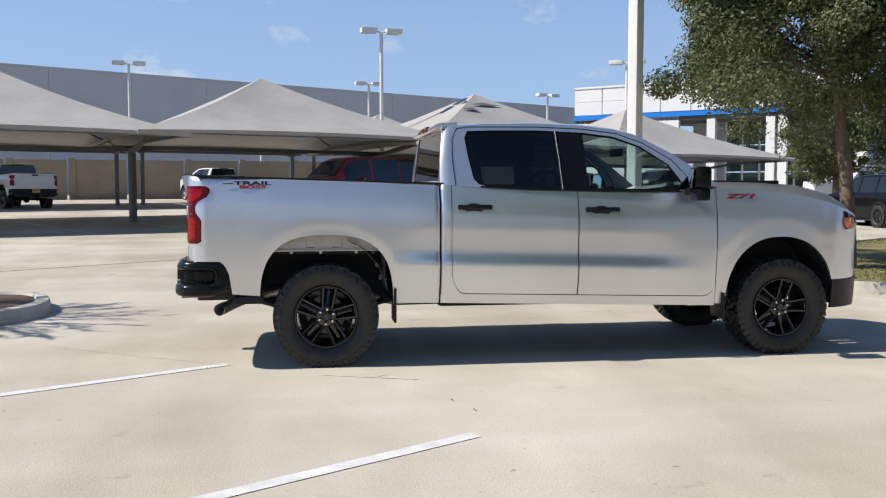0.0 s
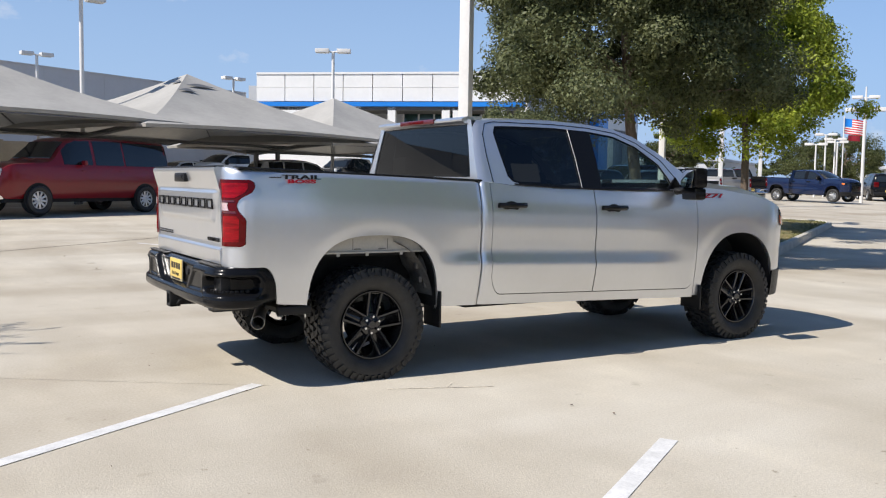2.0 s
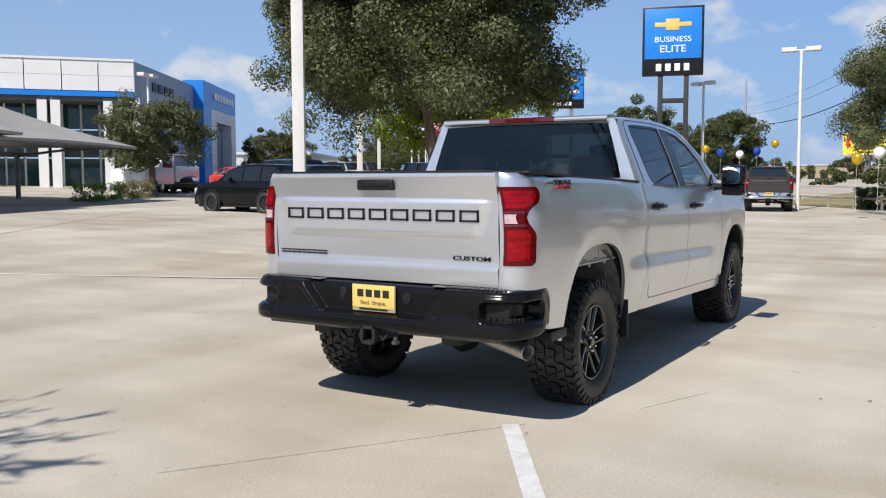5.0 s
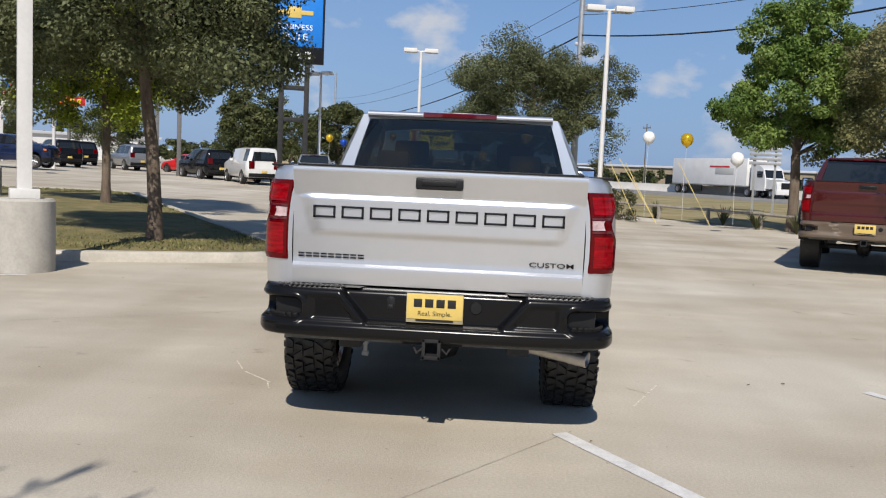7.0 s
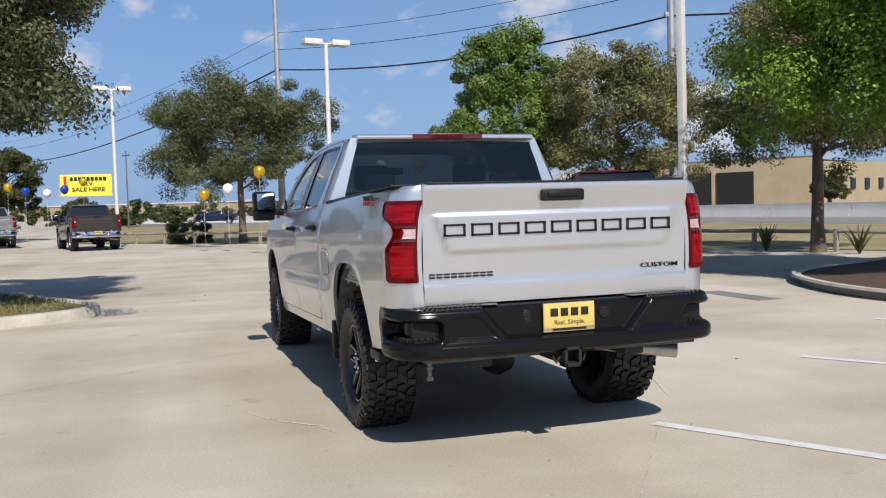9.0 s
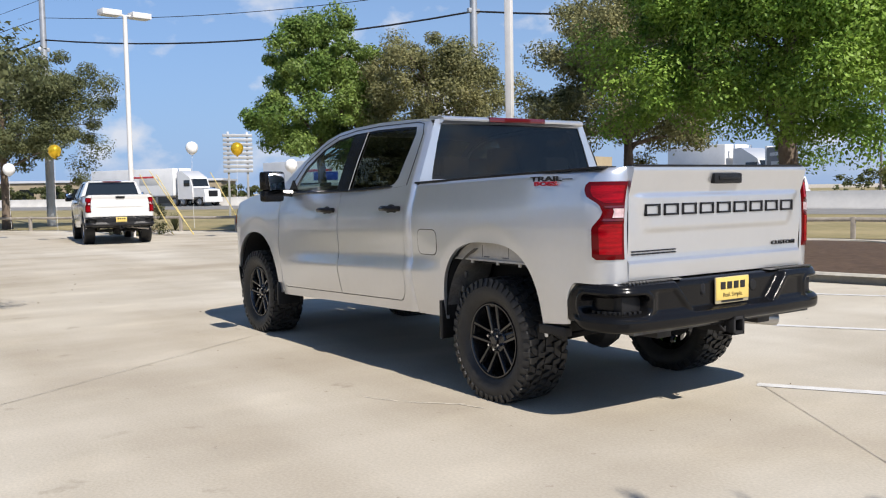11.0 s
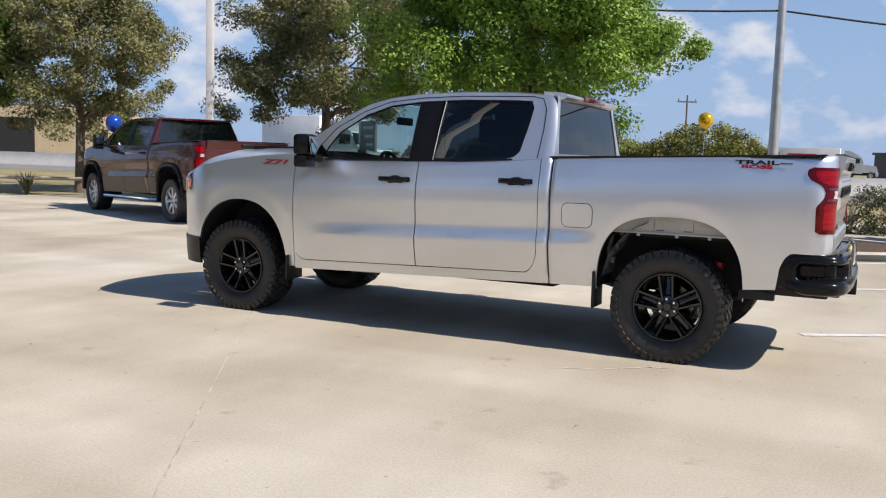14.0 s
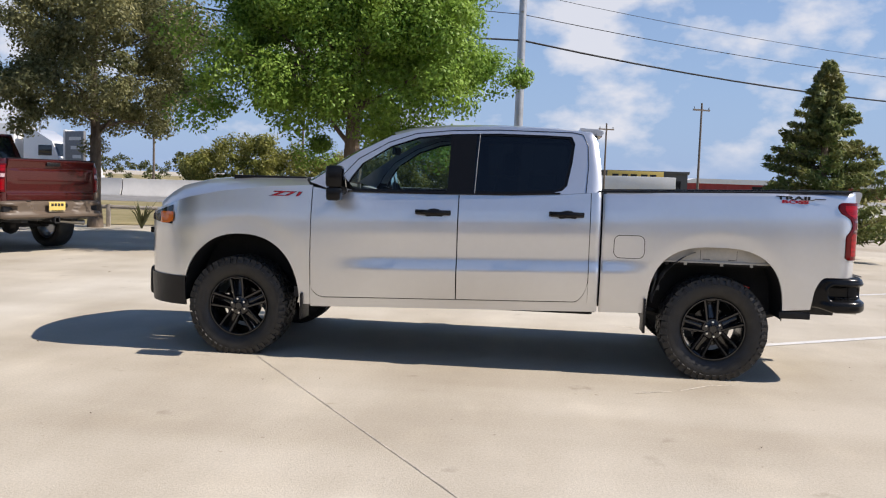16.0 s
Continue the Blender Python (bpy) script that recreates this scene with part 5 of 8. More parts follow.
    part("tow_hitch", join(*[box(-1.165, -1.09, y0, y1, z0, z1, 0.004) for y0, y1, z0, z1 in ((-0.05, 0.05, 0.560, 0.580), (-0.05, 0.05, 0.470, 0.490), (-0.05, -0.032, 0.47, 0.58), (0.032, 0.05, 0.47, 0.58))],
                           box(-1.09, -0.75, -0.04, 0.04, 0.48, 0.57, 0.006), box(-1.10, -1.06, -0.16, 0.16, 0.535, 0.56, 0.004), tube([(-1.10, -0.10, 0.53), (-1.12, -0.08, 0.495), (-1.10, -0.05, 0.52)], 0.008, 6),
                           tube([(-1.10, 0.10, 0.53), (-1.12, 0.08, 0.495), (-1.10, 0.05, 0.52)], 0.008, 6)), M_MATTEBLACK, truck)
    if hero:
        part("hanger_bracket", join(box(-0.135, -0.11, 0.485, 0.51, 0.27, 0.42, 0.005), box(-0.145, -0.10, 0.475, 0.52, 0.255, 0.285, 0.008), box(-0.145, -0.10, 0.478, 0.517, 0.33, 0.345, 0.004)), M_PLATE_GREY, truck, "pale metal hanger bracket")

    # wheels and chassis
    for x, zc in ((0.0, 0.386), (3.745, 0.386)):
        for s in (1, -1):
            add_wheel(truck, x, s * 0.812, zc, wheel_mat, 1.0, hero, 5 if wheel_mat is M_WHEELBLACK else 8, (6 if s > 0 else -7) * (1 + 0.3 * x * (s < 0)), wheel_mat is M_WHEELBLACK)
    for s in (1, -1):
        for arch in (REAR_ARCH, FRONT_ARCH):
            us_ = arch_columns(arch, 20)
            n = len(us_) - 1
            liner = grid(n, 4, lambda a, b: (us_[int(round(a * n))], 0.94 - 0.40 * b, arch_z(us_[int(round(a * n))], arch) + 0.012))
            wall_ = grid(n, 4, lambda a, b: (us_[int(round(a * n))], 0.56, 0.45 + (arch_z(us_[int(round(a * n))], arch) + 0.012 - 0.45) * b))
            g = join(liner, wall_)
            part("wheel_arch_liner", g if s > 0 else mirrored(g), M_MATTEBLACK, truck)
        if hero:
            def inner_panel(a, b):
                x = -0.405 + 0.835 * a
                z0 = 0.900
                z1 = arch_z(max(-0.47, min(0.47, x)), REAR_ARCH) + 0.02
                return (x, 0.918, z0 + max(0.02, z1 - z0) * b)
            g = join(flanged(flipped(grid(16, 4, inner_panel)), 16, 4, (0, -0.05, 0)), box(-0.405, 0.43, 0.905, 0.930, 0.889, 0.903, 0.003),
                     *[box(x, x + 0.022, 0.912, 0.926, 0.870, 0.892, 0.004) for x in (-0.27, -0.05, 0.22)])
            # ground bounce inside the arch is put into this panel's colour
            bip = part("bed_inner_panel", g if s > 0 else mirrored(g), M_BEDPANEL, truck, "inner bed panel, beige with light off the ground")
            g = join(*[box(x, x + 0.055, 0.916, 0.9205, 0.915, 0.922) for x in (-0.14, 0.05)], *[box(x, x + 0.004, 0.916, 0.9195, 0.915, 0.99) for x in (-0.15, 0.12)])
            part("panel_slot", g if s > 0 else mirrored(g), M_DUSTYPLASTIC, bip)
            def shield(a, b):
                ang = radians(8 + 62 * a)
                fold = 0.010 * math.sin(a * 19) * math.sin(b * 5)
                return ((0.478 + fold) * math.cos(ang), 0.955 - 0.30 * b, 0.50 + (0.50 + fold) * math.sin(ang))
            g = join(grid(24, 8, shield), tube([(0.44, 0.80, 0.88), (0.45, 0.88, 0.75), (0.46, 0.86, 0.62)], 0.016, 6), *[box(0.41 - 0.03 * k, 0.435 - 0.03 * k, 0.85, 0.87, 0.66 + 0.10 * k, 0.70 + 0.10 * k, 0.004) for k in range(3)])
            part("splash_shield", g if s > 0 else mirrored(g), M_DUSTYPLASTIC, truck, "dusty grey splash shield")
        for x in (0.525, 3.215):
            part("mud_flap", box(x - 0.008, x + 0.010, *sorted((s * 0.76, s * 0.985)), 0.335 if x < 1 else 0.31, 0.60 if x < 1 else 0.52, 0.004), M_SATINBLACK, truck)
        part("frame_rail", box(-1.0, 4.4, *sorted((s * 0.40, s * 0.52)), 0.48, 0.64, 0.01), M_FRAME, truck)
        part("leaf_spring", tube([(-0.65, s * 0.56, 0.52), (-0.3, s * 0.56, 0.42), (0, s * 0.56, 0.39), (0.3, s * 0.56, 0.42), (0.7, s * 0.56, 0.52)], 0.03, 6), M_FRAME, truck)
        part("shock_absorber", tube([(-0.22, 0.60, 0.50), (-0.29, 0.61, 0.70)] if s > 0 else [(0.10, -0.5, 0.32), (0.22, -0.42, 0.70)], 0.036, 10), M_REDCAR if hero and s > 0 else M_FRAME, truck)
        part("bed_skirt", box(-0.70, -0.47, *sorted((s * 0.90, s * 0.955)), 0.497, 0.552, 0.008), M_SATINBLACK, truck)
        part("lower_arm", tube([(3.745, s * 0.35, 0.36), (3.745, s * 0.75, 0.33)], 0.04, 6), M_FRAME, truck)
        # mirrors
        arm = tube([(2.90, s * 0.955, 1.345), (2.925, s * 1.06, 1.352)], [0.035, 0.028], 8)
        mh = part("door_mirror", join(arm, moved(join(box(-0.065, 0.065, -0.10, 0.10, -0.035, 0.135, 0.032), box(-0.055, 0.06, -0.092, 0.10, -0.135, -0.030, 0.028)), Matrix.Translation((2.925, s * 1.135, 1.405)) @ Matrix.Rotation(radians(s * 8), 4, "Z"))), M_GLOSSBLACK, truck)
        part("mirror_glass", moved(box(-0.004, 0.0, -0.082, 0.082, -0.078, 0.066, 0.001), Matrix.Translation((2.925, s * 1.135, 1.405)) @ Matrix.Rotation(radians(s * 8), 4, "Z") @ Matrix.Translation((-0.076, 0, 0.048)) @ Matrix.Rotation(radians(s * 5), 4, "Z") @ Matrix.Rotation(radians(7), 4, "Y")), M_MIRROR, mh)
        part("tow_mirror_base", moved(prism([(2.80, 1.345), (2.90, 1.46), (2.99, 1.36), (2.985, 1.335)], s * 0.93, s * 0.945), Matrix.Identity(4)), M_GLOSSBLACK, mh)
    part("rear_axle", join(tube([(0, -0.72, 0.385), (0, 0.72, 0.385)], 0.045, 10), moved(revolve([(0.02, -0.13), (0.12, -0.08), (0.15, 0), (0.12, 0.08), (0.02, 0.13)], 16), Matrix.Translation((-0.02, 0.0, 0.385)))), M_FRAME, truck)
    part("drive_shaft", tube([(0.1, 0, 0.40), (2.2, 0, 0.52)], 0.045, 8), M_FRAME, truck)
    part("spare_tyre", moved(tyre_geo(False)[0], Matrix.Translation((-0.52, 0, 0.62)) @ Matrix.Rotation(radians(90), 4, "X") @ Matrix.Diagonal((0.95, 0.8, 0.95, 1))), M_RUBBER, truck)
    part("underbody", join(box(0.9, 3.2, -0.72, 0.72, 0.42, 0.52, 0.03), box(3.2, 4.4, -0.38, 0.38, 0.40, 0.62, 0.03), box(-0.95, 0.9, -0.52, 0.52, 0.62, 0.86)), M_MATTEBLACK, truck)
    part("exhaust_pipe", join(tube([(2.0, -0.35, 0.45), (0.6, -0.45, 0.44), (0.25, -0.62, 0.52), (-0.35, -0.62, 0.56), (-0.48, -0.56, 0.53), (-0.55, -0.42, 0.505)], 0.036, 10, False), tube([(-0.55, -0.34, 0.50), (-0.68, -0.56, 0.474), (-0.79, -0.82, 0.448)], [0.038, 0.042, 0.044], 16, False)), M_STEEL, truck)
    if hero:
        tip = moved(revolve([(0.036, -0.10), (0.040, -0.002), (0.043, 0.003), (0.046, 0.0), (0.046, -0.06), (0.045, -0.10)], 24, "z"), Matrix.Translation((-0.805, -0.855, 0.444)) @ Vector((-0.39, -0.92, -0.10)).to_track_quat("Z", "Y").to_matrix().to_4x4())
        part("exhaust_tip", tip, M_STEEL, truck, "bright steel exhaust tip")
    if not hero:
        part("rear_seat", box(1.0, 1.5, -0.75, 0.75, 0.6, 1.5, 0.08), M_INTERIOR, truck)
    return truck


hero = build_pickup("silver crew-cab pickup truck with black wheels and black rear bumper", M_SILVER, True, group="")

# ---- other vehicles ----


def build_car(name, label, category, mat, at, turn, wb=2.64, rear=0.85, front=0.9, half=0.90, belt=1.02, roof=None, sill=0.30, wheel=0.34, windows=(), wheel_mat=None, group="parked cars",
              lamps=(0.75, 1.0), trim=None, roof_mat=None, front_glass=None, rear_glass=None, spokes=10, bright=None):
    """A parked car, lofted from its roofline; x runs from the rear axle forwards."""
    car = thing(name, label, category, group, "", at, turn)
    x0, x1 = -rear, wb + front
    n = 44

    def section(x):
        zt = interp(x, roof)
        e = smooth01(x, x0, x0 + 0.25) * (1 - smooth01(x, x1 - 0.45, x1))
        hw = half * (0.86 + 0.14 * e)
        zb = min(belt, zt - 0.03)
        k = max(0.0, min(1.0, (zt - belt) / 0.5))
        top_w = hw * (0.95 - 0.20 * k)
        return [(hw * 0.90, sill), (hw * 0.985, sill + 0.16), (hw, (sill + zb) / 2 + 0.05), (hw * 0.985, zb - 0.06), (hw * 0.955, zb),
                (hw * 0.955 + (top_w - hw * 0.955) * 0.55, zb + (zt - zb) * 0.55), (top_w, zt - 0.05 * (0.3 + k)), (top_w * 0.86, zt - 0.008), (top_w * 0.45, zt + 0.012), (0.0, zt + 0.016)]
    xs = [x0 + (x1 - x0) * i / n for i in range(n + 1)]
    v, f = [], []
    for x in xs:
        s = section(x)
        v += [(x, y, z) for y, z in s] + [(x, -y, z) for y, z in reversed(s[:-1])]
    m = 19
    for i in range(n):
        f += [(i * m + j, i * m + j + 1, (i + 1) * m + j + 1, (i + 1) * m + j) for j in range(m - 1)]
    f += [tuple(range(m)), tuple(n * m + j for j in range(m - 1, -1, -1))]
    part("body", (v, [tuple(reversed(k)) for k in f]), mat, car, "", True, 40)
    part("underbody", box(x0 + 0.15, x1 - 0.2, -half * 0.85, half * 0.85, sill - 0.10, sill + 0.1, 0.03), M_MATTEBLACK, car)

    def on_side(x, t, out):
        s = section(x)
        z0, z1 = belt + 0.035, interp(x, roof) - 0.085
        z = z0 + max(0.0, z1 - z0) * t
        pts = s[4:7]
        y = float(np.interp(z, [p[1] for p in pts], [p[0] for p in pts]))
        return (x, y + out, z)
    for wx0, wx1 in windows:
        g = flanged(flipped(grid(8, 4, lambda a, b: on_side(wx0 + (wx1 - wx0) * a, b, 0.007))), 8, 4, (0, -0.015, 0))
        for gg in (g, mirrored(g)):
            part("side_window", gg, M_GLASS_FAR, car)
    for nm, rng in (("windscreen", front_glass), ("rear_window", rear_glass)):
        if rng:
            def glass(a, b):
                x = rng[0] + (rng[1] - rng[0]) * a
                s = section(x)
                return (x + (0.012 if nm == "windscreen" else -0.012), s[7][0] * (b * 2 - 1) * 1.02, interp(x, roof) + 0.012 + 0.012 * (1 - (b * 2 - 1) ** 2))
            part(nm, flanged(grid(6, 8, glass), 6, 8, (0, 0, -0.02)), M_GLASS_FAR, car)
    if roof_mat:
        top = [x for x, z in roof if z > max(p[1] for p in roof) - 0.08]
        part("roof_panel", grid(8, 8, lambda a, b: (lambda x: (x, section(x)[6][0] * (b * 2 - 1), interp(x, roof) + 0.014 + 0.012 * (1 - (b * 2 - 1) ** 2)))(min(top) + (max(top) - min(top)) * a)), roof_mat, car)
    for x in (0.0, wb):
        for s in (1, -1):
            g = moved(revolve([(0.0, 0.004), (wheel + 0.05, 0.004), (wheel + 0.055, -0.02)], 28), Matrix.Translation((x, half - 0.005, wheel + 0.02)))
            lip = moved(revolve([(wheel + 0.05, 0.0), (wheel + 0.09, 0.010), (wheel + 0.11, -0.01)], 28), Matrix.Translation((x, half - 0.004, wheel + 0.02)))
            part("wheel_arch", g if s > 0 else mirrored(g), M_MATTEBLACK, car)
            if trim:
                part("arch_trim", lip if s > 0 else mirrored(lip), trim, car)
            add_wheel(car, x, s * (half - 0.118 * wheel / 0.395 + 0.022), wheel, wheel_mat or M_ALLOY, wheel / 0.395, False, spokes, 10, False)
    z0, z1 = lamps
    for s in (1, -1):
        part("tail_light", box(x0 - 0.012, x0 + 0.12, *sorted((s * half * 0.55, s * half * 0.86)), z0, z1, 0.02), M_RED_LENS, car)
        part("headlight", box(x1 - 0.16, x1 - 0.02, *sorted((s * half * 0.50, s * half * 0.87)), z1 - 0.34, z1 - 0.14, 0.03), M_HEADLIGHT, car)
        part("door_mirror", box(wb * 0.60, wb * 0.60 + 0.10, *sorted((s * (half - 0.02), s * (half + 0.15))), belt + 0.02, belt + 0.16, 0.03), trim or mat, car)
        for hx in (wb * 0.22, wb * 0.58):
            part("door_handle", box(hx, hx + 0.16, *sorted((s * (half - 0.01), s * (half + 0.02))), belt - 0.13, belt - 0.10, 0.008), trim or mat, car)
    part("rear_bumper", box(x0 - 0.05, x0 + 0.2, -half * 0.86, half * 0.86, sill + 0.02, sill + 0.24, 0.05), trim or M_SATINBLACK, car)
    part("front_bumper", box(x1 - 0.28, x1 + 0.02, -half * 0.84, half * 0.84, sill - 0.02, sill + 0.20, 0.05), bright or trim or M_SATINBLACK, car)
    part("grille", box(x1 - 0.12, x1 + 0.005, -half * 0.48, half * 0.48, sill + 0.22, z1 - 0.2, 0.03), M_MATTEBLACK, car)
    if bright:
        for zb in (sill + 0.24, (sill + 0.24 + z1 - 0.2) / 2, z1 - 0.22):
            part("grille_bar", box(x1 - 0.02, x1 + 0.03, -half * 0.5, half * 0.5, zb - 0.025, zb + 0.025, 0.01), bright, car)
    part("licence_plate", box(x0 - 0.058, x0 - 0.045, -0.15, 0.15, sill + 0.26, sill + 0.40, 0.004), M_YELLOWPLATE, car)
    return car


SUV_ROOF = [(-0.90, 0.75), (-0.86, 1.02), (-0.62, 1.56), (-0.45, 1.63), (0.5, 1.665), (1.3, 1.65), (1.75, 1.55), (2.42, 1.10), (2.7, 1.06), (3.35, 0.96), (3.58, 0.80), (3.64, 0.55)]
BIGSUV_ROOF = [(-1.05, 0.9), (-1.02, 1.15), (-0.88, 1.75), (-0.7, 1.86), (1.0, 1.90), (1.75, 1.87), (2.15, 1.72), (2.75, 1.26), (3.0, 1.22), (3.7, 1.14), (3.92, 1.0), (3.98, 0.7)]
VAN_ROOF = [(-1.20, 0.9), (-1.17, 1.2), (-1.10, 1.95), (-0.95, 2.08), (1.0, 2.12), (2.7, 2.08), (3.0, 1.98), (3.62, 1.38), (3.85, 1.32), (4.55, 1.18), (4.78, 1.0), (4.84, 0.6)]
SEDAN_ROOF = [(-0.98, 0.7), (-0.92, 0.98), (-0.45, 1.04), (0.15, 1.34), (0.6, 1.44), (1.2, 1.45), (1.6, 1.38), (2.25, 0.98), (2.6, 0.93), (3.35, 0.80), (3.55, 0.66), (3.6, 0.5)]
SIDE3 = ((-0.42, 0.20), (0.28, 1.08), (1.16, 2.05))


def suv(label, mat, x, y, turn, big=False, trim=None, roof_mat=None, wheels=None):
    if big:
        return build_car("suv", label, "SUV", mat, (x, y, ground_z(x, y)), turn, 3.05, 1.05, 0.95, 1.0, 1.18, BIGSUV_ROOF, 0.36, 0.39, ((-0.70, 0.2), (0.3, 1.22), (1.3, 2.35)), wheels, "parked cars", (0.95, 1.3), trim, roof_mat, (2.2, 2.72), (-0.99, -0.9))
    return build_car("suv", label, "SUV", mat, (x, y, ground_z(x, y)), turn, 2.64, 0.90, 1.0, 0.90, 1.05, SUV_ROOF, 0.30, 0.345, SIDE3, wheels, "parked cars", (0.82, 1.0), trim, roof_mat, (1.82, 2.38), (-0.84, -0.66))


NOSE_VAN_ROOF = [(-1.20, 0.9), (-1.17, 1.2), (-1.10, 1.95), (-0.95, 2.08), (1.0, 2.12), (2.35, 2.08), (2.62, 1.99), (3.18, 1.46), (3.35, 1.41), (4.40, 1.33), (4.68, 1.22), (4.80, 1.02), (4.84, 0.6)]


def van(label, mat, x, y, turn, windows, wheels=None, trim=None, roof=VAN_ROOF, screen=(3.05, 3.58), bright=None):
    return build_car("passenger_van", label, "van", mat, (x, y, ground_z(x, y)), turn, 3.71, 1.20, 1.13, 1.0, 1.30, roof, 0.42, 0.385, windows, wheels, "parked vans", (0.9, 1.35), trim, None, screen, (-1.155, -1.11), 10, bright)


def sedan(label, mat, x, y, turn):
    return build_car("sedan", label, "car", mat, (x, y, ground_z(x, y)), turn, 2.75, 0.98, 0.85, 0.90, 0.96, SEDAN_ROOF, 0.26, 0.33, ((0.10, 0.85), (0.93, 1.9)), None, "parked cars", (0.72, 0.92), None, None, (1.66, 2.2), (-0.4, 0.1))


build_pickup("ruby red crew-cab pickup with bronze trim parked under trees", M_REDPAINT, False, M_TANTRIM, M_ALLOY, (10.62, -6.85, 0), -22, 1.07, "parked pickups", M_TANTRIM)
build_pickup("white crew-cab pickup with black bumper beside a rail fence", M_WHITEPAINT, False, M_SATINBLACK, M_ALLOY, (21.7, -2.35, 0), -8, 0.93)
build_pickup("dark brown pickup with chrome rear bumper on pale concrete", M_BROWNPAINT, False, M_CHROME, M_ALLOY, (34.6, 4.55, 0), 12, 1.0)
build_pickup("silver grey pickup with chrome rear bumper on pale concrete", M_GREYPAINT, False, M_CHROME, M_ALLOY, (40.3, 9.3, 0.08), 14, 1.0)
build_pickup("dark blue crew-cab pickup parked among the far rows", M_BLUEPAINT, False, M_BLUEPAINT, M_ALLOY, (45.2, 30.4, ground_z(0, 30.4)), -86, 1.0)
build_pickup("black pickup with chrome bumper behind the tree island", M_BLACKPAINT, False, M_CHROME, M_ALLOY, (37.2, 27.0, ground_z(0, 27.0)), 62, 1.0)
build_pickup("white pickup with a black bumper under a shade canopy", M_WHITEPAINT, False, M_SATINBLACK, M_WHEELBLACK, (-12.2, 34.5, ground_z(0, 34.5)), 125, 1.05)
build_pickup("white double-cab pickup before the tan block wall", M_WHITEPAINT, False, M_CHROME, M_ALLOY, (-4.0, 44.5, ground_z(0, 44.5)), 125, 1.0)
build_pickup("white pickup in the row by the showroom", M_WHITEPAINT, False, M_CHROME, M_ALLOY, (15.2, 43.5, ground_z(0, 43.5)), 200, 1.0)
build_pickup("white pickup parked beside the lamp post", M_WHITEPAINT, False, M_CHROME, M_ALLOY, (30.0, 23.8, ground_z(0, 23.8)), 62, 0.98)
build_pickup("grey pickup parked beside the white pickup", M_GREYPAINT, False, M_CHROME, M_ALLOY, (33.4, 24.9, ground_z(0, 24.9)), 62, 0.98)
build_pickup("dark blue pickup on the highway by the barrier", M_BLUEPAINT, False, M_CHROME, M_ALLOY, (125.0, -8.0, 0), 80, 1.0)
van("red passenger van with dark windows parked by the canopies", M_REDVAN, 3.15, 21.9, 211, ((-0.98, 0.70), (0.76, 1.78), (1.88, 2.85)), M_ALLOY, None, NOSE_VAN_ROOF, (2.66, 3.14), M_CHROME)
van("white cargo van with dark rear windows on the lot", M_WHITEPAINT, 45.2, 13.6, 30, ((-0.95, -0.1), (2.55, 3.22)), M_STEEL)
blk = suv("black compact SUV with black wheels on pale concrete", M_BLACKPAINT, 18.35, 17.55, 97, False, M_SATINBLACK, None, M_WHEELBLACK)
blk.scale = (0.83, 1.0, 1.0)
suv("white compact SUV with black roof under a canopy", M_WHITEPAINT, 10.6, 29.0, 5, False, M_SATINBLACK, M_BLACKPAINT, M_WHEELBLACK)
suv("black SUV on the highway far off", M_BLACKPAINT, 172.0, 4.6, 85, True)
suv("black compact SUV beside the lamp post", M_BLACKPAINT, 22.4, 18.9, 60, False, M_SATINBLACK)
for x_, y_, a_, mt_, lb_ in ((24.6, 21.9, 70, M_BLACKPAINT, "black large SUV"), (49.6, 17.6, 40, M_BLACKPAINT, "black large SUV"), (58, 26, 40, M_GREYPAINT, "grey large SUV"), (55, 30, 45, M_BLACKPAINT, "black large SUV"), (24, 48.5, 215, M_BLACKPAINT, "black large SUV"),
                             (64, 33, 40, M_BLACKPAINT, "black large SUV"), (62, 40, 40, M_GREYPAINT, "grey large SUV")):
    suv(lb_ + " in the far sales row", mt_, x_, y_, a_, True)
for x_, y_, a_, mt_ in ((11.6, 42.5, 200, M_WHITEPAINT), (8.0, 41.5, 200, M_GREYPAINT), (19.5, 45.5, 205, M_GREYPAINT), (33.5, 34.5, 250, M_REDCAR), (30.5, 37.0, 250, M_BLUEPAINT), (66, 24, 60, M_WHITEPAINT), (60, 22, 60, M_REDCAR)):
    sedan({"white_car_paint": "white", "grey_car_paint": "grey", "bright_red_paint": "red", "blue_car_paint": "blue"}[mt_.name] + " sedan parked in the far row", mt_, x_, y_, a_)


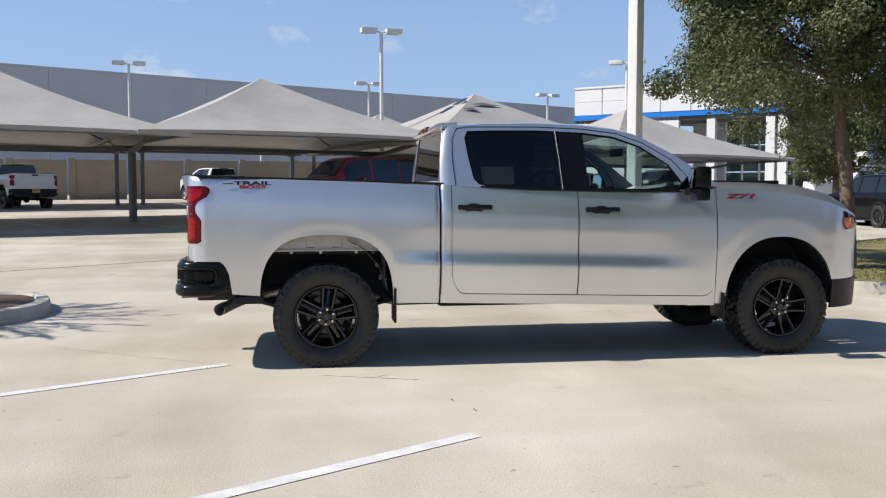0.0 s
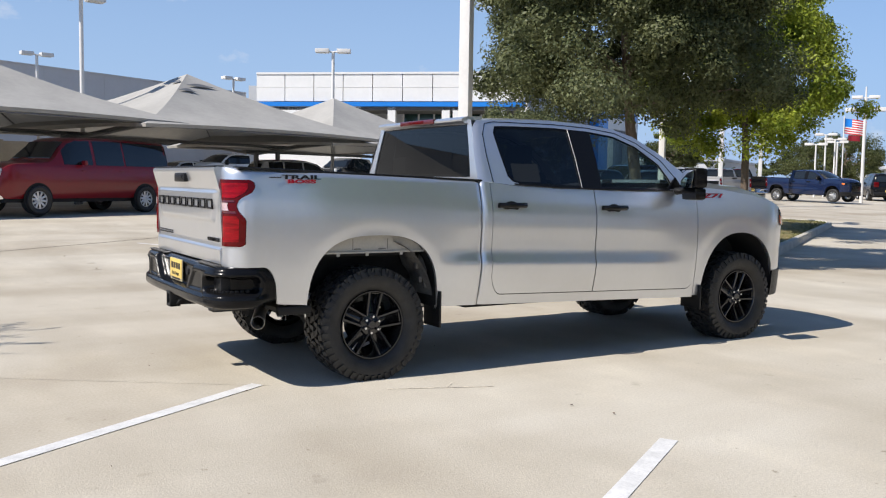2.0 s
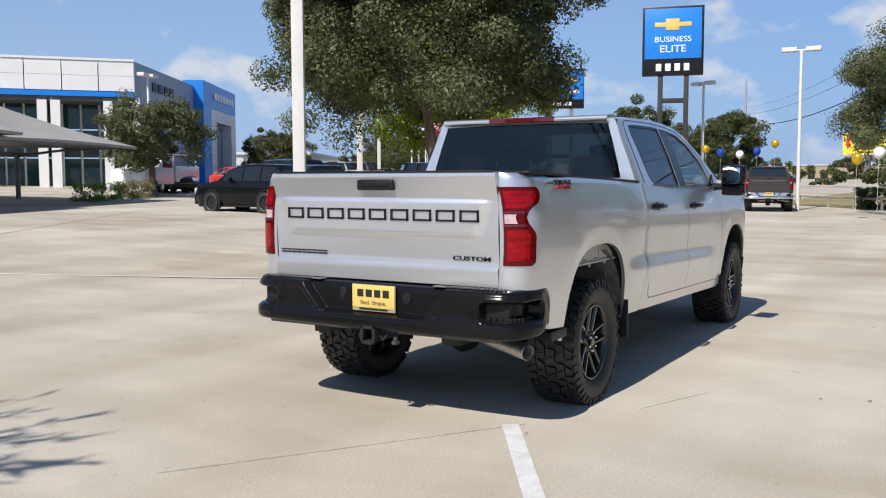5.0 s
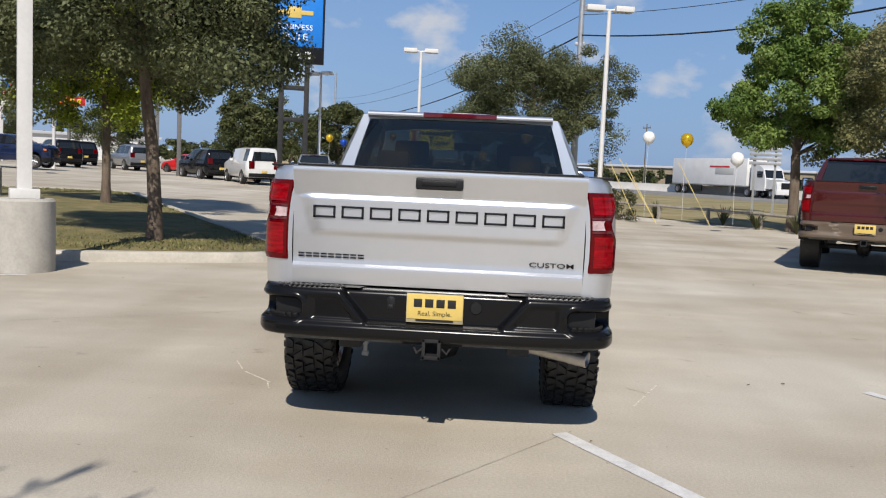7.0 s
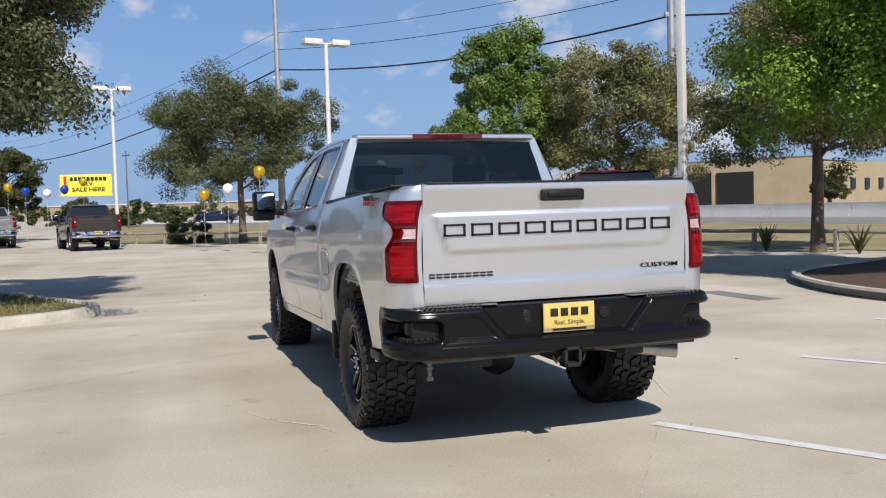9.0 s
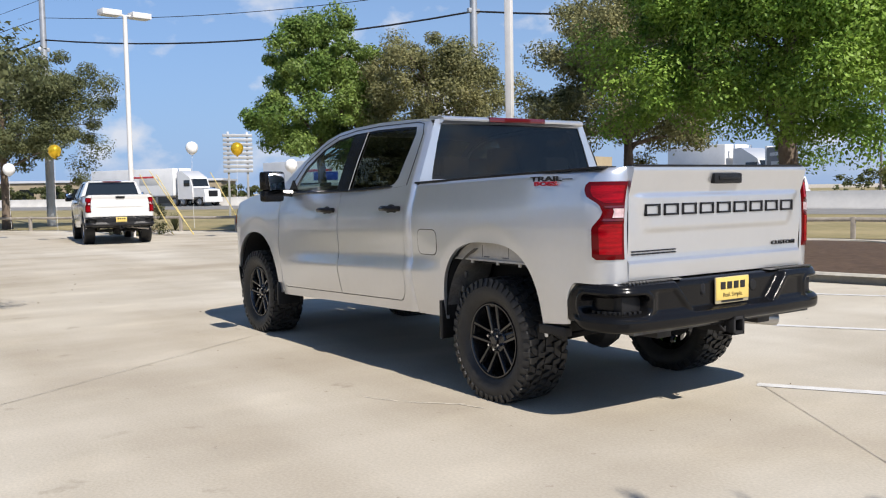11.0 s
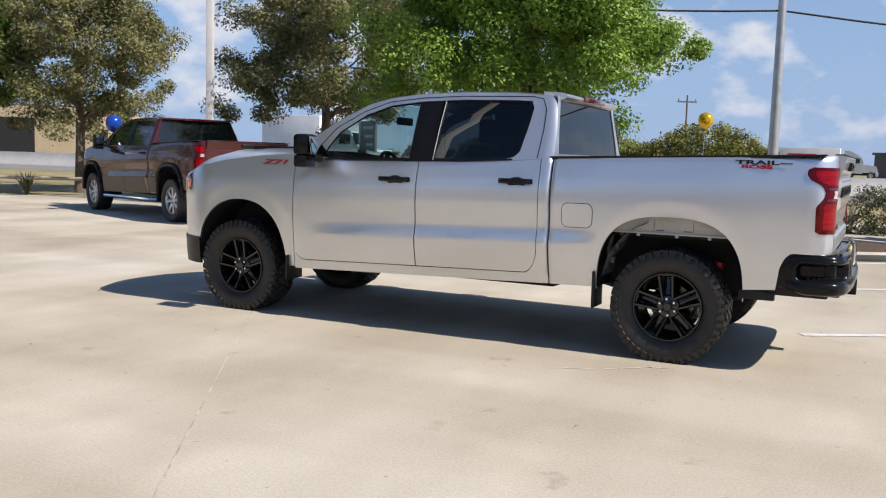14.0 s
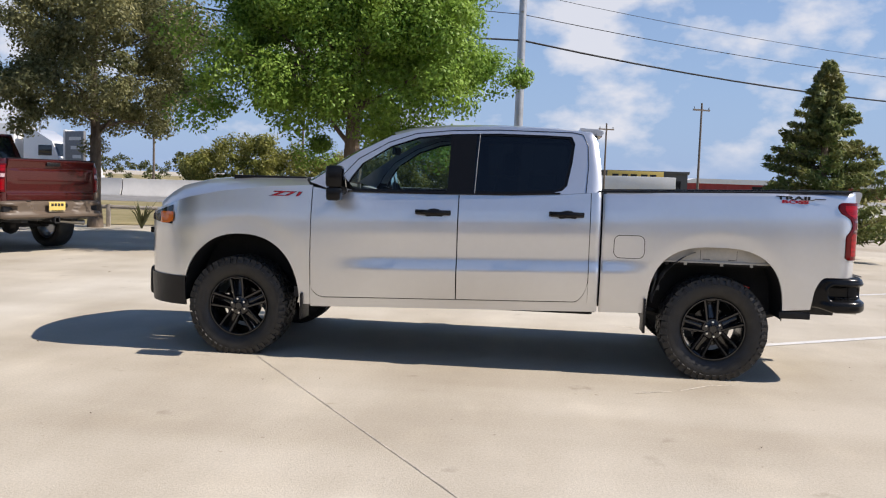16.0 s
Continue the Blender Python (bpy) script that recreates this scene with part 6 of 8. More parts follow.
def service_truck(x, y, turn):
    """White utility pickup with tool boxes and a ladder rack."""
    t = thing("utility_truck", "white utility truck with tool boxes and ladder rack", "utility truck", "", "", (x, y, ground_z(x, y)), turn)
    part("cab", moved(prism([(1.6, 0.5), (1.6, 1.9), (2.6, 1.92), (3.2, 1.4), (4.5, 1.25), (4.6, 0.5)], -0.95, 0.95), Matrix.Identity(4)), M_WHITEPAINT, t)
    part("tool_body", join(box(-1.3, 1.5, -1.0, -0.5, 0.6, 1.45, 0.03), box(-1.3, 1.5, 0.5, 1.0, 0.6, 1.45, 0.03), box(-1.3, 1.5, -0.5, 0.5, 0.6, 0.9, 0.02)), M_WHITEPAINT, t)
    for s in (1, -1):
        part("side_window", box(1.75, 2.75, *sorted((s * 0.94, s * 0.962)), 1.35, 1.78, 0.02), M_GLASS_FAR, t)
        part("ladder_rack", join(tube([(-1.2, s * 0.85, 1.45), (-1.2, s * 0.85, 2.05), (2.8, s * 0.85, 2.05)], 0.03, 6), tube([(1.4, s * 0.85, 1.45), (1.4, s * 0.85, 2.05)], 0.03, 6)), M_WHITESTEEL, t)
        for x_ in (0.0, 3.7):
            add_wheel(t, x_, s * 0.82, 0.39, M_STEEL, 1.0, False, 8, 0, False)


service_truck(29.6, 35.0, 200)


def semi_truck(label, x, y, turn, box_mat, cab=True, length=13.0, mark=None):
    """A box trailer on tandem wheels, with or without its tractor; x runs forwards from the trailer's tail."""
    t = thing("semi_trailer_truck" if cab else "semi_trailer", label, "lorry", "highway lorries", "", (x, y, 0.04), turn)
    part("trailer_box", box(0, length, -1.28, 1.28, 1.15, 4.05, 0.04), box_mat, t)
    part("trailer_rail", join(box(0.05, length, -1.29, 1.29, 1.05, 1.18, 0.02), box(length - 3.2, length - 2.9, -1.0, 1.0, 0.35, 1.1), box(0.6, 3.4, -0.5, 0.5, 0.55, 1.0)), M_STEEL, t)
    for x_ in (1.1, 2.5):
        for s in (1, -1):
            add_wheel(t, x_, s * 1.08, 0.5, M_ALLOY, 1.25, False, 8, 0, False)
    if mark:
        for s in (1, -1):
            part("trailer_mark", join(box(length - 5.5, length - 2.2, *sorted((s * 1.281, s * 1.30)), 2.3, 3.0, 0.01)), mark, t)
            part("trailer_mark", box(length - 6.6, length - 3.0, *sorted((s * 1.281, s * 1.296)), 3.05, 3.25, 0.01), M_REDCAR, t)
    if cab:
        c = length + 0.6
        part("cab", join(prism([(c, 0.75), (c, 3.7), (c + 0.6, 3.75), (c + 1.9, 3.0), (c + 2.3, 2.0), (c + 2.3, 0.75)], -1.2, 1.2), prism([(c + 2.3, 0.95), (c + 2.3, 1.98), (c + 3.9, 1.75), (c + 4.1, 1.2), (c + 4.1, 0.95)], -1.1, 1.1),
                         box(c + 3.85, c + 4.2, -1.2, 1.2, 0.4, 0.95, 0.05)), M_WHITEPAINT, t)
        part("grille", box(c + 4.08, c + 4.14, -0.6, 0.6, 1.0, 1.62, 0.02), M_SATINBLACK, t)
        part("chassis", box(c - 1.0, c + 3.9, -0.5, 0.5, 0.5, 0.9, 0.02), M_FRAME, t)
        for s in (1, -1):
            part("side_window", box(c + 1.0, c + 1.9, *sorted((s * 1.19, s * 1.215)), 2.1, 2.75, 0.03), M_GLASS_FAR, t)
            part("exhaust_stack", tube([(c - 0.15, s * 0.9, 1.0), (c - 0.15, s * 0.9, 4.0)], 0.07, 8), M_CHROME, t)
            for x_ in (c - 0.6, c + 0.7, c + 3.3):
                add_wheel(t, x_, s * 1.0, 0.5, M_ALLOY, 1.25, False, 8, 0, False)
        part("windscreen", moved(box(-0.02, 0.02, -1.05, 1.05, -0.42, 0.42, 0.01), Matrix.Translation((c + 2.13, 0, 2.48)) @ Matrix.Rotation(radians(-22), 4, "Y")), M_GLASS_FAR, t)


M_WHITEBOX = material("white_trailer_skin", (0.72, 0.72, 0.71), rough=0.45, vary=0.06, scale=1.0)
M_REDBOX = material("red_trailer_skin", (0.30, 0.03, 0.03), rough=0.45, vary=0.2, scale=0.8)
M_BLUEINK = material("blue_print", (0.02, 0.05, 0.30), rough=0.5)
ROADWAY = math.degrees(math.atan2(FAR.x, -FAR.y))
semi_truck("white box trailer lorry on the highway behind the barrier", 104.0, -22.0, 202, M_WHITEBOX, True, 14.0, M_PLATE_GREY)
semi_truck("white trailer lorry with blue and red marks on the highway", 74.3, -30.5, 192, M_WHITEBOX, True, 13.0, M_BLUEINK)
semi_truck("white trailer lorry far off behind the truck", 14.0, -126.0, 180, M_WHITEBOX, True, 9.0, M_BLUEINK)
semi_truck("white lorry with a box trailer passing behind the barrier", 39.8, -47.0, 180, M_WHITEBOX, True, 5.0)
rb = thing("far_building", "long low red building with a white metal roof", "building", "", "", (-57.0, -212.0, 0.0), 1)
part("wall", box(-27, 27, -6, 6, 0, 2.6), M_REDBOX, rb)
part("roof", prism([(-27.5, 2.5), (-27.5, 2.7), (-24.0, 3.6), (24.0, 3.6), (27.5, 2.7), (27.5, 2.5)], -6.6, 6.6), M_WHITEBOX, rb)
for k in range(9):
    part("door", box(-24.5 + 5.5 * k, -22.0 + 5.5 * k, 6.0, 6.08, 0.0, 2.1), M_MATTEBLACK if k % 3 == 0 else M_REDBOX, rb)


def low_trailer(x, y, turn, length):
    """A long white flat-sided trailer, standing on its wheels and a landing leg."""
    t = thing("flat_trailer", "long low white trailer parked across the highway", "trailer", "", "", (x, y, 0.0), turn)
    part("trailer_body", box(0, length, -1.2, 1.2, 0.95, 2.35, 0.04), M_WHITEBOX, t)
    part("trailer_rail", box(0.05, length - 0.05, -1.21, 1.21, 0.85, 0.97, 0.02), M_STEEL, t)
    part("landing_leg", box(length - 2.0, length - 1.8, -0.9, 0.9, 0.0, 0.9, 0.01), M_STEEL, t)
    for x_ in (1.1, 2.3):
        for s in (1, -1):
            add_wheel(t, x_, s * 1.0, 0.48, M_ALLOY, 1.2, False, 8, 0, False)


low_trailer(-11.2, -81.5, -3, 9.6)

# ---- buildings, canopies, lamps, fence ----


def wall_box(p, q, thick, z0, z1):
    """A wall slab between two plan points; thickness goes to the left of p to q."""
    p, q = Vector((*p, 0)), Vector((*q, 0))
    d = (q - p).normalized()
    s = Vector((-d.y, d.x, 0)) * thick
    v = [(c.x, c.y, z) for z in (z0, z1) for c in (p, q, q + s, p + s)]
    return v, [(3, 2, 1, 0), (4, 5, 6, 7), (0, 1, 5, 4), (1, 2, 6, 5), (2, 3, 7, 6), (3, 0, 4, 7)]


def along(p, q, t):
    return (p[0] + (q[0] - p[0]) * t, p[1] + (q[1] - p[1]) * t)


def showroom():
    A, K, E_ = (19.5, 55.2), (33.93, 42.8), (60.0, 59.2)
    b = thing("showroom_building", "white panelled showroom with a blue band and glass front", "building", "", "structure")
    top, g0 = 8.8, 0.8
    n = 9
    d = Vector((K[0] - A[0], K[1] - A[1])).normalized()
    out = Vector((d.y, -d.x))
    for i in range(n):
        for j in range(2):
            p, q = along(A, K, i / n), along(A, K, (i + 1) / n - 0.003)
            z0 = 6.92 + j * 0.94
            part("wall_panel", wall_box(p, q, 0.3, z0, z0 + 0.925), M_WHITEWALL, b)
    part("coping", wall_box((A[0] + out.x * 0.06, A[1] + out.y * 0.06), (K[0] + out.x * 0.06, K[1] + out.y * 0.06), 0.45, top - 0.02, top + 0.12), M_WHITEWALL, b)
    part("blue_band", wall_box((A[0] + out.x * 0.15, A[1] + out.y * 0.15), (K[0] + out.x * 0.15, K[1] + out.y * 0.15), 0.6, 6.55, 6.86), M_BLUEPANEL, b)
    s = -out
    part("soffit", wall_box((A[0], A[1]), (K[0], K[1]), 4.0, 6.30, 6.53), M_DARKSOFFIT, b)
    # left part is a plain wall, the rest glass set back behind columns
    A2, K2 = (A[0] + s.x * 3.5, A[1] + s.y * 3.5), (K[0] + s.x * 3.5, K[1] + s.y * 3.5)
    part("side_wall", wall_box(A, along(A, K, 0.40), 0.4, g0, 6.6), M_WHITEWALL, b)
    part("back_wall", wall_box(along(A2, K2, 0.40), along(A2, K2, 0.52), 0.4, g0, 6.5), M_GREYWALL, b)
    for i in range(8):
        for j in range(3):
            t0, t1 = 0.52 + 0.06 * i, 0.52 + 0.06 * (i + 1)
            p, q = along(A2, K2, t0 + 0.003), along(A2, K2, t1 - 0.003)
            part("window_pane", wall_box(p, q, 0.06, g0 + 0.2 + j * 1.85, g0 + 0.2 + (j + 1) * 1.85 - 0.08), M_SHOWGLASS, b)
        p = along(A2, K2, 0.52 + 0.06 * i)
        part("mullion", wall_box((p[0] + out.x * 0.06, p[1] + out.y * 0.06), along(p, (p[0] + d.x, p[1] + d.y), 0.09), 0.14, g0, 6.5), M_WHITEWALL, b)
    for t in (0.50, 0.70, 0.74, 0.90, 0.985):
        p = along(A, K, t)
        part("column", wall_box(p, (p[0] + d.x * 0.55, p[1] + d.y * 0.55), 0.55, g0, 6.5), M_WHITEWALL, b)
    # return side with the blue entrance tower
    e = Vector((E_[0] - K[0], E_[1] - K[1])).normalized()
    eo = Vector((e.y, -e.x))
    part("side_wall", wall_box(K, E_, 0.4, 5.3, top), M_TINTEDWALL, b)
    part("side_wall", wall_box(along(K, E_, 0.02), E_, 0.4, g0, 5.3), M_TINTEDWALL, b)
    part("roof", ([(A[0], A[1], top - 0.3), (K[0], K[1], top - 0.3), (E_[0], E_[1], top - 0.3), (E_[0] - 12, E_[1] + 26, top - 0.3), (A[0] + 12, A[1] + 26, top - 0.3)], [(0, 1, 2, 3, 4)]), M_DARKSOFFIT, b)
    t0, t1 = along(K, E_, 0.48), along(K, E_, 0.885)
    T0, T1 = (t0[0] + eo.x * 0.8, t0[1] + eo.y * 0.8), (t1[0] + eo.x * 0.8, t1[1] + eo.y * 0.8)
    part("entrance_tower", join(wall_box(T0, along(T0, T1, 0.22), 1.6, g0, 9.25), wall_box(along(T0, T1, 0.22), T1, 1.6, 7.2, 9.25)), M_BLUEPANEL, b, "blue entrance tower")
    part("entrance_frame", join(wall_box(along(T0, T1, 0.22), along(T0, T1, 0.36), 1.7, g0, 7.18), wall_box(along(T0, T1, 0.84), T1, 1.7, g0, 7.18), wall_box(along(T0, T1, 0.36), along(T0, T1, 0.84), 1.7, 6.2, 7.18)), M_WHITEWALL, b)
    for k in range(7):
        p, q = along(T0, T1, 0.28 + 0.09 * k), along(T0, T1, 0.34 + 0.09 * k)
        part("sign_shape", wall_box((p[0] + eo.x * 0.12, p[1] + eo.y * 0.12), (q[0] + eo.x * 0.12, q[1] + eo.y * 0.12), 0.1, 8.0, 8.55), M_WHITEINK, b)
    for k in range(4):
        p, q = along(K, E_, 0.12 + 0.045 * k), along(K, E_, 0.15 + 0.045 * k)
        part("sign_shape", wall_box((p[0] + eo.x * 0.08, p[1] + eo.y * 0.08), (q[0] + eo.x * 0.08, q[1] + eo.y * 0.08), 0.1, 7.3, 7.9), M_INK, b)


M_SHOWGLASS = material("showroom_glass", (0.02, 0.05, 0.05), rough=0.05, spec=0.8)
showroom()
svc = thing("service_building", "long grey windowless service building behind the canopies", "building", "", "structure")
for i in range(12):
    p, q = along((-34, 53.5), (29.5, 86.0), i / 12), along((-34, 53.5), (29.5, 86.0), (i + 1) / 12 - 0.0003)
    part("wall_panel", wall_box(p, q, 0.4, 0.8, 10.4), M_GREYWALL, svc)
part("parapet", wall_box((-34, 53.4), (29.5, 85.9), 0.6, 10.4, 10.5), M_GREYWALL, svc)
part("roof", ([(-34, 53.5, 10.3), (29.5, 86.0, 10.3), (10, 120, 10.3), (-52, 92, 10.3)], [(0, 1, 2, 3)]), M_DARKSOFFIT, svc)
part("end_block", wall_box((29.6, 85.5), (35, 83.5), 6, 0.8, 11.2), M_WHITEWALL, svc)
bw = thing("boundary_wall", "tan block wall behind the parked vehicles", "wall", "", "structure")
for i in range(14):
    p, q = along((-36, 42.0), (9, 53.5), i / 14), along((-36, 42.0), (9, 53.5), (i + 1) / 14 - 0.004)
    part("wall_panel", wall_box(p, q, 0.25, ground_z(0, p[1]) - 0.05, ground_z(0, p[1]) + 2.35), M_TANWALL, bw)
    part("pilaster", wall_box((p[0] - 0.05, p[1] - 0.08), (p[0] + 0.3, p[1]), 0.3, ground_z(0, p[1]) - 0.05, ground_z(0, p[1]) + 2.42), M_TANWALL, bw)


def canopy(x, y, size=9.0, turn=20.0, eave=2.92, peak=4.95, vents=False):
    """A hipped shade sail on two posts with arms to its corners."""
    g = ground_z(x, y)
    c = thing("shade_canopy", "taupe hipped fabric shade canopy on grey steel posts", "shade canopy", "shade canopies", "", (x, y, g), turn)
    h, n = size / 2, 14
    for side_ in range(4):
        v, f = [], []
        base = 0
        ang = side_ * math.pi / 2
        for i in range(n + 1):
            for j in range(n + 1):
                t = j / n
                s = (i / n * 2 - 1)
                r = h * (1 - t)
                sag = 0.30 * math.sin(math.pi * t) * 0.55 + 0.10 * (1 - s * s) * (1 - t) * t * 4
                px, py = r, s * r
                inb = 0.16 * (1 - s * s) * (1 - t)
                px -= inb
                z = eave + (peak - eave) * t - sag + 0.10 * (1 - s * s) * (1 - t)
                v.append((px * math.cos(ang) - py * math.sin(ang), px * math.sin(ang) + py * math.cos(ang), z))
        w = n + 1
        f += [(base + i * w + j, base + (i + 1) * w + j, base + (i + 1) * w + j + 1, base + i * w + j + 1) for i in range(n) for j in range(n)]
        # hem turned down along the eave
        hb = len(v)
        for i in range(n + 1):
            q = v[base + i * w]
            v.append((q[0] * 0.995, q[1] * 0.995, q[2] - 0.10))
        f += [(base + i * w, hb + i, hb + i + 1, base + (i + 1) * w) for i in range(n)]
        part("fabric_panel", (v, f), M_CANVAS, c, "", True, 25)
    if vents:
        # wind vents cut near the peak
        for t_, s0, s1, sd in ((0.80, -0.75, 0.55, 3), (0.70, -0.95, -0.45, 3), (0.84, 0.2, 0.95, 2)):
            def slit(a, b):
                t, s = t_ + 0.045 * b * math.sin(math.pi * min(max(a, 0.02), 0.98)), s0 + (s1 - s0) * a
                r, ang = h * (1 - t), sd * math.pi / 2
                z = eave + (peak - eave) * t - 0.165 * math.sin(math.pi * t) + 0.10 * (1 - s * s) * (1 - t) * (1 - 4 * t) + 0.05
                return (r * math.cos(ang) - s * r * math.sin(ang), r * math.sin(ang) + s * r * math.cos(ang), z)
            part("wind_vent", grid(10, 2, slit), M_POSTSTEEL, c, "dark wind vent")
    for s in (1, -1):
        px = s * h * 0.86
        part("post", tube([(px, 0, -0.05), (px, 0, eave - 0.25)], 0.10, 10), M_POSTSTEEL, c)
        part("arm", join(*[tube([(px, 0, eave - 0.35), (px * 0.99, k * h * 0.45, eave - 0.12), (s * h * 0.97, k * h * 0.97, eave - 0.04)], [0.06, 0.05, 0.04], 8) for k in (1, -1)]), M_POSTSTEEL, c)
        part("hip_rafter", join(*[tube([(s * h * 0.97, k * h * 0.97, eave - 0.04), (s * h * 0.5, k * h * 0.5, (eave + peak) / 2 - 0.32), (0, 0, peak - 0.06)], 0.03, 6) for k in (1, -1)]), M_POSTSTEEL, c)
    part("eave_beam", join(tube([(-h * 0.97, 0, eave - 0.25), (h * 0.97, 0, eave - 0.25)], 0.06, 8), *[tube([(-h * 0.96, k * h * 0.96, eave - 0.05), (h * 0.96, k * h * 0.96, eave - 0.05)], 0.025, 6) for k in (1, -1)]), M_POSTSTEEL, c)
    return c


for x_, y_ in ((-9.7, 21.4), (-1.5, 24.3), (6.6, 27.0), (14.0, 30.2), (-17.9, 18.4), (-12.6, 36.5), (-4.2, 39.6), (4.2, 42.6), (-21.0, 33.4), (12.0, 45.2)):
    drop_ = {6.6: 0.22, 14.0: 0.5, 12.0: 0.3}.get(x_, 0.05)
    canopy(x_, y_, 10.2 if y_ < 31 else 9.0, 20.0, (2.70 if y_ < 31 else 2.92) - drop_, 4.95 - drop_, x_ == 6.6)


def lamp_head(s, deep=0.62, wide=0.42):
    return join(box(*sorted((s * 0.18, s * (0.18 + deep))), -wide / 2, wide / 2, -0.02, 0.16, 0.02))


def parking_lamp(x, y, height, turn, label="white twin-headed car park lamp post", base=0.0, radius=0.075, square=False, heads=True, name="lamp_post"):
    t = thing(name, label, "lamp post", "car park lamps", "", (x, y, ground_z(x, y)), turn)
    if base:
        part("concrete_base", moved(revolve([(0.0, base), (0.335, base), (0.365, base - 0.03), (0.365, -0.05)], 32, "z"), Matrix.Identity(4)), M_BASECONC, t, "round concrete base")
        part("base_plate", box(-0.17, 0.17, -0.17, 0.17, base, base + 0.12, 0.01), M_WHITESTEEL, t)
    if square:
        part("pole", box(-radius, radius, -radius, radius, base, height, 0.008), M_WHITESTEEL, t)
    else:
        part("pole", tube([(0, 0, base), (0, 0, height)], [radius, radius * 0.8], 12), M_WHITESTEEL, t)
    if heads:
        for s in (1, -1):
            a = part("arm", tube([(0, 0, height + 0.02), (s * 0.25, 0, height + 0.06)], 0.04, 8), M_WHITESTEEL, t)
            part("lamp_head", moved(lamp_head(s), Matrix.Translation((0, 0, height))), M_WHITESTEEL, t)
            part("lamp_lens", box(*sorted((s * 0.26, s * 0.74)), -0.16, 0.16, height - 0.032, height - 0.02, 0.004), M_LAMPGLASS, t)
    return t


for x_, y_, h_, a_ in ((2.96, 27.05, 7.0, 8), (-8.6, 39.5, 7.0, 10), (3.8, 44.5, 6.7, 10), (15.7, 48.9, 6.6, 20), (14.5, 31.4, 6.6, -30), (24.75, -3.64, 6.95, -80), (36.5, 3.67, 6.9, -85), (29.0, 36.0, 6.3, 20), (-3.0, 60.0, 7.2, 10),
                       (45.5, 10.2, 6.5, 60)):
    parking_lamp(x_, y_, h_, a_, "white twin-headed car park lamp post", 0.0, 0.085)
parking_lamp(4.95, 5.55, 9.0, 32, "white square lamp post on a round concrete base by the island", 0.90, 0.085, True, True)
parking_lamp(16.9, 13.1, 9.0, 32, "white square lamp post on a round concrete base beyond the island", 0.90, 0.085, True, True)
parking_lamp(31.8, 23.9, 9.0, 32, "white square lamp post on a round concrete base among pickups", 0.90, 0.10, True, True)
parking_lamp(41.5, 29.4, 9.0, 32, "white square lamp post on a round concrete base among pickups", 0.90, 0.10, True, True)
for x_, y_, h_ in ((56.6, 36.6, 3.9), (58.3, 37.0, 4.7), (59.6, 37.1, 4.4), (62.5, 38.9, 4.3)):
    parking_lamp(x_, y_, h_, -56, "slim white lamp post far off in the sales rows", 0.0, 0.075)
cl = parking_lamp(49.0, 27.7, 6.5, -56, "tall white lamp post with two tiers of twin heads", 0.0, 0.11)
for s in (1, -1):
    part("arm", tube([(0, 0, 5.72), (s * 0.5, 0, 5.76)], 0.05, 8), M_WHITESTEEL, cl)
    part("lamp_head", moved(lamp_head(s), Matrix.Translation((s * 0.1, 0, 5.70)) @ Matrix.Diagonal((1.3, 1.3, 1.3, 1))), M_WHITESTEEL, cl)
part("finial", tube([(0, 0, 6.45), (0, 0, 7.2)], 0.05, 8), M_WHITESTEEL, cl)
flag = thing("flag", "red and white striped flag with a blue canton on a pole", "flag", "", "", (66.3, 41.0, 0.5), -50)
for k in range(13):
    z_ = 5.55 + 0.098 * k
    u0_ = 0.62 if k >= 6 else 0.02
    part("stripe", grid(8, 1, lambda a, b: (u0_ + (1.75 - u0_) * a, 0.10 * math.sin((u0_ + (1.75 - u0_) * a) * 4.5) + 0.02 * b, z_ + 0.098 * b - 0.16 * (u0_ + (1.75 - u0_) * a))), M_REDCAR if k % 2 == 0 else M_WHITESTEEL, flag)
part("canton", grid(5, 2, lambda a, b: (0.02 + 0.60 * a, 0.10 * math.sin((0.02 + 0.60 * a) * 4.5), 6.138 + 0.686 * b - 0.16 * (0.02 + 0.60 * a))), M_BLUEPANEL, flag)
part("lower_flag", grid(8, 3, lambda a, b: (0.35 + 0.95 * a, 0.08 * math.sin(a * 6), 4.95 + 0.45 * b - 0.1 * a)), M_REDVAN, flag, "dark red lower flag")
part("pole", tube([(0, 0, -0.1), (0, 0, 7.0)], 0.05, 8), M_WHITESTEEL, flag)

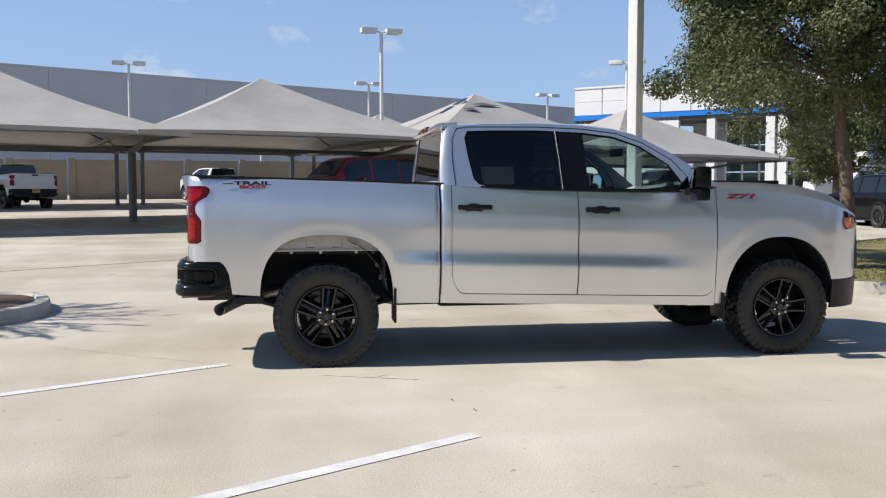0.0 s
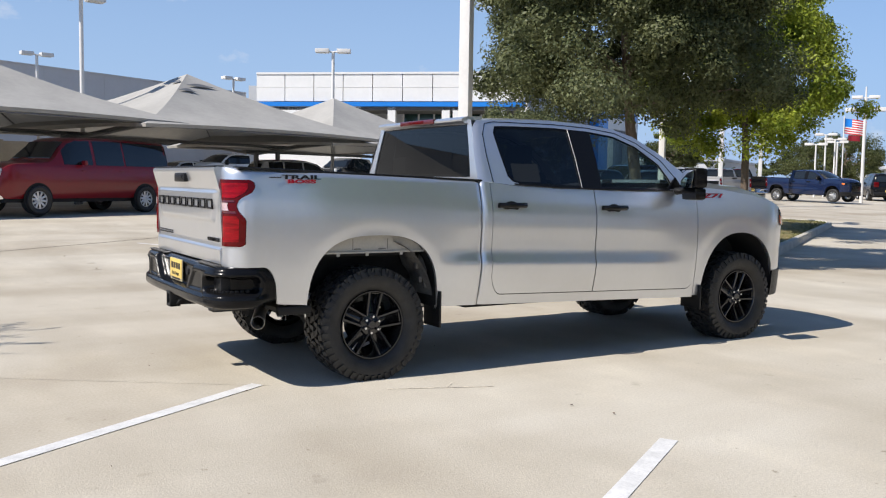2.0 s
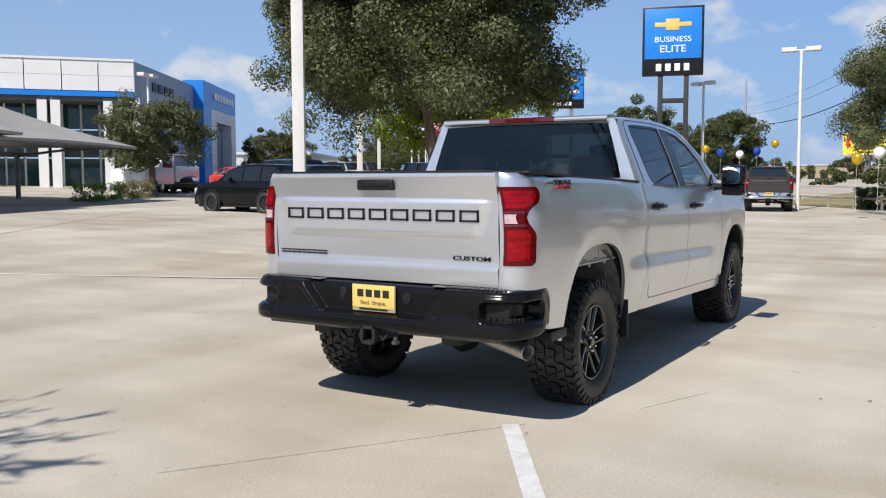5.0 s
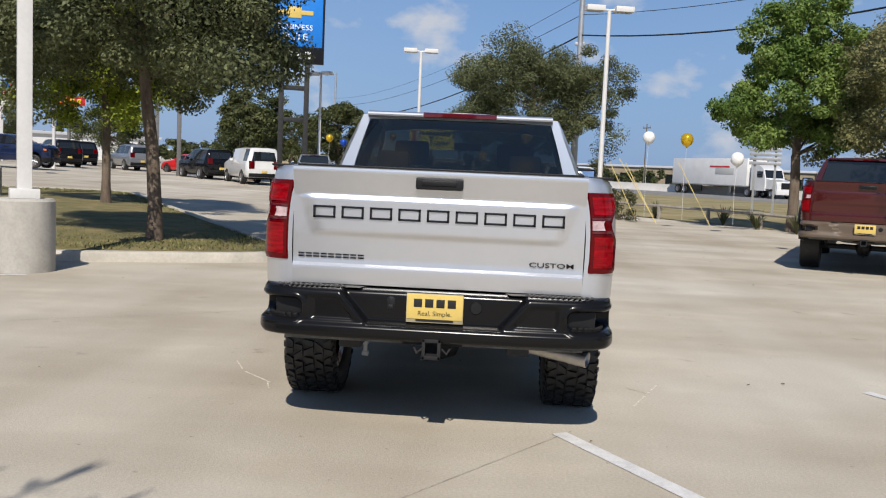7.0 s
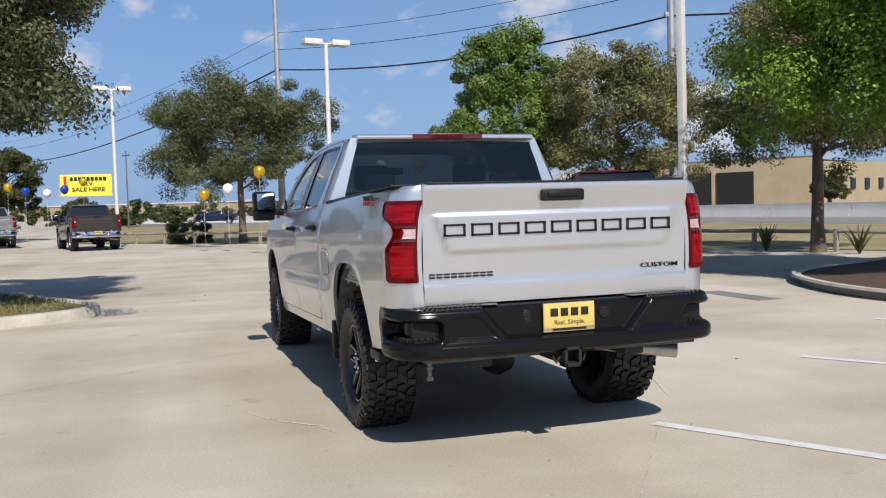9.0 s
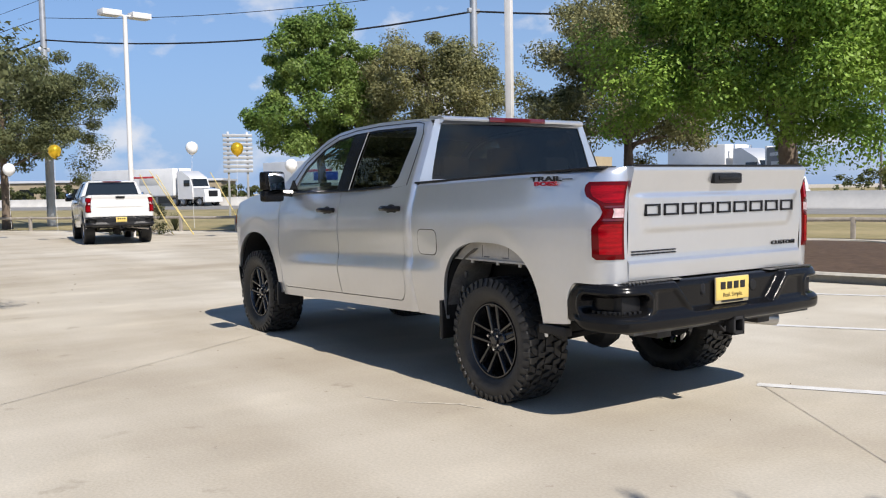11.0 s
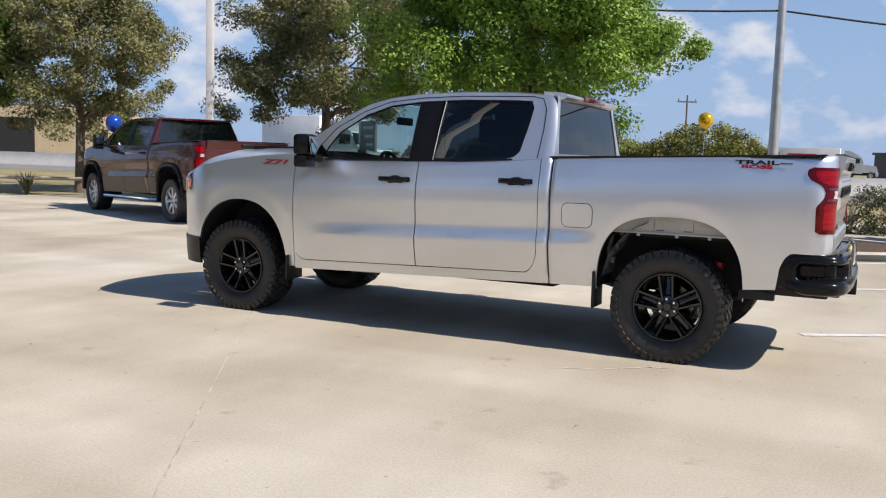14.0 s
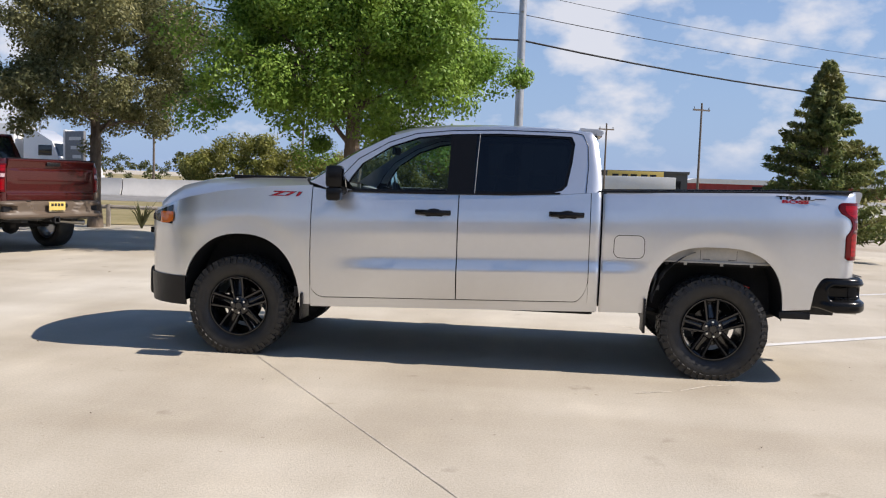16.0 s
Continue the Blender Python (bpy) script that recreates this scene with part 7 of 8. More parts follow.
# pylon sign on two posts
sg = thing("pylon_sign", "blue pylon sign with gold emblem on two dark posts", "sign", "", "", (42.55, 11.1, ground_z(0, 11)), 90 + 16)
part("cabinet", box(-1.58, 1.58, -0.22, 0.22, 6.75, 10.35, 0.03), M_BADGE_BLACK, sg)
for s in (1, -1):
    part("blue_face", box(-1.46, 1.46, *sorted((s * 0.21, s * 0.235)), 7.62, 10.24, 0.01), M_BLUEPANEL, sg)
    part("emblem", join(box(-0.95, 0.95, *sorted((s * 0.23, s * 0.26)), 9.28, 9.52, 0.02), box(-0.32, 0.38, *sorted((s * 0.23, s * 0.262)), 9.10, 9.70, 0.02)), M_YELLOWPLATE, sg, "gold emblem")
    for k in range(4):
        part("sign_bar", box(-0.86 + 0.48 * k, -0.58 + 0.48 * k, *sorted((s * 0.215, s * 0.24)), 6.98, 7.36, 0.01), M_WHITEINK, sg)
    face = Matrix.Rotation(radians(180), 4, "Z") if s > 0 else Matrix.Identity(4)
    for word, z_, size in (("BUSINESS", 8.62, 0.40), ("ELITE", 8.12, 0.52)):
        lettering("sign_text", word, size, M_WHITEINK, sg, Matrix.Translation((0, s * 0.238, z_)) @ face @ Matrix.Rotation(radians(90), 4, "X") @ Matrix.Diagonal((1.15, 1, 1, 1)), 0.01)
for x_ in (-0.72, 0.62):
    part("post", box(x_ - 0.13, x_ + 0.13, -0.14, 0.14, 0, 6.8, 0.01), M_FRAME, sg)
for z_ in (5.3, 3.6):
    part("cross_bar", box(-0.7, 0.6, -0.1, 0.1, z_, z_ + 0.25, 0.01), M_FRAME, sg)
# a second, farther pylon with plain bars
sb = thing("pylon_sign", "far blue pylon sign with gold emblem on dark posts", "sign", "", "", (51.9, 21.5, 0.0), 90 + 25)
part("cabinet", box(-1.55, 1.55, -0.2, 0.2, 6.15, 8.80, 0.03), M_BADGE_BLACK, sb)
for s in (1, -1):
    part("blue_face", box(-1.5, 1.5, *sorted((s * 0.19, s * 0.215)), 6.75, 8.70, 0.01), M_BLUEPANEL, sb)
    part("emblem", join(box(-1.1, 1.1, *sorted((s * 0.21, s * 0.24)), 7.95, 8.17, 0.02), box(-0.38, 0.38, *sorted((s * 0.21, s * 0.245)), 7.78, 8.36, 0.02)), M_YELLOWPLATE, sb, "gold emblem")
    part("sign_bar", box(-1.2, 1.2, *sorted((s * 0.21, s * 0.23)), 7.15, 7.40, 0.01), M_WHITEINK, sb)
    part("sign_bar", box(-0.7, 0.7, *sorted((s * 0.19, s * 0.22)), 6.35, 6.58, 0.01), M_WHITEINK, sb)
for x_ in (-0.7, 0.7):
    part("post", box(x_ - 0.13, x_ + 0.13, -0.14, 0.14, 0, 6.2, 0.01), M_POSTSTEEL, sb)
part("cross_bar", box(-0.7, 0.7, -0.1, 0.1, 4.9, 5.1, 0.01), M_POSTSTEEL, sb)
rsn = thing("star_sign", "red and yellow burst sign with dark panels on a pole", "sign", "", "", (83.2, 43.6, 0.85), 122)
part("pole", tube([(0, 0, 0), (0, 0, 5.6)], 0.16, 8), M_POSTSTEEL, rsn)
M_SIGNYELLOW = material("yellow_sign_face", (0.80, 0.55, 0.03), rough=0.5, vary=0.05)
for k in range(16):
    a = 2 * math.pi * k / 16
    ray_ = moved(prism([(0.0, -0.16), (1.35 if k % 2 else 1.05, -0.05), (1.35 if k % 2 else 1.05, 0.05), (0.0, 0.16)], -0.06, 0.06), Matrix.Translation((0, 0, 6.0)) @ Matrix.Rotation(a, 4, "Y"))
    part("ray", ray_, M_SIGNYELLOW, rsn)
for s in (1, -1):
    part("red_face", box(-1.5, 1.5, *sorted((s * 0.065, s * 0.12)), 5.55, 6.4, 0.02), M_REDCAR, rsn)
    for k in range(4):
        part("sign_bar", box(-1.1 + 0.62 * k, -0.72 + 0.62 * k, *sorted((s * 0.12, s * 0.14)), 5.75, 6.2, 0.01), M_SIGNYELLOW, rsn)
part("panel", join(box(-0.6, 2.2, -0.12, 0.12, 4.05, 4.75, 0.02), box(-1.0, 1.2, -0.12, 0.12, 3.2, 3.8, 0.02)), M_BADGE_BLACK, rsn)
# yellow banner board
yb = thing("banner_sign", "yellow banner board with dark lettering by the road", "sign", "", "", (194.0, 15.4, -2.3), 90)
yb.scale = (2.67, 2.67, 2.67)
part("board", box(-1.9, 1.9, -0.06, 0.06, 3.1, 4.75, 0.01), material("yellow_board", (0.85, 0.68, 0.05), rough=0.5, vary=0.04), yb)
for k in range(9):
    part("sign_bar", box(0.90 - 0.30 * k, 1.14 - 0.30 * k, 0.06, 0.08, 4.26, 4.56, 0.005), M_INK, yb)
for word, z_, wide in (("RV", 4.02, 1.25), ("SALE HERE", 3.58, 1.16)):
    lettering("sign_text", word, 0.44, M_INK, yb, Matrix.Translation((-0.2, 0.07, z_)) @ Matrix.Rotation(radians(180), 4, "Z") @ Matrix.Rotation(radians(90), 4, "X") @ Matrix.Diagonal((wide, 1, 1, 1)), 0.01, bold=0.012)
part("arrow", prism([(1.36, 4.62), (1.36, 3.95), (1.22, 3.95), (1.47, 3.55), (1.72, 3.95), (1.58, 3.95), (1.58, 4.62)], 0.06, 0.08), M_REDCAR, yb, "red arrow pointing down")
part("frame_strip", join(box(-1.95, 1.95, -0.08, 0.08, 3.0, 3.12, 0.01), box(1.82, 1.92, 0.05, 0.075, 3.1, 4.75)), M_GALV, yb)
part("post", tube([(0.1, 0, 0), (0.1, 0, 3.05)], 0.20, 10), M_POSTSTEEL, yb)
# slatted road sign seen from behind
rs = thing("road_sign", "grey slatted back of a road sign on posts", "road sign", "", "", (41.0, -13.7, 0), -18)
rs.scale = (1.37, 1.37, 1.37)
for k in range(9):
    part("slat", box(-0.03, 0.03, -0.56, 0.56, 1.78 + 0.17 * k, 1.90 + 0.17 * k, 0.006), M_GALV, rs)
for y_ in (-0.36, 0.36):
    part("post", box(0.03, 0.11, y_ - 0.04, y_ + 0.04, 0, 3.35, 0.005), M_GALV, rs)

# fence round the front of the lot
FENCE = [(45.0, 6.2), (41.0, 3.0), (34.0, -2.2), (26.0, -7.6), (21.4, -9.9), (16.5, -12.1), (10.0, -14.2), (4.5, -16.2), (-8, -20.5), (-20, -24.8)]
fence = thing("rail_fence", "low weathered rail fence along the edge of the lot", "fence", "", "structure")
POST = mesh_of("post", *box(-0.05, 0.05, -0.05, 0.05, -0.05, 0.56, 0.01), M_FENCERAIL)
for i in range(len(FENCE) - 1):
    p, q = Vector((*FENCE[i], 0)), Vector((*FENCE[i + 1], 0))
    L = (q - p).length
    ang = math.degrees(math.atan2((q - p).y, (q - p).x))
    m_ = max(1, round(L / 2.45))
    for k in range(m_):
        a, b = p + (q - p) * k / m_, p + (q - p) * (k + 1) / m_
        o = new("post", POST)
        o.parent = fence
        o.matrix_basis = pose(a.x, a.y, 0, 0, 0, ang)
        part("rail", tube([(a.x, a.y, 0.50), ((a.x + b.x) / 2, (a.y + b.y) / 2, 0.485), (b.x, b.y, 0.50)], 0.05, 8), M_FENCERAIL, fence)
# highway barrier
barrier = thing("highway_barrier", "long pale concrete barrier along the highway", "barrier", "", "structure")
bp = [Vector((x, y, 0)) for x, y in BARRIER]
for i in range(len(bp) - 1):
    d_ = (bp[i + 1] - bp[i])
    m_ = max(1, int(d_.length / 7))
    ang = math.degrees(math.atan2(d_.y, d_.x))
    for k in range(m_):
        c_ = bp[i] + d_ * (k + 0.5) / m_
        hl_ = d_.length / m_ / 2 - 0.02
        part("segment", moved(prism([(-0.35, 0), (-0.33, 0.1), (-0.14, 0.4), (-0.10, 0.92), (0.10, 0.92), (0.14, 0.4), (0.33, 0.1), (0.35, 0)], -hl_, hl_), Matrix.Translation((c_.x, c_.y, 0.03)) @ Matrix.Rotation(radians(ang - 90), 4, "Z")), M_BARRIER, barrier)


def tan_building():
    b = thing("tan_warehouse", "tan stucco workshop with dark bay doors across the highway", "building", "", "structure")
    A_, B_, C_ = (152.4, -83.3), (122.9, -106.5), (133.1, -133.9)
    D_ = (A_[0] + C_[0] - B_[0], A_[1] + C_[1] - B_[1])
    part("front_wall", wall_box(A_, B_, 0.4, 0.0, 8.2), M_TANBUILD, b)
    part("side_wall", wall_box(B_, C_, 0.4, 0.0, 7.6), M_TANBUILD, b)
    part("side_wall", wall_box(D_, A_, 0.4, 0.0, 7.6), M_TANBUILD, b)
    part("roof", ([(*A_, 7.9), (*B_, 7.9), (*C_, 7.5), (*D_, 7.5)], [(0, 1, 2, 3)]), M_DARKSOFFIT, b)
    part("parapet", wall_box(along(A_, B_, -0.01), along(A_, B_, 1.01), 0.7, 8.2, 8.5), M_FENCEWOOD, b)
    # towards the lot
    o = Vector((-0.53, 0.85)) * 0.35

    def bay(nm, t0, t1, z0, z1, mt):
        p, q = along(A_, B_, t0), along(A_, B_, t1)
        part(nm, wall_box((p[0] + o.x, p[1] + o.y), (q[0] + o.x, q[1] + o.y), 0.5, z0, z1), mt, b)
    for t in (0.03, 0.09):
        for z in (1.2, 4.6):
            bay("window", t, t + 0.035, z, z + 1.8, M_GLASS_FAR)
    for t0, t1 in ((0.235, 0.32), (0.345, 0.53), (0.56, 0.735)):
        bay("bay_door", t0, t1, 0.05, 6.2, M_MATTEBLACK)
    for t in (0.325, 0.535):
        bay("wall_pier", t, t + 0.016, 0.0, 6.8, M_TANBUILD)
    for k in range(5):
        p, q = along(B_, C_, 0.08 + 0.18 * k), along(B_, C_, 0.13 + 0.18 * k)
        part("window", wall_box((p[0] - 0.3, p[1] - 0.1), (q[0] - 0.3, q[1] - 0.1), 0.5, 2.6, 4.6), M_GLASS_FAR, b)


tan_building()
for x_, y_, a_, L_, W_, h_, mt_, lb_ in ((-10.5, -142.0, -8, 22, 9, 3.5, M_DARKSOFFIT, "low dark shop building far behind the road"), (150, -34, 60, 40, 15, 3.4, M_TANWALL, "low tan building far along the highway"), (310, 22, 80, 110, 18, 5.2, M_TANWALL, "long low tan building far along the highway"), (330, 100, 70, 70, 16, 4.6, M_WHITEWALL, "long pale building far off"),
                                          (112, 60, 40, 40, 15, 3.6, M_WHITEWALL, "low white building beyond the far rows"), (95, 85, 30, 30, 15, 4.5, M_GREYWALL, "low grey building beyond the far rows")):
    bl_ = thing("far_building", lb_, "building", "", "", (x_, y_, 0), a_)
    part("wall", box(-L_ / 2, L_ / 2, -W_ / 2, W_ / 2, 0, h_), mt_, bl_)
    part("roof", box(-L_ / 2 - 0.3, L_ / 2 + 0.3, -W_ / 2 - 0.3, W_ / 2 + 0.3, h_, h_ + 0.35, 0.02), M_DARKSOFFIT if mt_ is M_DARKSOFFIT else M_GREYWALL, bl_)
    for k in range(int(L_ / 4)):
        for s in (1, -1):
            part("window", box(-L_ / 2 + 1 + 4 * k, -L_ / 2 + 3.2 + 4 * k, *sorted((s * W_ / 2, s * (W_ / 2 + 0.05))), 0.8, 2.4), M_GLASS_FAR, bl_)
    part("door", box(-0.6, 0.6, W_ / 2, W_ / 2 + 0.07, 0, 2.2), M_POSTSTEEL, bl_)

# two-sided roadside sign on timber posts
yw = thing("shop_sign", "long yellow shop sign board on two posts", "sign", "", "", (-10.0, -108.0, 0.0))
part("board", box(-3.5, 3.5, -0.1, 0.1, 2.1, 3.3, 0.02), M_YELLOWPLATE, yw)
for x_ in (-2.6, -1.5, -0.2, 0.9, 2.1):
    part("lettering_bar", box(x_, x_ + 0.8, 0.1, 0.115, 2.6, 2.9, 0.004), M_SATINBLACK, yw)
for x_ in (-3.0, 3.0):
    part("post", box(x_ - 0.1, x_ + 0.1, -0.08, 0.08, -0.1, 2.15, 0.01), M_STEEL, yw)
vs = thing("roadside_sign", "grey and white roadside sign boards on timber posts", "sign", "", "", (30.0, -44.4, 0.0), -30)
part("grey_board", box(-1.05, 0.95, -0.08, 0.08, 1.45, 3.65, 0.02), M_POSTSTEEL, vs)
for k in range(3):
    part("sign_bar", box(-0.8, 0.5 - 0.2 * k, 0.08, 0.10, 3.1 - 0.55 * k, 3.3 - 0.55 * k), M_PLATE_GREY, vs)
wb_ = part("white_board", moved(box(0, 1.3, -0.08, 0.08, 1.8, 3.75, 0.02), Matrix.Translation((1.0, 0.1, 0)) @ Matrix.Rotation(radians(-55), 4, "Z")), M_WHITESTEEL, vs)
for k in range(2):
    part("sign_bar", moved(box(0.3 + 0.4 * k, 0.5 + 0.4 * k, 0.08, 0.10, 2.5, 3.4, 0.005), Matrix.Translation((1.0, 0.1, 0)) @ Matrix.Rotation(radians(-55), 4, "Z")), M_REDCAR, wb_)
for x_ in (-0.8, 0.0, 0.8):
    part("post", box(x_ - 0.08, x_ + 0.08, -0.2, -0.08, 0, 3.4, 0.01), M_FENCEWOOD, vs)
for z_ in (0.6, 1.1):
    part("cross_rail", box(-0.95, 0.95, -0.08, -0.03, z_, z_ + 0.15, 0.01), M_FENCEWOOD, vs)

# utility poles and cables
POLES = [(102.0, 20.0, 12.5), (38.2, -3.8, 12.0), (21.9, -15.2, 12.0), (2.4, -26.0, 12.0), (-24.0, -41.0, 12.0)]
for x_, y_, h_ in POLES:
    u_ = thing("utility_pole", "grey steel utility pole carrying cables", "utility pole", "utility poles", "", (x_, y_, 0))
    part("shaft", tube([(0, 0, -0.1), (0, 0, h_)], [0.19, 0.11], 14), M_GALV, u_)
    part("bracket", box(-0.06, 0.06, -0.25, 0.25, 7.7, 7.85, 0.01), M_GALV, u_)
DROPS = [0.0, 0.45, 0.0, -1.05, -1.9]
for z_, r_, sag in ((7.75, 0.035, 0.55), (8.7, 0.014, 0.4), (9.5, 0.010, 0.4)):
    for i_ in range(len(POLES) - 1):
        (xa, ya, _), (xb, yb, _) = POLES[i_], POLES[i_ + 1]
        pts = [(xa + (xb - xa) * t / 12, ya + (yb - ya) * t / 12, z_ + DROPS[i_] + (DROPS[i_ + 1] - DROPS[i_]) * t / 12 - sag * (3 if i_ == 0 else 1) * 4 * (t / 12) * (1 - t / 12)) for t in range(13)]
        tagged(part("overhead_cable", tube(pts, r_, 6), M_MATTEBLACK), "dark cable strung between utility poles", "cable", "overhead cables")
sq = thing("square_post", "tall white square post on a low block base", "post", "", "", (14.03, -10.5, 0), 25)
part("shaft", box(-0.085, 0.085, -0.085, 0.085, 0.3, 9.5, 0.01), M_WHITESTEEL, sq)
part("base_block", box(-0.22, 0.22, -0.22, 0.22, -0.05, 0.35, 0.03), M_POSTSTEEL, sq)
for x_, y_, h_ in ((20.0, -60.0, 7.5), (14.0, -68.0, 7.0), (-10.5, -64.0, 8.0), (-4.0, -75.0, 7.0), (32.0, -60.0, 8.0), (120, -20, 9), (105, 5, 9)):
    u_ = thing("timber_pole", "dark timber utility pole with a cross-arm", "utility pole", "timber poles", "", (x_, y_, 0), 30)
    part("shaft", tube([(0, 0, 0), (0, 0, h_)], [0.10, 0.07], 8), M_FENCEWOOD, u_)
    part("cross_arm", box(-0.8, 0.8, -0.05, 0.05, h_ - 0.6, h_ - 0.48), M_FENCEWOOD, u_)
    part("insulator", join(*[tube([(x2_, 0, h_ - 0.5), (x2_, 0, h_ - 0.3)], 0.04, 6) for x2_ in (-0.7, 0.0, 0.7)]), M_POSTSTEEL, u_)

# balloons tied to the fence
M_BAL_GOLD = material("gold_balloon", (0.75, 0.48, 0.03), rough=0.15, metal=0.6)
M_BAL_WHITE = material("white_balloon", (0.8, 0.8, 0.78), rough=0.2)
M_BAL_BLUE = material("blue_balloon", (0.02, 0.08, 0.45), rough=0.15, metal=0.4)
for x_, y_, z_, mt_, nm_ in ((23.3, -1.1, 2.64, M_BAL_GOLD, "gold"), (27.5, 0.4, 2.05, M_BAL_GOLD, "gold"), (26.4, -0.35, 2.2, M_BAL_WHITE, "white"), (22.3, -4.8, 2.73, M_BAL_WHITE, "white"), (20.9, -5.68, 2.65, M_BAL_GOLD, "gold"),
                             (19.7, -6.85, 2.12, M_BAL_WHITE, "white"), (15.0, -8.3, 1.95, M_BAL_BLUE, "blue"), (2.8, -15.4, 2.45, M_BAL_GOLD, "gold"), (39.0, 8.35, 2.82, M_BAL_GOLD, "gold"), (39.0, 7.63, 2.62, M_BAL_BLUE, "blue"), (39.0, 6.73, 2.52, M_BAL_WHITE, "white"), (39.4, 6.02, 2.68, M_BAL_BLUE, "blue"), (39.4, 5.2, 3.02, M_BAL_GOLD, "gold")):
    b_ = thing("balloon", "shiny round " + nm_ + " balloon tied to a string", "balloon", "balloons", "", (x_, y_, 0))
    part("skin", moved(revolve([(0.0, 0.24), (0.06, 0.232), (0.13, 0.20), (0.19, 0.14), (0.215, 0.05), (0.21, -0.04), (0.17, -0.13), (0.10, -0.20), (0.02, -0.245), (0.03, -0.27), (0.0, -0.27)], 24, "z"), Matrix.Translation((0, 0, z_)) @ Matrix.Diagonal((0.85, 0.85, 0.85, 1))), mt_, b_)
    part("string", tube([(0, 0, 0.3), (0.03, 0.02, z_ * 0.6), (0, 0, z_ - 0.22)], 0.005, 4), M_WHITESTEEL, b_)

# ---- trees and shrubs ----


def leaf_cloud(rng, centres, spreads, n, size, aspect=0.55, droop=0.0):
    """n leaves as bent two-triangle blades round clump centres."""
    k = rng.randint(0, len(centres), n)
    d = rng.normal(size=(n, 3))
    d /= np.linalg.norm(d, axis=1)[:, None]
    reach = rng.rand(n) ** 0.42 * np.where(rng.rand(n) < 0.02, 2.2, 1.75)
    pos = centres[k] + d * reach[:, None] * spreads[k][:, None] * np.array([1, 1, 0.75])
    # blades lie roughly along the skin of their clump
    nrm = d * 0.85 + np.array([0, 0, 0.45]) + rng.normal(size=(n, 3)) * 0.5
    nrm /= np.linalg.norm(nrm, axis=1)[:, None]
    a = rng.normal(size=(n, 3))
    a[:, 2] -= droop
    a -= (a * nrm).sum(1)[:, None] * nrm
    a /= np.linalg.norm(a, axis=1)[:, None]
    b = np.cross(nrm, a)
    s = size * rng.uniform(0.65, 1.35, n)[:, None]
    v = np.empty((n, 4, 3))
    v[:, 0], v[:, 2] = pos - a * s * 0.5, pos + a * s * 0.5
    v[:, 1], v[:, 3] = pos + b * s * aspect * 0.5, pos - b * s * aspect * 0.5
    return v.reshape(-1, 3), np.arange(4 * n).reshape(n, 4)


def leaf_mesh(name, v, f, mat):
    me = bpy.data.meshes.new(name)
    me.from_pydata(v.tolist(), [], f.tolist())
    me.materials.append(mat)
    return me


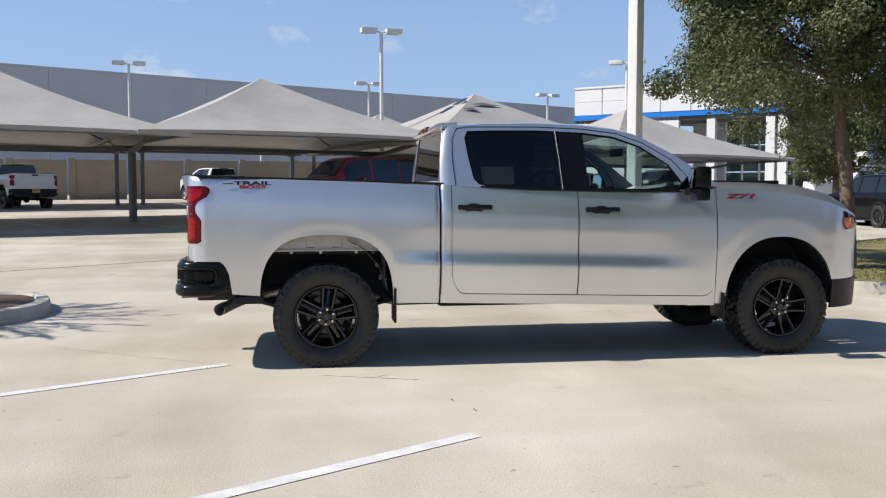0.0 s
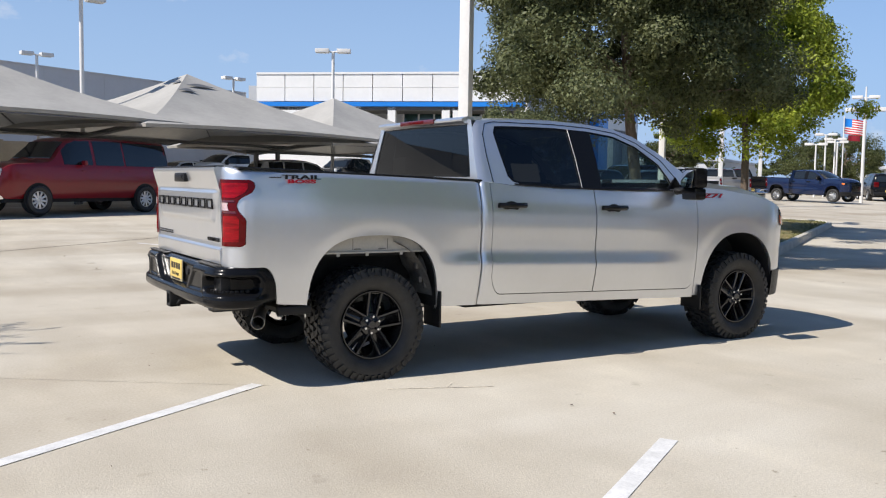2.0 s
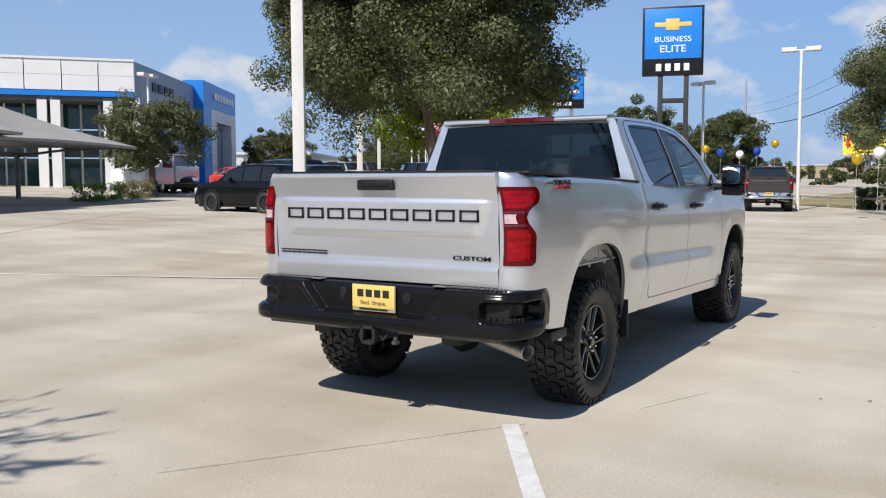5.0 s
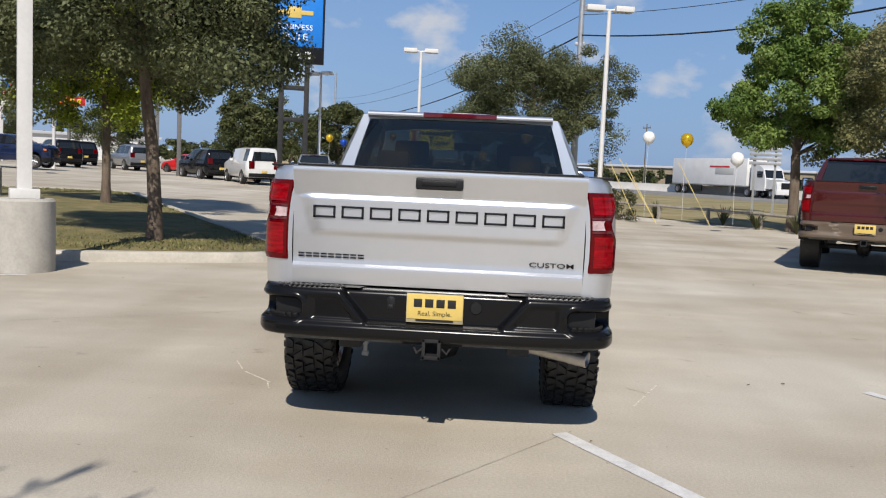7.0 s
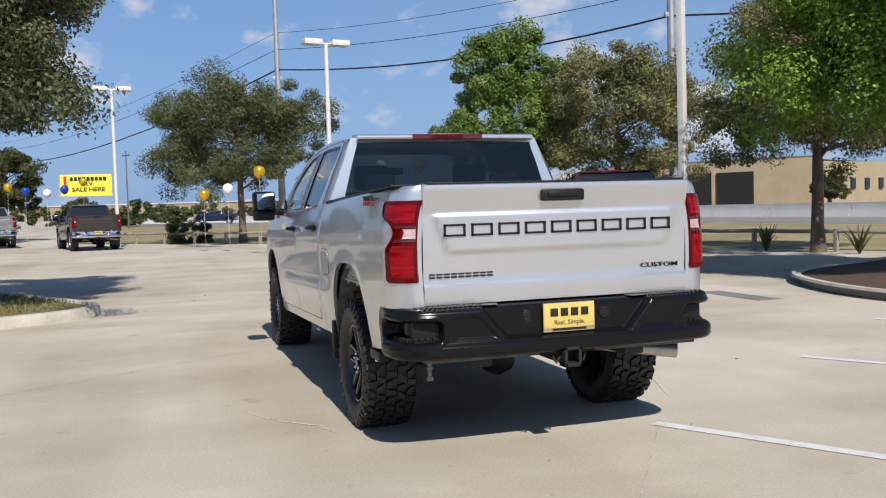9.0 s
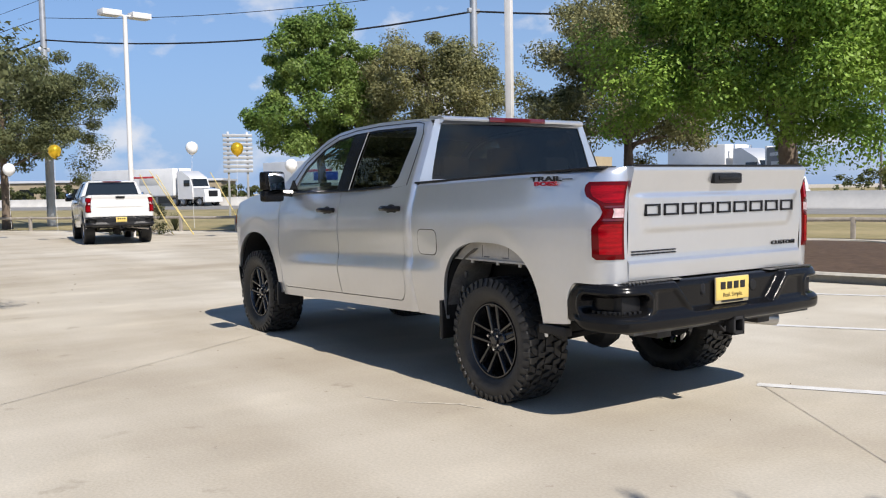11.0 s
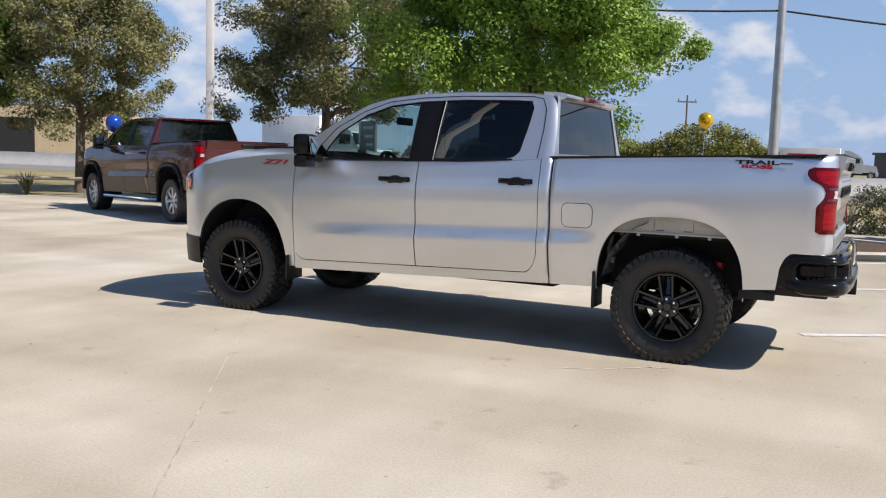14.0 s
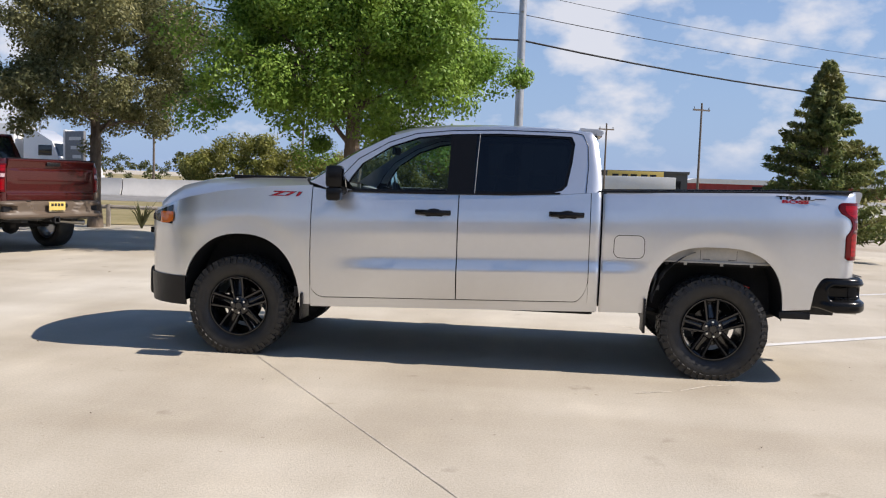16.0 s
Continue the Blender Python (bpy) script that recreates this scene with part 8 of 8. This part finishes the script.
def build_tree(label, x, y, height, radius, mat, seed, trunk_r=0.17, fork=2.2, bottom=2.3, leaves=14000, size=0.12, clumps=130, shift=(0, 0), group="", open_=0.75, clump=0.33, conical=0.0, base_z=None, aspect=0.55):
    rng = np.random.RandomState(seed)
    g = ground_z(x, y) if base_z is None else base_z
    t = thing("tree", label, "tree", group, "", (x, y, g))
    cz, rz = (bottom + height) / 2, (height - bottom) / 2
    cs = []
    while len(cs) < clumps:
        d = rng.normal(size=3)
        d /= np.linalg.norm(d)
        r = rng.uniform(0.35, 1.0) ** 0.45 * rng.uniform(0.86, 1.15)
        lump = 0.86 + 0.14 * math.sin(3 * math.atan2(d[1], d[0]) + seed) + 0.10 * math.sin(5 * d[2] + seed * 2.0)
        p = d * r * np.array([radius, radius, rz]) * lump
        if p[2] < 0:
            q = min(0.97, abs(p[2]) / rz)
            p[:2] *= min(2.2, (1 - q ** 3.5) ** (1 / 3.5) / math.sqrt(1 - q * q))
        p[:2] *= 1 - conical * (p[2] / rz + 1) / 2
        cs.append(p + np.array([shift[0], shift[1], cz]))
    cs = np.array(cs)
    # trunk
    top = Vector((shift[0] * 0.4, shift[1] * 0.4, fork))
    lean = [(0, 0, -0.1), (0.02, 0.01, fork * 0.3), (shift[0] * 0.15, shift[1] * 0.15, fork * 0.7), tuple(top)]
    part("trunk", tube(lean, [trunk_r * 1.5, trunk_r * 1.05, trunk_r * 0.95, trunk_r * 0.9], 14), M_BARK, t)
    head = Vector((shift[0] * 0.9, shift[1] * 0.9, cz + 0.35 * rz))
    mid = top.lerp(head, 0.5) + Vector((rng.uniform(-0.15, 0.15), rng.uniform(-0.15, 0.15), 0))
    part("leader", tube([tuple(top - Vector((0, 0, 0.05))), tuple(mid), tuple(head)], [trunk_r * 0.86, trunk_r * 0.55, trunk_r * 0.18], 9, False), M_BARK, t)
    for i in rng.permutation(len(cs))[:24]:
        e = Vector(cs[i])
        w = min(0.95, max(0.0, (e.z - fork) / (head.z - fork) * 0.8 + rng.uniform(-0.25, 0.05)))
        o = top.lerp(mid, w * 2) if w < 0.5 else mid.lerp(head, w * 2 - 1)
        m1 = o.lerp(e, 0.4) + Vector((rng.uniform(-0.2, 0.2), rng.uniform(-0.2, 0.2), 0.10 * rz * rng.uniform(0.2, 1.0)))
        m2 = o.lerp(e, 0.75) + Vector((rng.uniform(-0.15, 0.15), rng.uniform(-0.15, 0.15), 0.05 * rz))
        part("limb", tube([tuple(o), tuple(m1), tuple(m2), tuple(e)], [trunk_r * 0.34 * (1 - 0.5 * w), trunk_r * 0.22 * (1 - 0.4 * w), trunk_r * 0.13, trunk_r * 0.05], 6, False), M_BARK, t)
    sp = rng.uniform(0.5, 1.35, len(cs)) * clump * radius / 3.0
    v, f = leaf_cloud(rng, cs, sp, leaves, size, aspect, 0.25)
    ob = new("crown", leaf_mesh("crown", v, f, mat))
    ob.parent = t
    return t


build_tree("large dark green oak on the grassy island", 8.41, 5.25, 7.0, 3.08, M_LEAF_OAK, 3, 0.108, 2.3, 2.3, 290000, 0.064, 350, (-0.2, 0.3), clump=0.27)
build_tree("yellow-green tree with pale leaves on the grassy island", 16.6, 9.75, 7.3, 2.9, M_LEAF_LIME, 8, 0.105, 2.3, 1.85, 120000, 0.088, 230, clump=0.30)
build_tree("broad oak behind the rail fence", 36.2, -1.7, 7.7, 4.3, M_LEAF_OAK, 12, 0.16, 2.4, 2.3, 120000, 0.10, 220, (0.0, 0.1), clump=0.27)
build_tree("bright green upright tree behind the rail fence", 22.9, -9.5, 7.6, 2.6, M_LEAF_MID, 21, 0.15, 2.4, 2.1, 80000, 0.105, 170, (0, 0.15), conical=0.25, clump=0.29)
build_tree("olive-leaved oak behind the rail fence", 20.6, -12.3, 6.8, 3.2, M_LEAF_OLIVE, 25, 0.14, 2.2, 1.8, 80000, 0.092, 190, clump=0.28)
build_tree("thin olive-brown oak beside the red pickup", 12.3, -13.1, 6.7, 3.1, M_LEAF_OLIVE, 31, 0.14, 2.2, 2.0, 95000, 0.085, 200, clump=0.28)
build_tree("full bright green tree on the mulched island", 5.1, -9.7, 7.3, 2.95, M_LEAF_BRIGHT, 37, 0.18, 2.0, 1.95, 240000, 0.074, 290, (0.1, 0.25), clump=0.30)
build_tree("round clipped oak before the showroom", 24.7, 31.0, 5.0, 2.9, M_LEAF_OAK, 41, 0.16, 1.7, 1.45, 28000, 0.14, 110)
for i_, (x_, y_, h_, r_) in enumerate(((53.7, 10.6, 6.2, 2.4), (52, 16, 6.5, 2.6), (62, 19, 6.0, 3.0), (55.5, 50, 4.9, 3.0), (79.7, 49.8, 6.4, 4.4), (82, 56, 5.4, 4.2), (75, 36, 6, 4.0), (80, 20, 6, 4), (60.8, -55.8, 3.3, 1.7))):
    build_tree("dark green tree far off beyond the lot", x_, y_, h_, r_, M_LEAF_FAR, 60 + i_, 0.18, 1.6, 1.0, 22000, 0.17, 90, group="far trees", clump=0.36)
# sparse tree on the narrow island, behind the walk: thin spreading twigs
sap = thing("sapling", "thin sparse sapling with tufts of narrow leaves on the narrow island", "sapling", "", "", (-7.6, 2.3, 0.1))
rng_ = np.random.RandomState(4)
part("trunk", tube([(0, 0, -0.1), (0.05, 0.02, 1.6), (0.02, 0.0, 4.1)], [0.06, 0.05, 0.03], 8), M_BARK, sap)
vv_, ff_ = [], []
for i_ in range(44):
    w_ = rng_.uniform(-1, 1)
    base_ = Vector((0.02, 0.0, rng_.uniform(2.9, 4.0)))
    tip_ = Vector((rng_.uniform(-0.35, 0.25), w_ * 1.4, 4.3 + 1.9 * (1 - 0.75 * abs(w_) ** 1.3) * rng_.uniform(0.6, 1.0)))
    mid_ = base_.lerp(tip_, 0.5) + Vector((0, 0, 0.22 * rng_.rand()))
    part("twig", tube([tuple(base_), tuple(mid_), tuple(tip_)], [0.008, 0.0055, 0.003], 5), M_BARK, sap)
    for j_ in range(15):
        q_ = rng_.uniform(0.35, 1.0)
        c_ = mid_.lerp(tip_, q_ * 2 - 1) if q_ > 0.5 else base_.lerp(mid_, q_ * 2)
        d_ = ((tip_ - base_).normalized() + Vector(rng_.normal(size=3)) * 0.30).normalized() * rng_.uniform(0.14, 0.32)
        n_ = d_.cross(Vector(rng_.normal(size=3))).normalized() * 0.019
        k_ = len(vv_)
        vv_ += [tuple(c_), tuple(c_ + d_ * 0.4 + n_), tuple(c_ + d_), tuple(c_ + d_ * 0.4 - n_)]
        ff_.append((k_, k_ + 1, k_ + 2, k_ + 3))
ob_ = new("leaves", leaf_mesh("leaves", np.array(vv_), np.array(ff_), M_LEAF_OLIVE))
ob_.parent = sap


def conifer(x, y, height, radius):
    t = thing("conifer", "green and brown cypress tree with a pointed top", "tree", "", "", (x, y, 0))
    rng = np.random.RandomState(77)
    part("trunk", tube([(0, 0, -0.1), (0, 0, height * 0.9)], [0.14, 0.03], 10), M_BARK, t)
    cs, sp = [], []
    for i in range(150):
        hz = (i + rng.rand()) / 150
        a = rng.uniform(0, 6.28)
        rr = radius * (1 - hz) ** 0.85 * rng.uniform(0.75, 1.12)
        z0 = 0.35 + hz * (height - 0.45)
        part("limb", tube([(0, 0, z0 - 0.1), (rr * 0.6 * math.cos(a), rr * 0.6 * math.sin(a), z0), (rr * math.cos(a), rr * math.sin(a), z0 + 0.12 * rr)], [0.018, 0.012, 0.005], 4, False), M_BARK, t)
        for q in (0.3, 0.5, 0.68, 0.84, 1.0):
            cs.append((rr * q * math.cos(a), rr * q * math.sin(a), z0 + 0.12 * rr * q * q))
            sp.append(0.05 + 0.07 * (1 - q) + 0.03 * (1 - hz))
    cs = np.array(cs)
    v, f = leaf_cloud(rng, cs, np.array(sp), 42000, 0.13, 0.30, -0.5)
    ob = new("crown", leaf_mesh("crown", v, f, M_LEAF_CONIFER))
    ob.parent = t


conifer(-4.65, -12.4, 4.3, 1.85)


def shrub(label, x, y, w, d, h, mat, seed, leaves=3500, turn=0.0, name="hedge", size=0.05):
    """A clipped or loose shrub: a dense shell of leaves over twigs."""
    rng = np.random.RandomState(seed)
    t = thing(name, label, "shrub", "", "", (x, y, ground_z(x, y)), turn)
    n = 140
    cs = rng.uniform(-1, 1, (n, 3))
    cs = np.sign(cs) * np.abs(cs) ** 0.6
    cs = cs * np.array([w / 2, d / 2, h / 2]) * 0.92 + np.array([0, 0, h * 0.5])
    v, f = leaf_cloud(rng, cs, np.full(n, 0.09), leaves, size)
    v[:, 2] = np.maximum(v[:, 2], 0.0)
    ob = new("leaves", leaf_mesh("leaves", v, f, mat))
    ob.parent = t
    part("twig", join(*[tube([(rng.uniform(-w, w) * 0.2, rng.uniform(-d, d) * 0.2, 0), tuple(cs[i])], [0.015, 0.005], 5, False) for i in range(24)]), M_BARK, t)


for k_ in range(4):
    shrub("silvery clipped hedge at the lot edge", 2.3 - 1.35 * k_, -13.0 - 0.45 * k_, 1.5, 1.1, 1.0, M_LEAF_HEDGE, 90 + k_, 5000, 18)
shrub("silvery loose shrub behind the rail fence", 26.5, -4.3, 2.0, 1.3, 1.05, M_LEAF_HEDGE, 97, 5000, 20, name="shrub", size=0.07)
shrub("square clipped hedge behind the rail fence", 38.9, 0.56, 2.1, 1.0, 0.95, M_LEAF_OAK, 95, 22000, 90, size=0.06)
shrub("low bush in front of the showroom", 19.6, 28.5, 3.0, 1.2, 0.7, M_LEAF_BRIGHT, 97, 2500, 30, size=0.09)
shrub("low bush in front of the showroom", 22.5, 29.8, 2.6, 1.2, 0.8, M_LEAF_OLIVE, 98, 2500, 30, size=0.09)


def spiky_plant(x, y, h, seed):
    rng = np.random.RandomState(seed)
    t = thing("yucca", "spiky green yucca by the rail fence", "plant", "yuccas", "", (x, y, 0))
    for i in range(26):
        a, r = rng.uniform(0, 6.28), rng.uniform(0.15, 0.55)
        hh = h * rng.uniform(0.6, 1.1)
        tip = Vector((r * math.cos(a), r * math.sin(a), hh))
        s = Vector((-math.sin(a), math.cos(a), 0)) * 0.025
        part("blade", ([tuple(s), tuple(-s), tuple(tip * 0.5 - s + Vector((0, 0, 0.1))), tuple(tip * 0.5 + s + Vector((0, 0, 0.1))), tuple(tip)], [(0, 1, 2, 3), (3, 2, 4)]), M_LEAF_HEDGE, t)


for i_, (x_, y_) in enumerate(((21.8, -9.3), (23.6, -8.6), (20.6, -10.4), (13.6, -12.6), (25.5, -8.0), (28.5, -6.2), (11.2, -13.3))):
    spiky_plant(x_, y_, 0.68, 200 + i_)


def thicket(label, x, y, w, d, h, mat, seed, leaves, size=0.3):
    """A far belt of bushes, one thing of many clumps."""
    rng = np.random.RandomState(seed)
    n = 260
    cs = np.column_stack([rng.uniform(-w / 2, w / 2, n), rng.uniform(-d / 2, d / 2, n), rng.rand(n) ** 0.7])
    hump = 0.55 + 0.45 * np.abs(np.sin(cs[:, 0] * 0.35 + seed)) * (1 - (2 * cs[:, 0] / w) ** 4)
    cs[:, 2] *= h * hump
    v, f = leaf_cloud(rng, cs, np.full(n, 0.36), leaves, size)
    v[:, 2] = np.maximum(v[:, 2], 0)
    ob = new("far_woods", leaf_mesh("far_woods", v, f, mat))
    ob.matrix_basis = pose(x, y, ground_z(x, y) if y > 0 else 0, 0, 0, math.degrees(math.atan2(y, x)) + 90)
    tagged(ob, label, "bushes", "", "stuff")


thicket("yellow-green belt of bushes beyond the highway", 18.3, -48.5, 12, 4, 3.9, M_LEAF_THICKET, 1, 34000, 0.19)
thicket("yellow-green belt of bushes beyond the highway", 9.6, -50.5, 9.5, 4, 3.8, M_LEAF_THICKET, 5, 28000, 0.19)
thicket("dark belt of trees along the horizon", 95, 60, 60, 8, 3.4, M_LEAF_FAR, 2, 24000, 0.4)
thicket("dark belt of trees along the horizon", 120, 25, 60, 8, 3.4, M_LEAF_FAR, 3, 24000, 0.4)
thicket("dark belt of trees along the horizon", 135, -25, 70, 8, 3.0, M_LEAF_FAR, 4, 24000, 0.4)
thicket("dark belt of trees along the horizon", 190, -175, 90, 8, 4.0, M_LEAF_FAR, 6, 9000, 0.4)
thicket("dark belt of trees along the horizon", -78, -108, 46, 8, 4.0, M_LEAF_FAR, 7, 9000, 0.4)
thicket("dark belt of trees along the horizon", 40, -120, 60, 8, 4.0, M_LEAF_FAR, 9, 9000, 0.4)

# leaning planting stakes behind the fence
for top_, foot_ in (((24.94, -4.28, 2.12), (24.74, -5.61, 0.0)), ((24.63, -6.2, 2.06), (24.4, -7.32, 0.0)), ((24.98, -3.97, 2.01), (24.85, -4.97, 0.0)), ((24.91, -4.49, 1.99), (24.75, -5.59, 0.0))):
    tagged(part("planting_stake", tube([foot_, top_], 0.014, 6), M_STAKE), "thin leaning yellow planting stake behind the fence", "stake", "planting stakes")
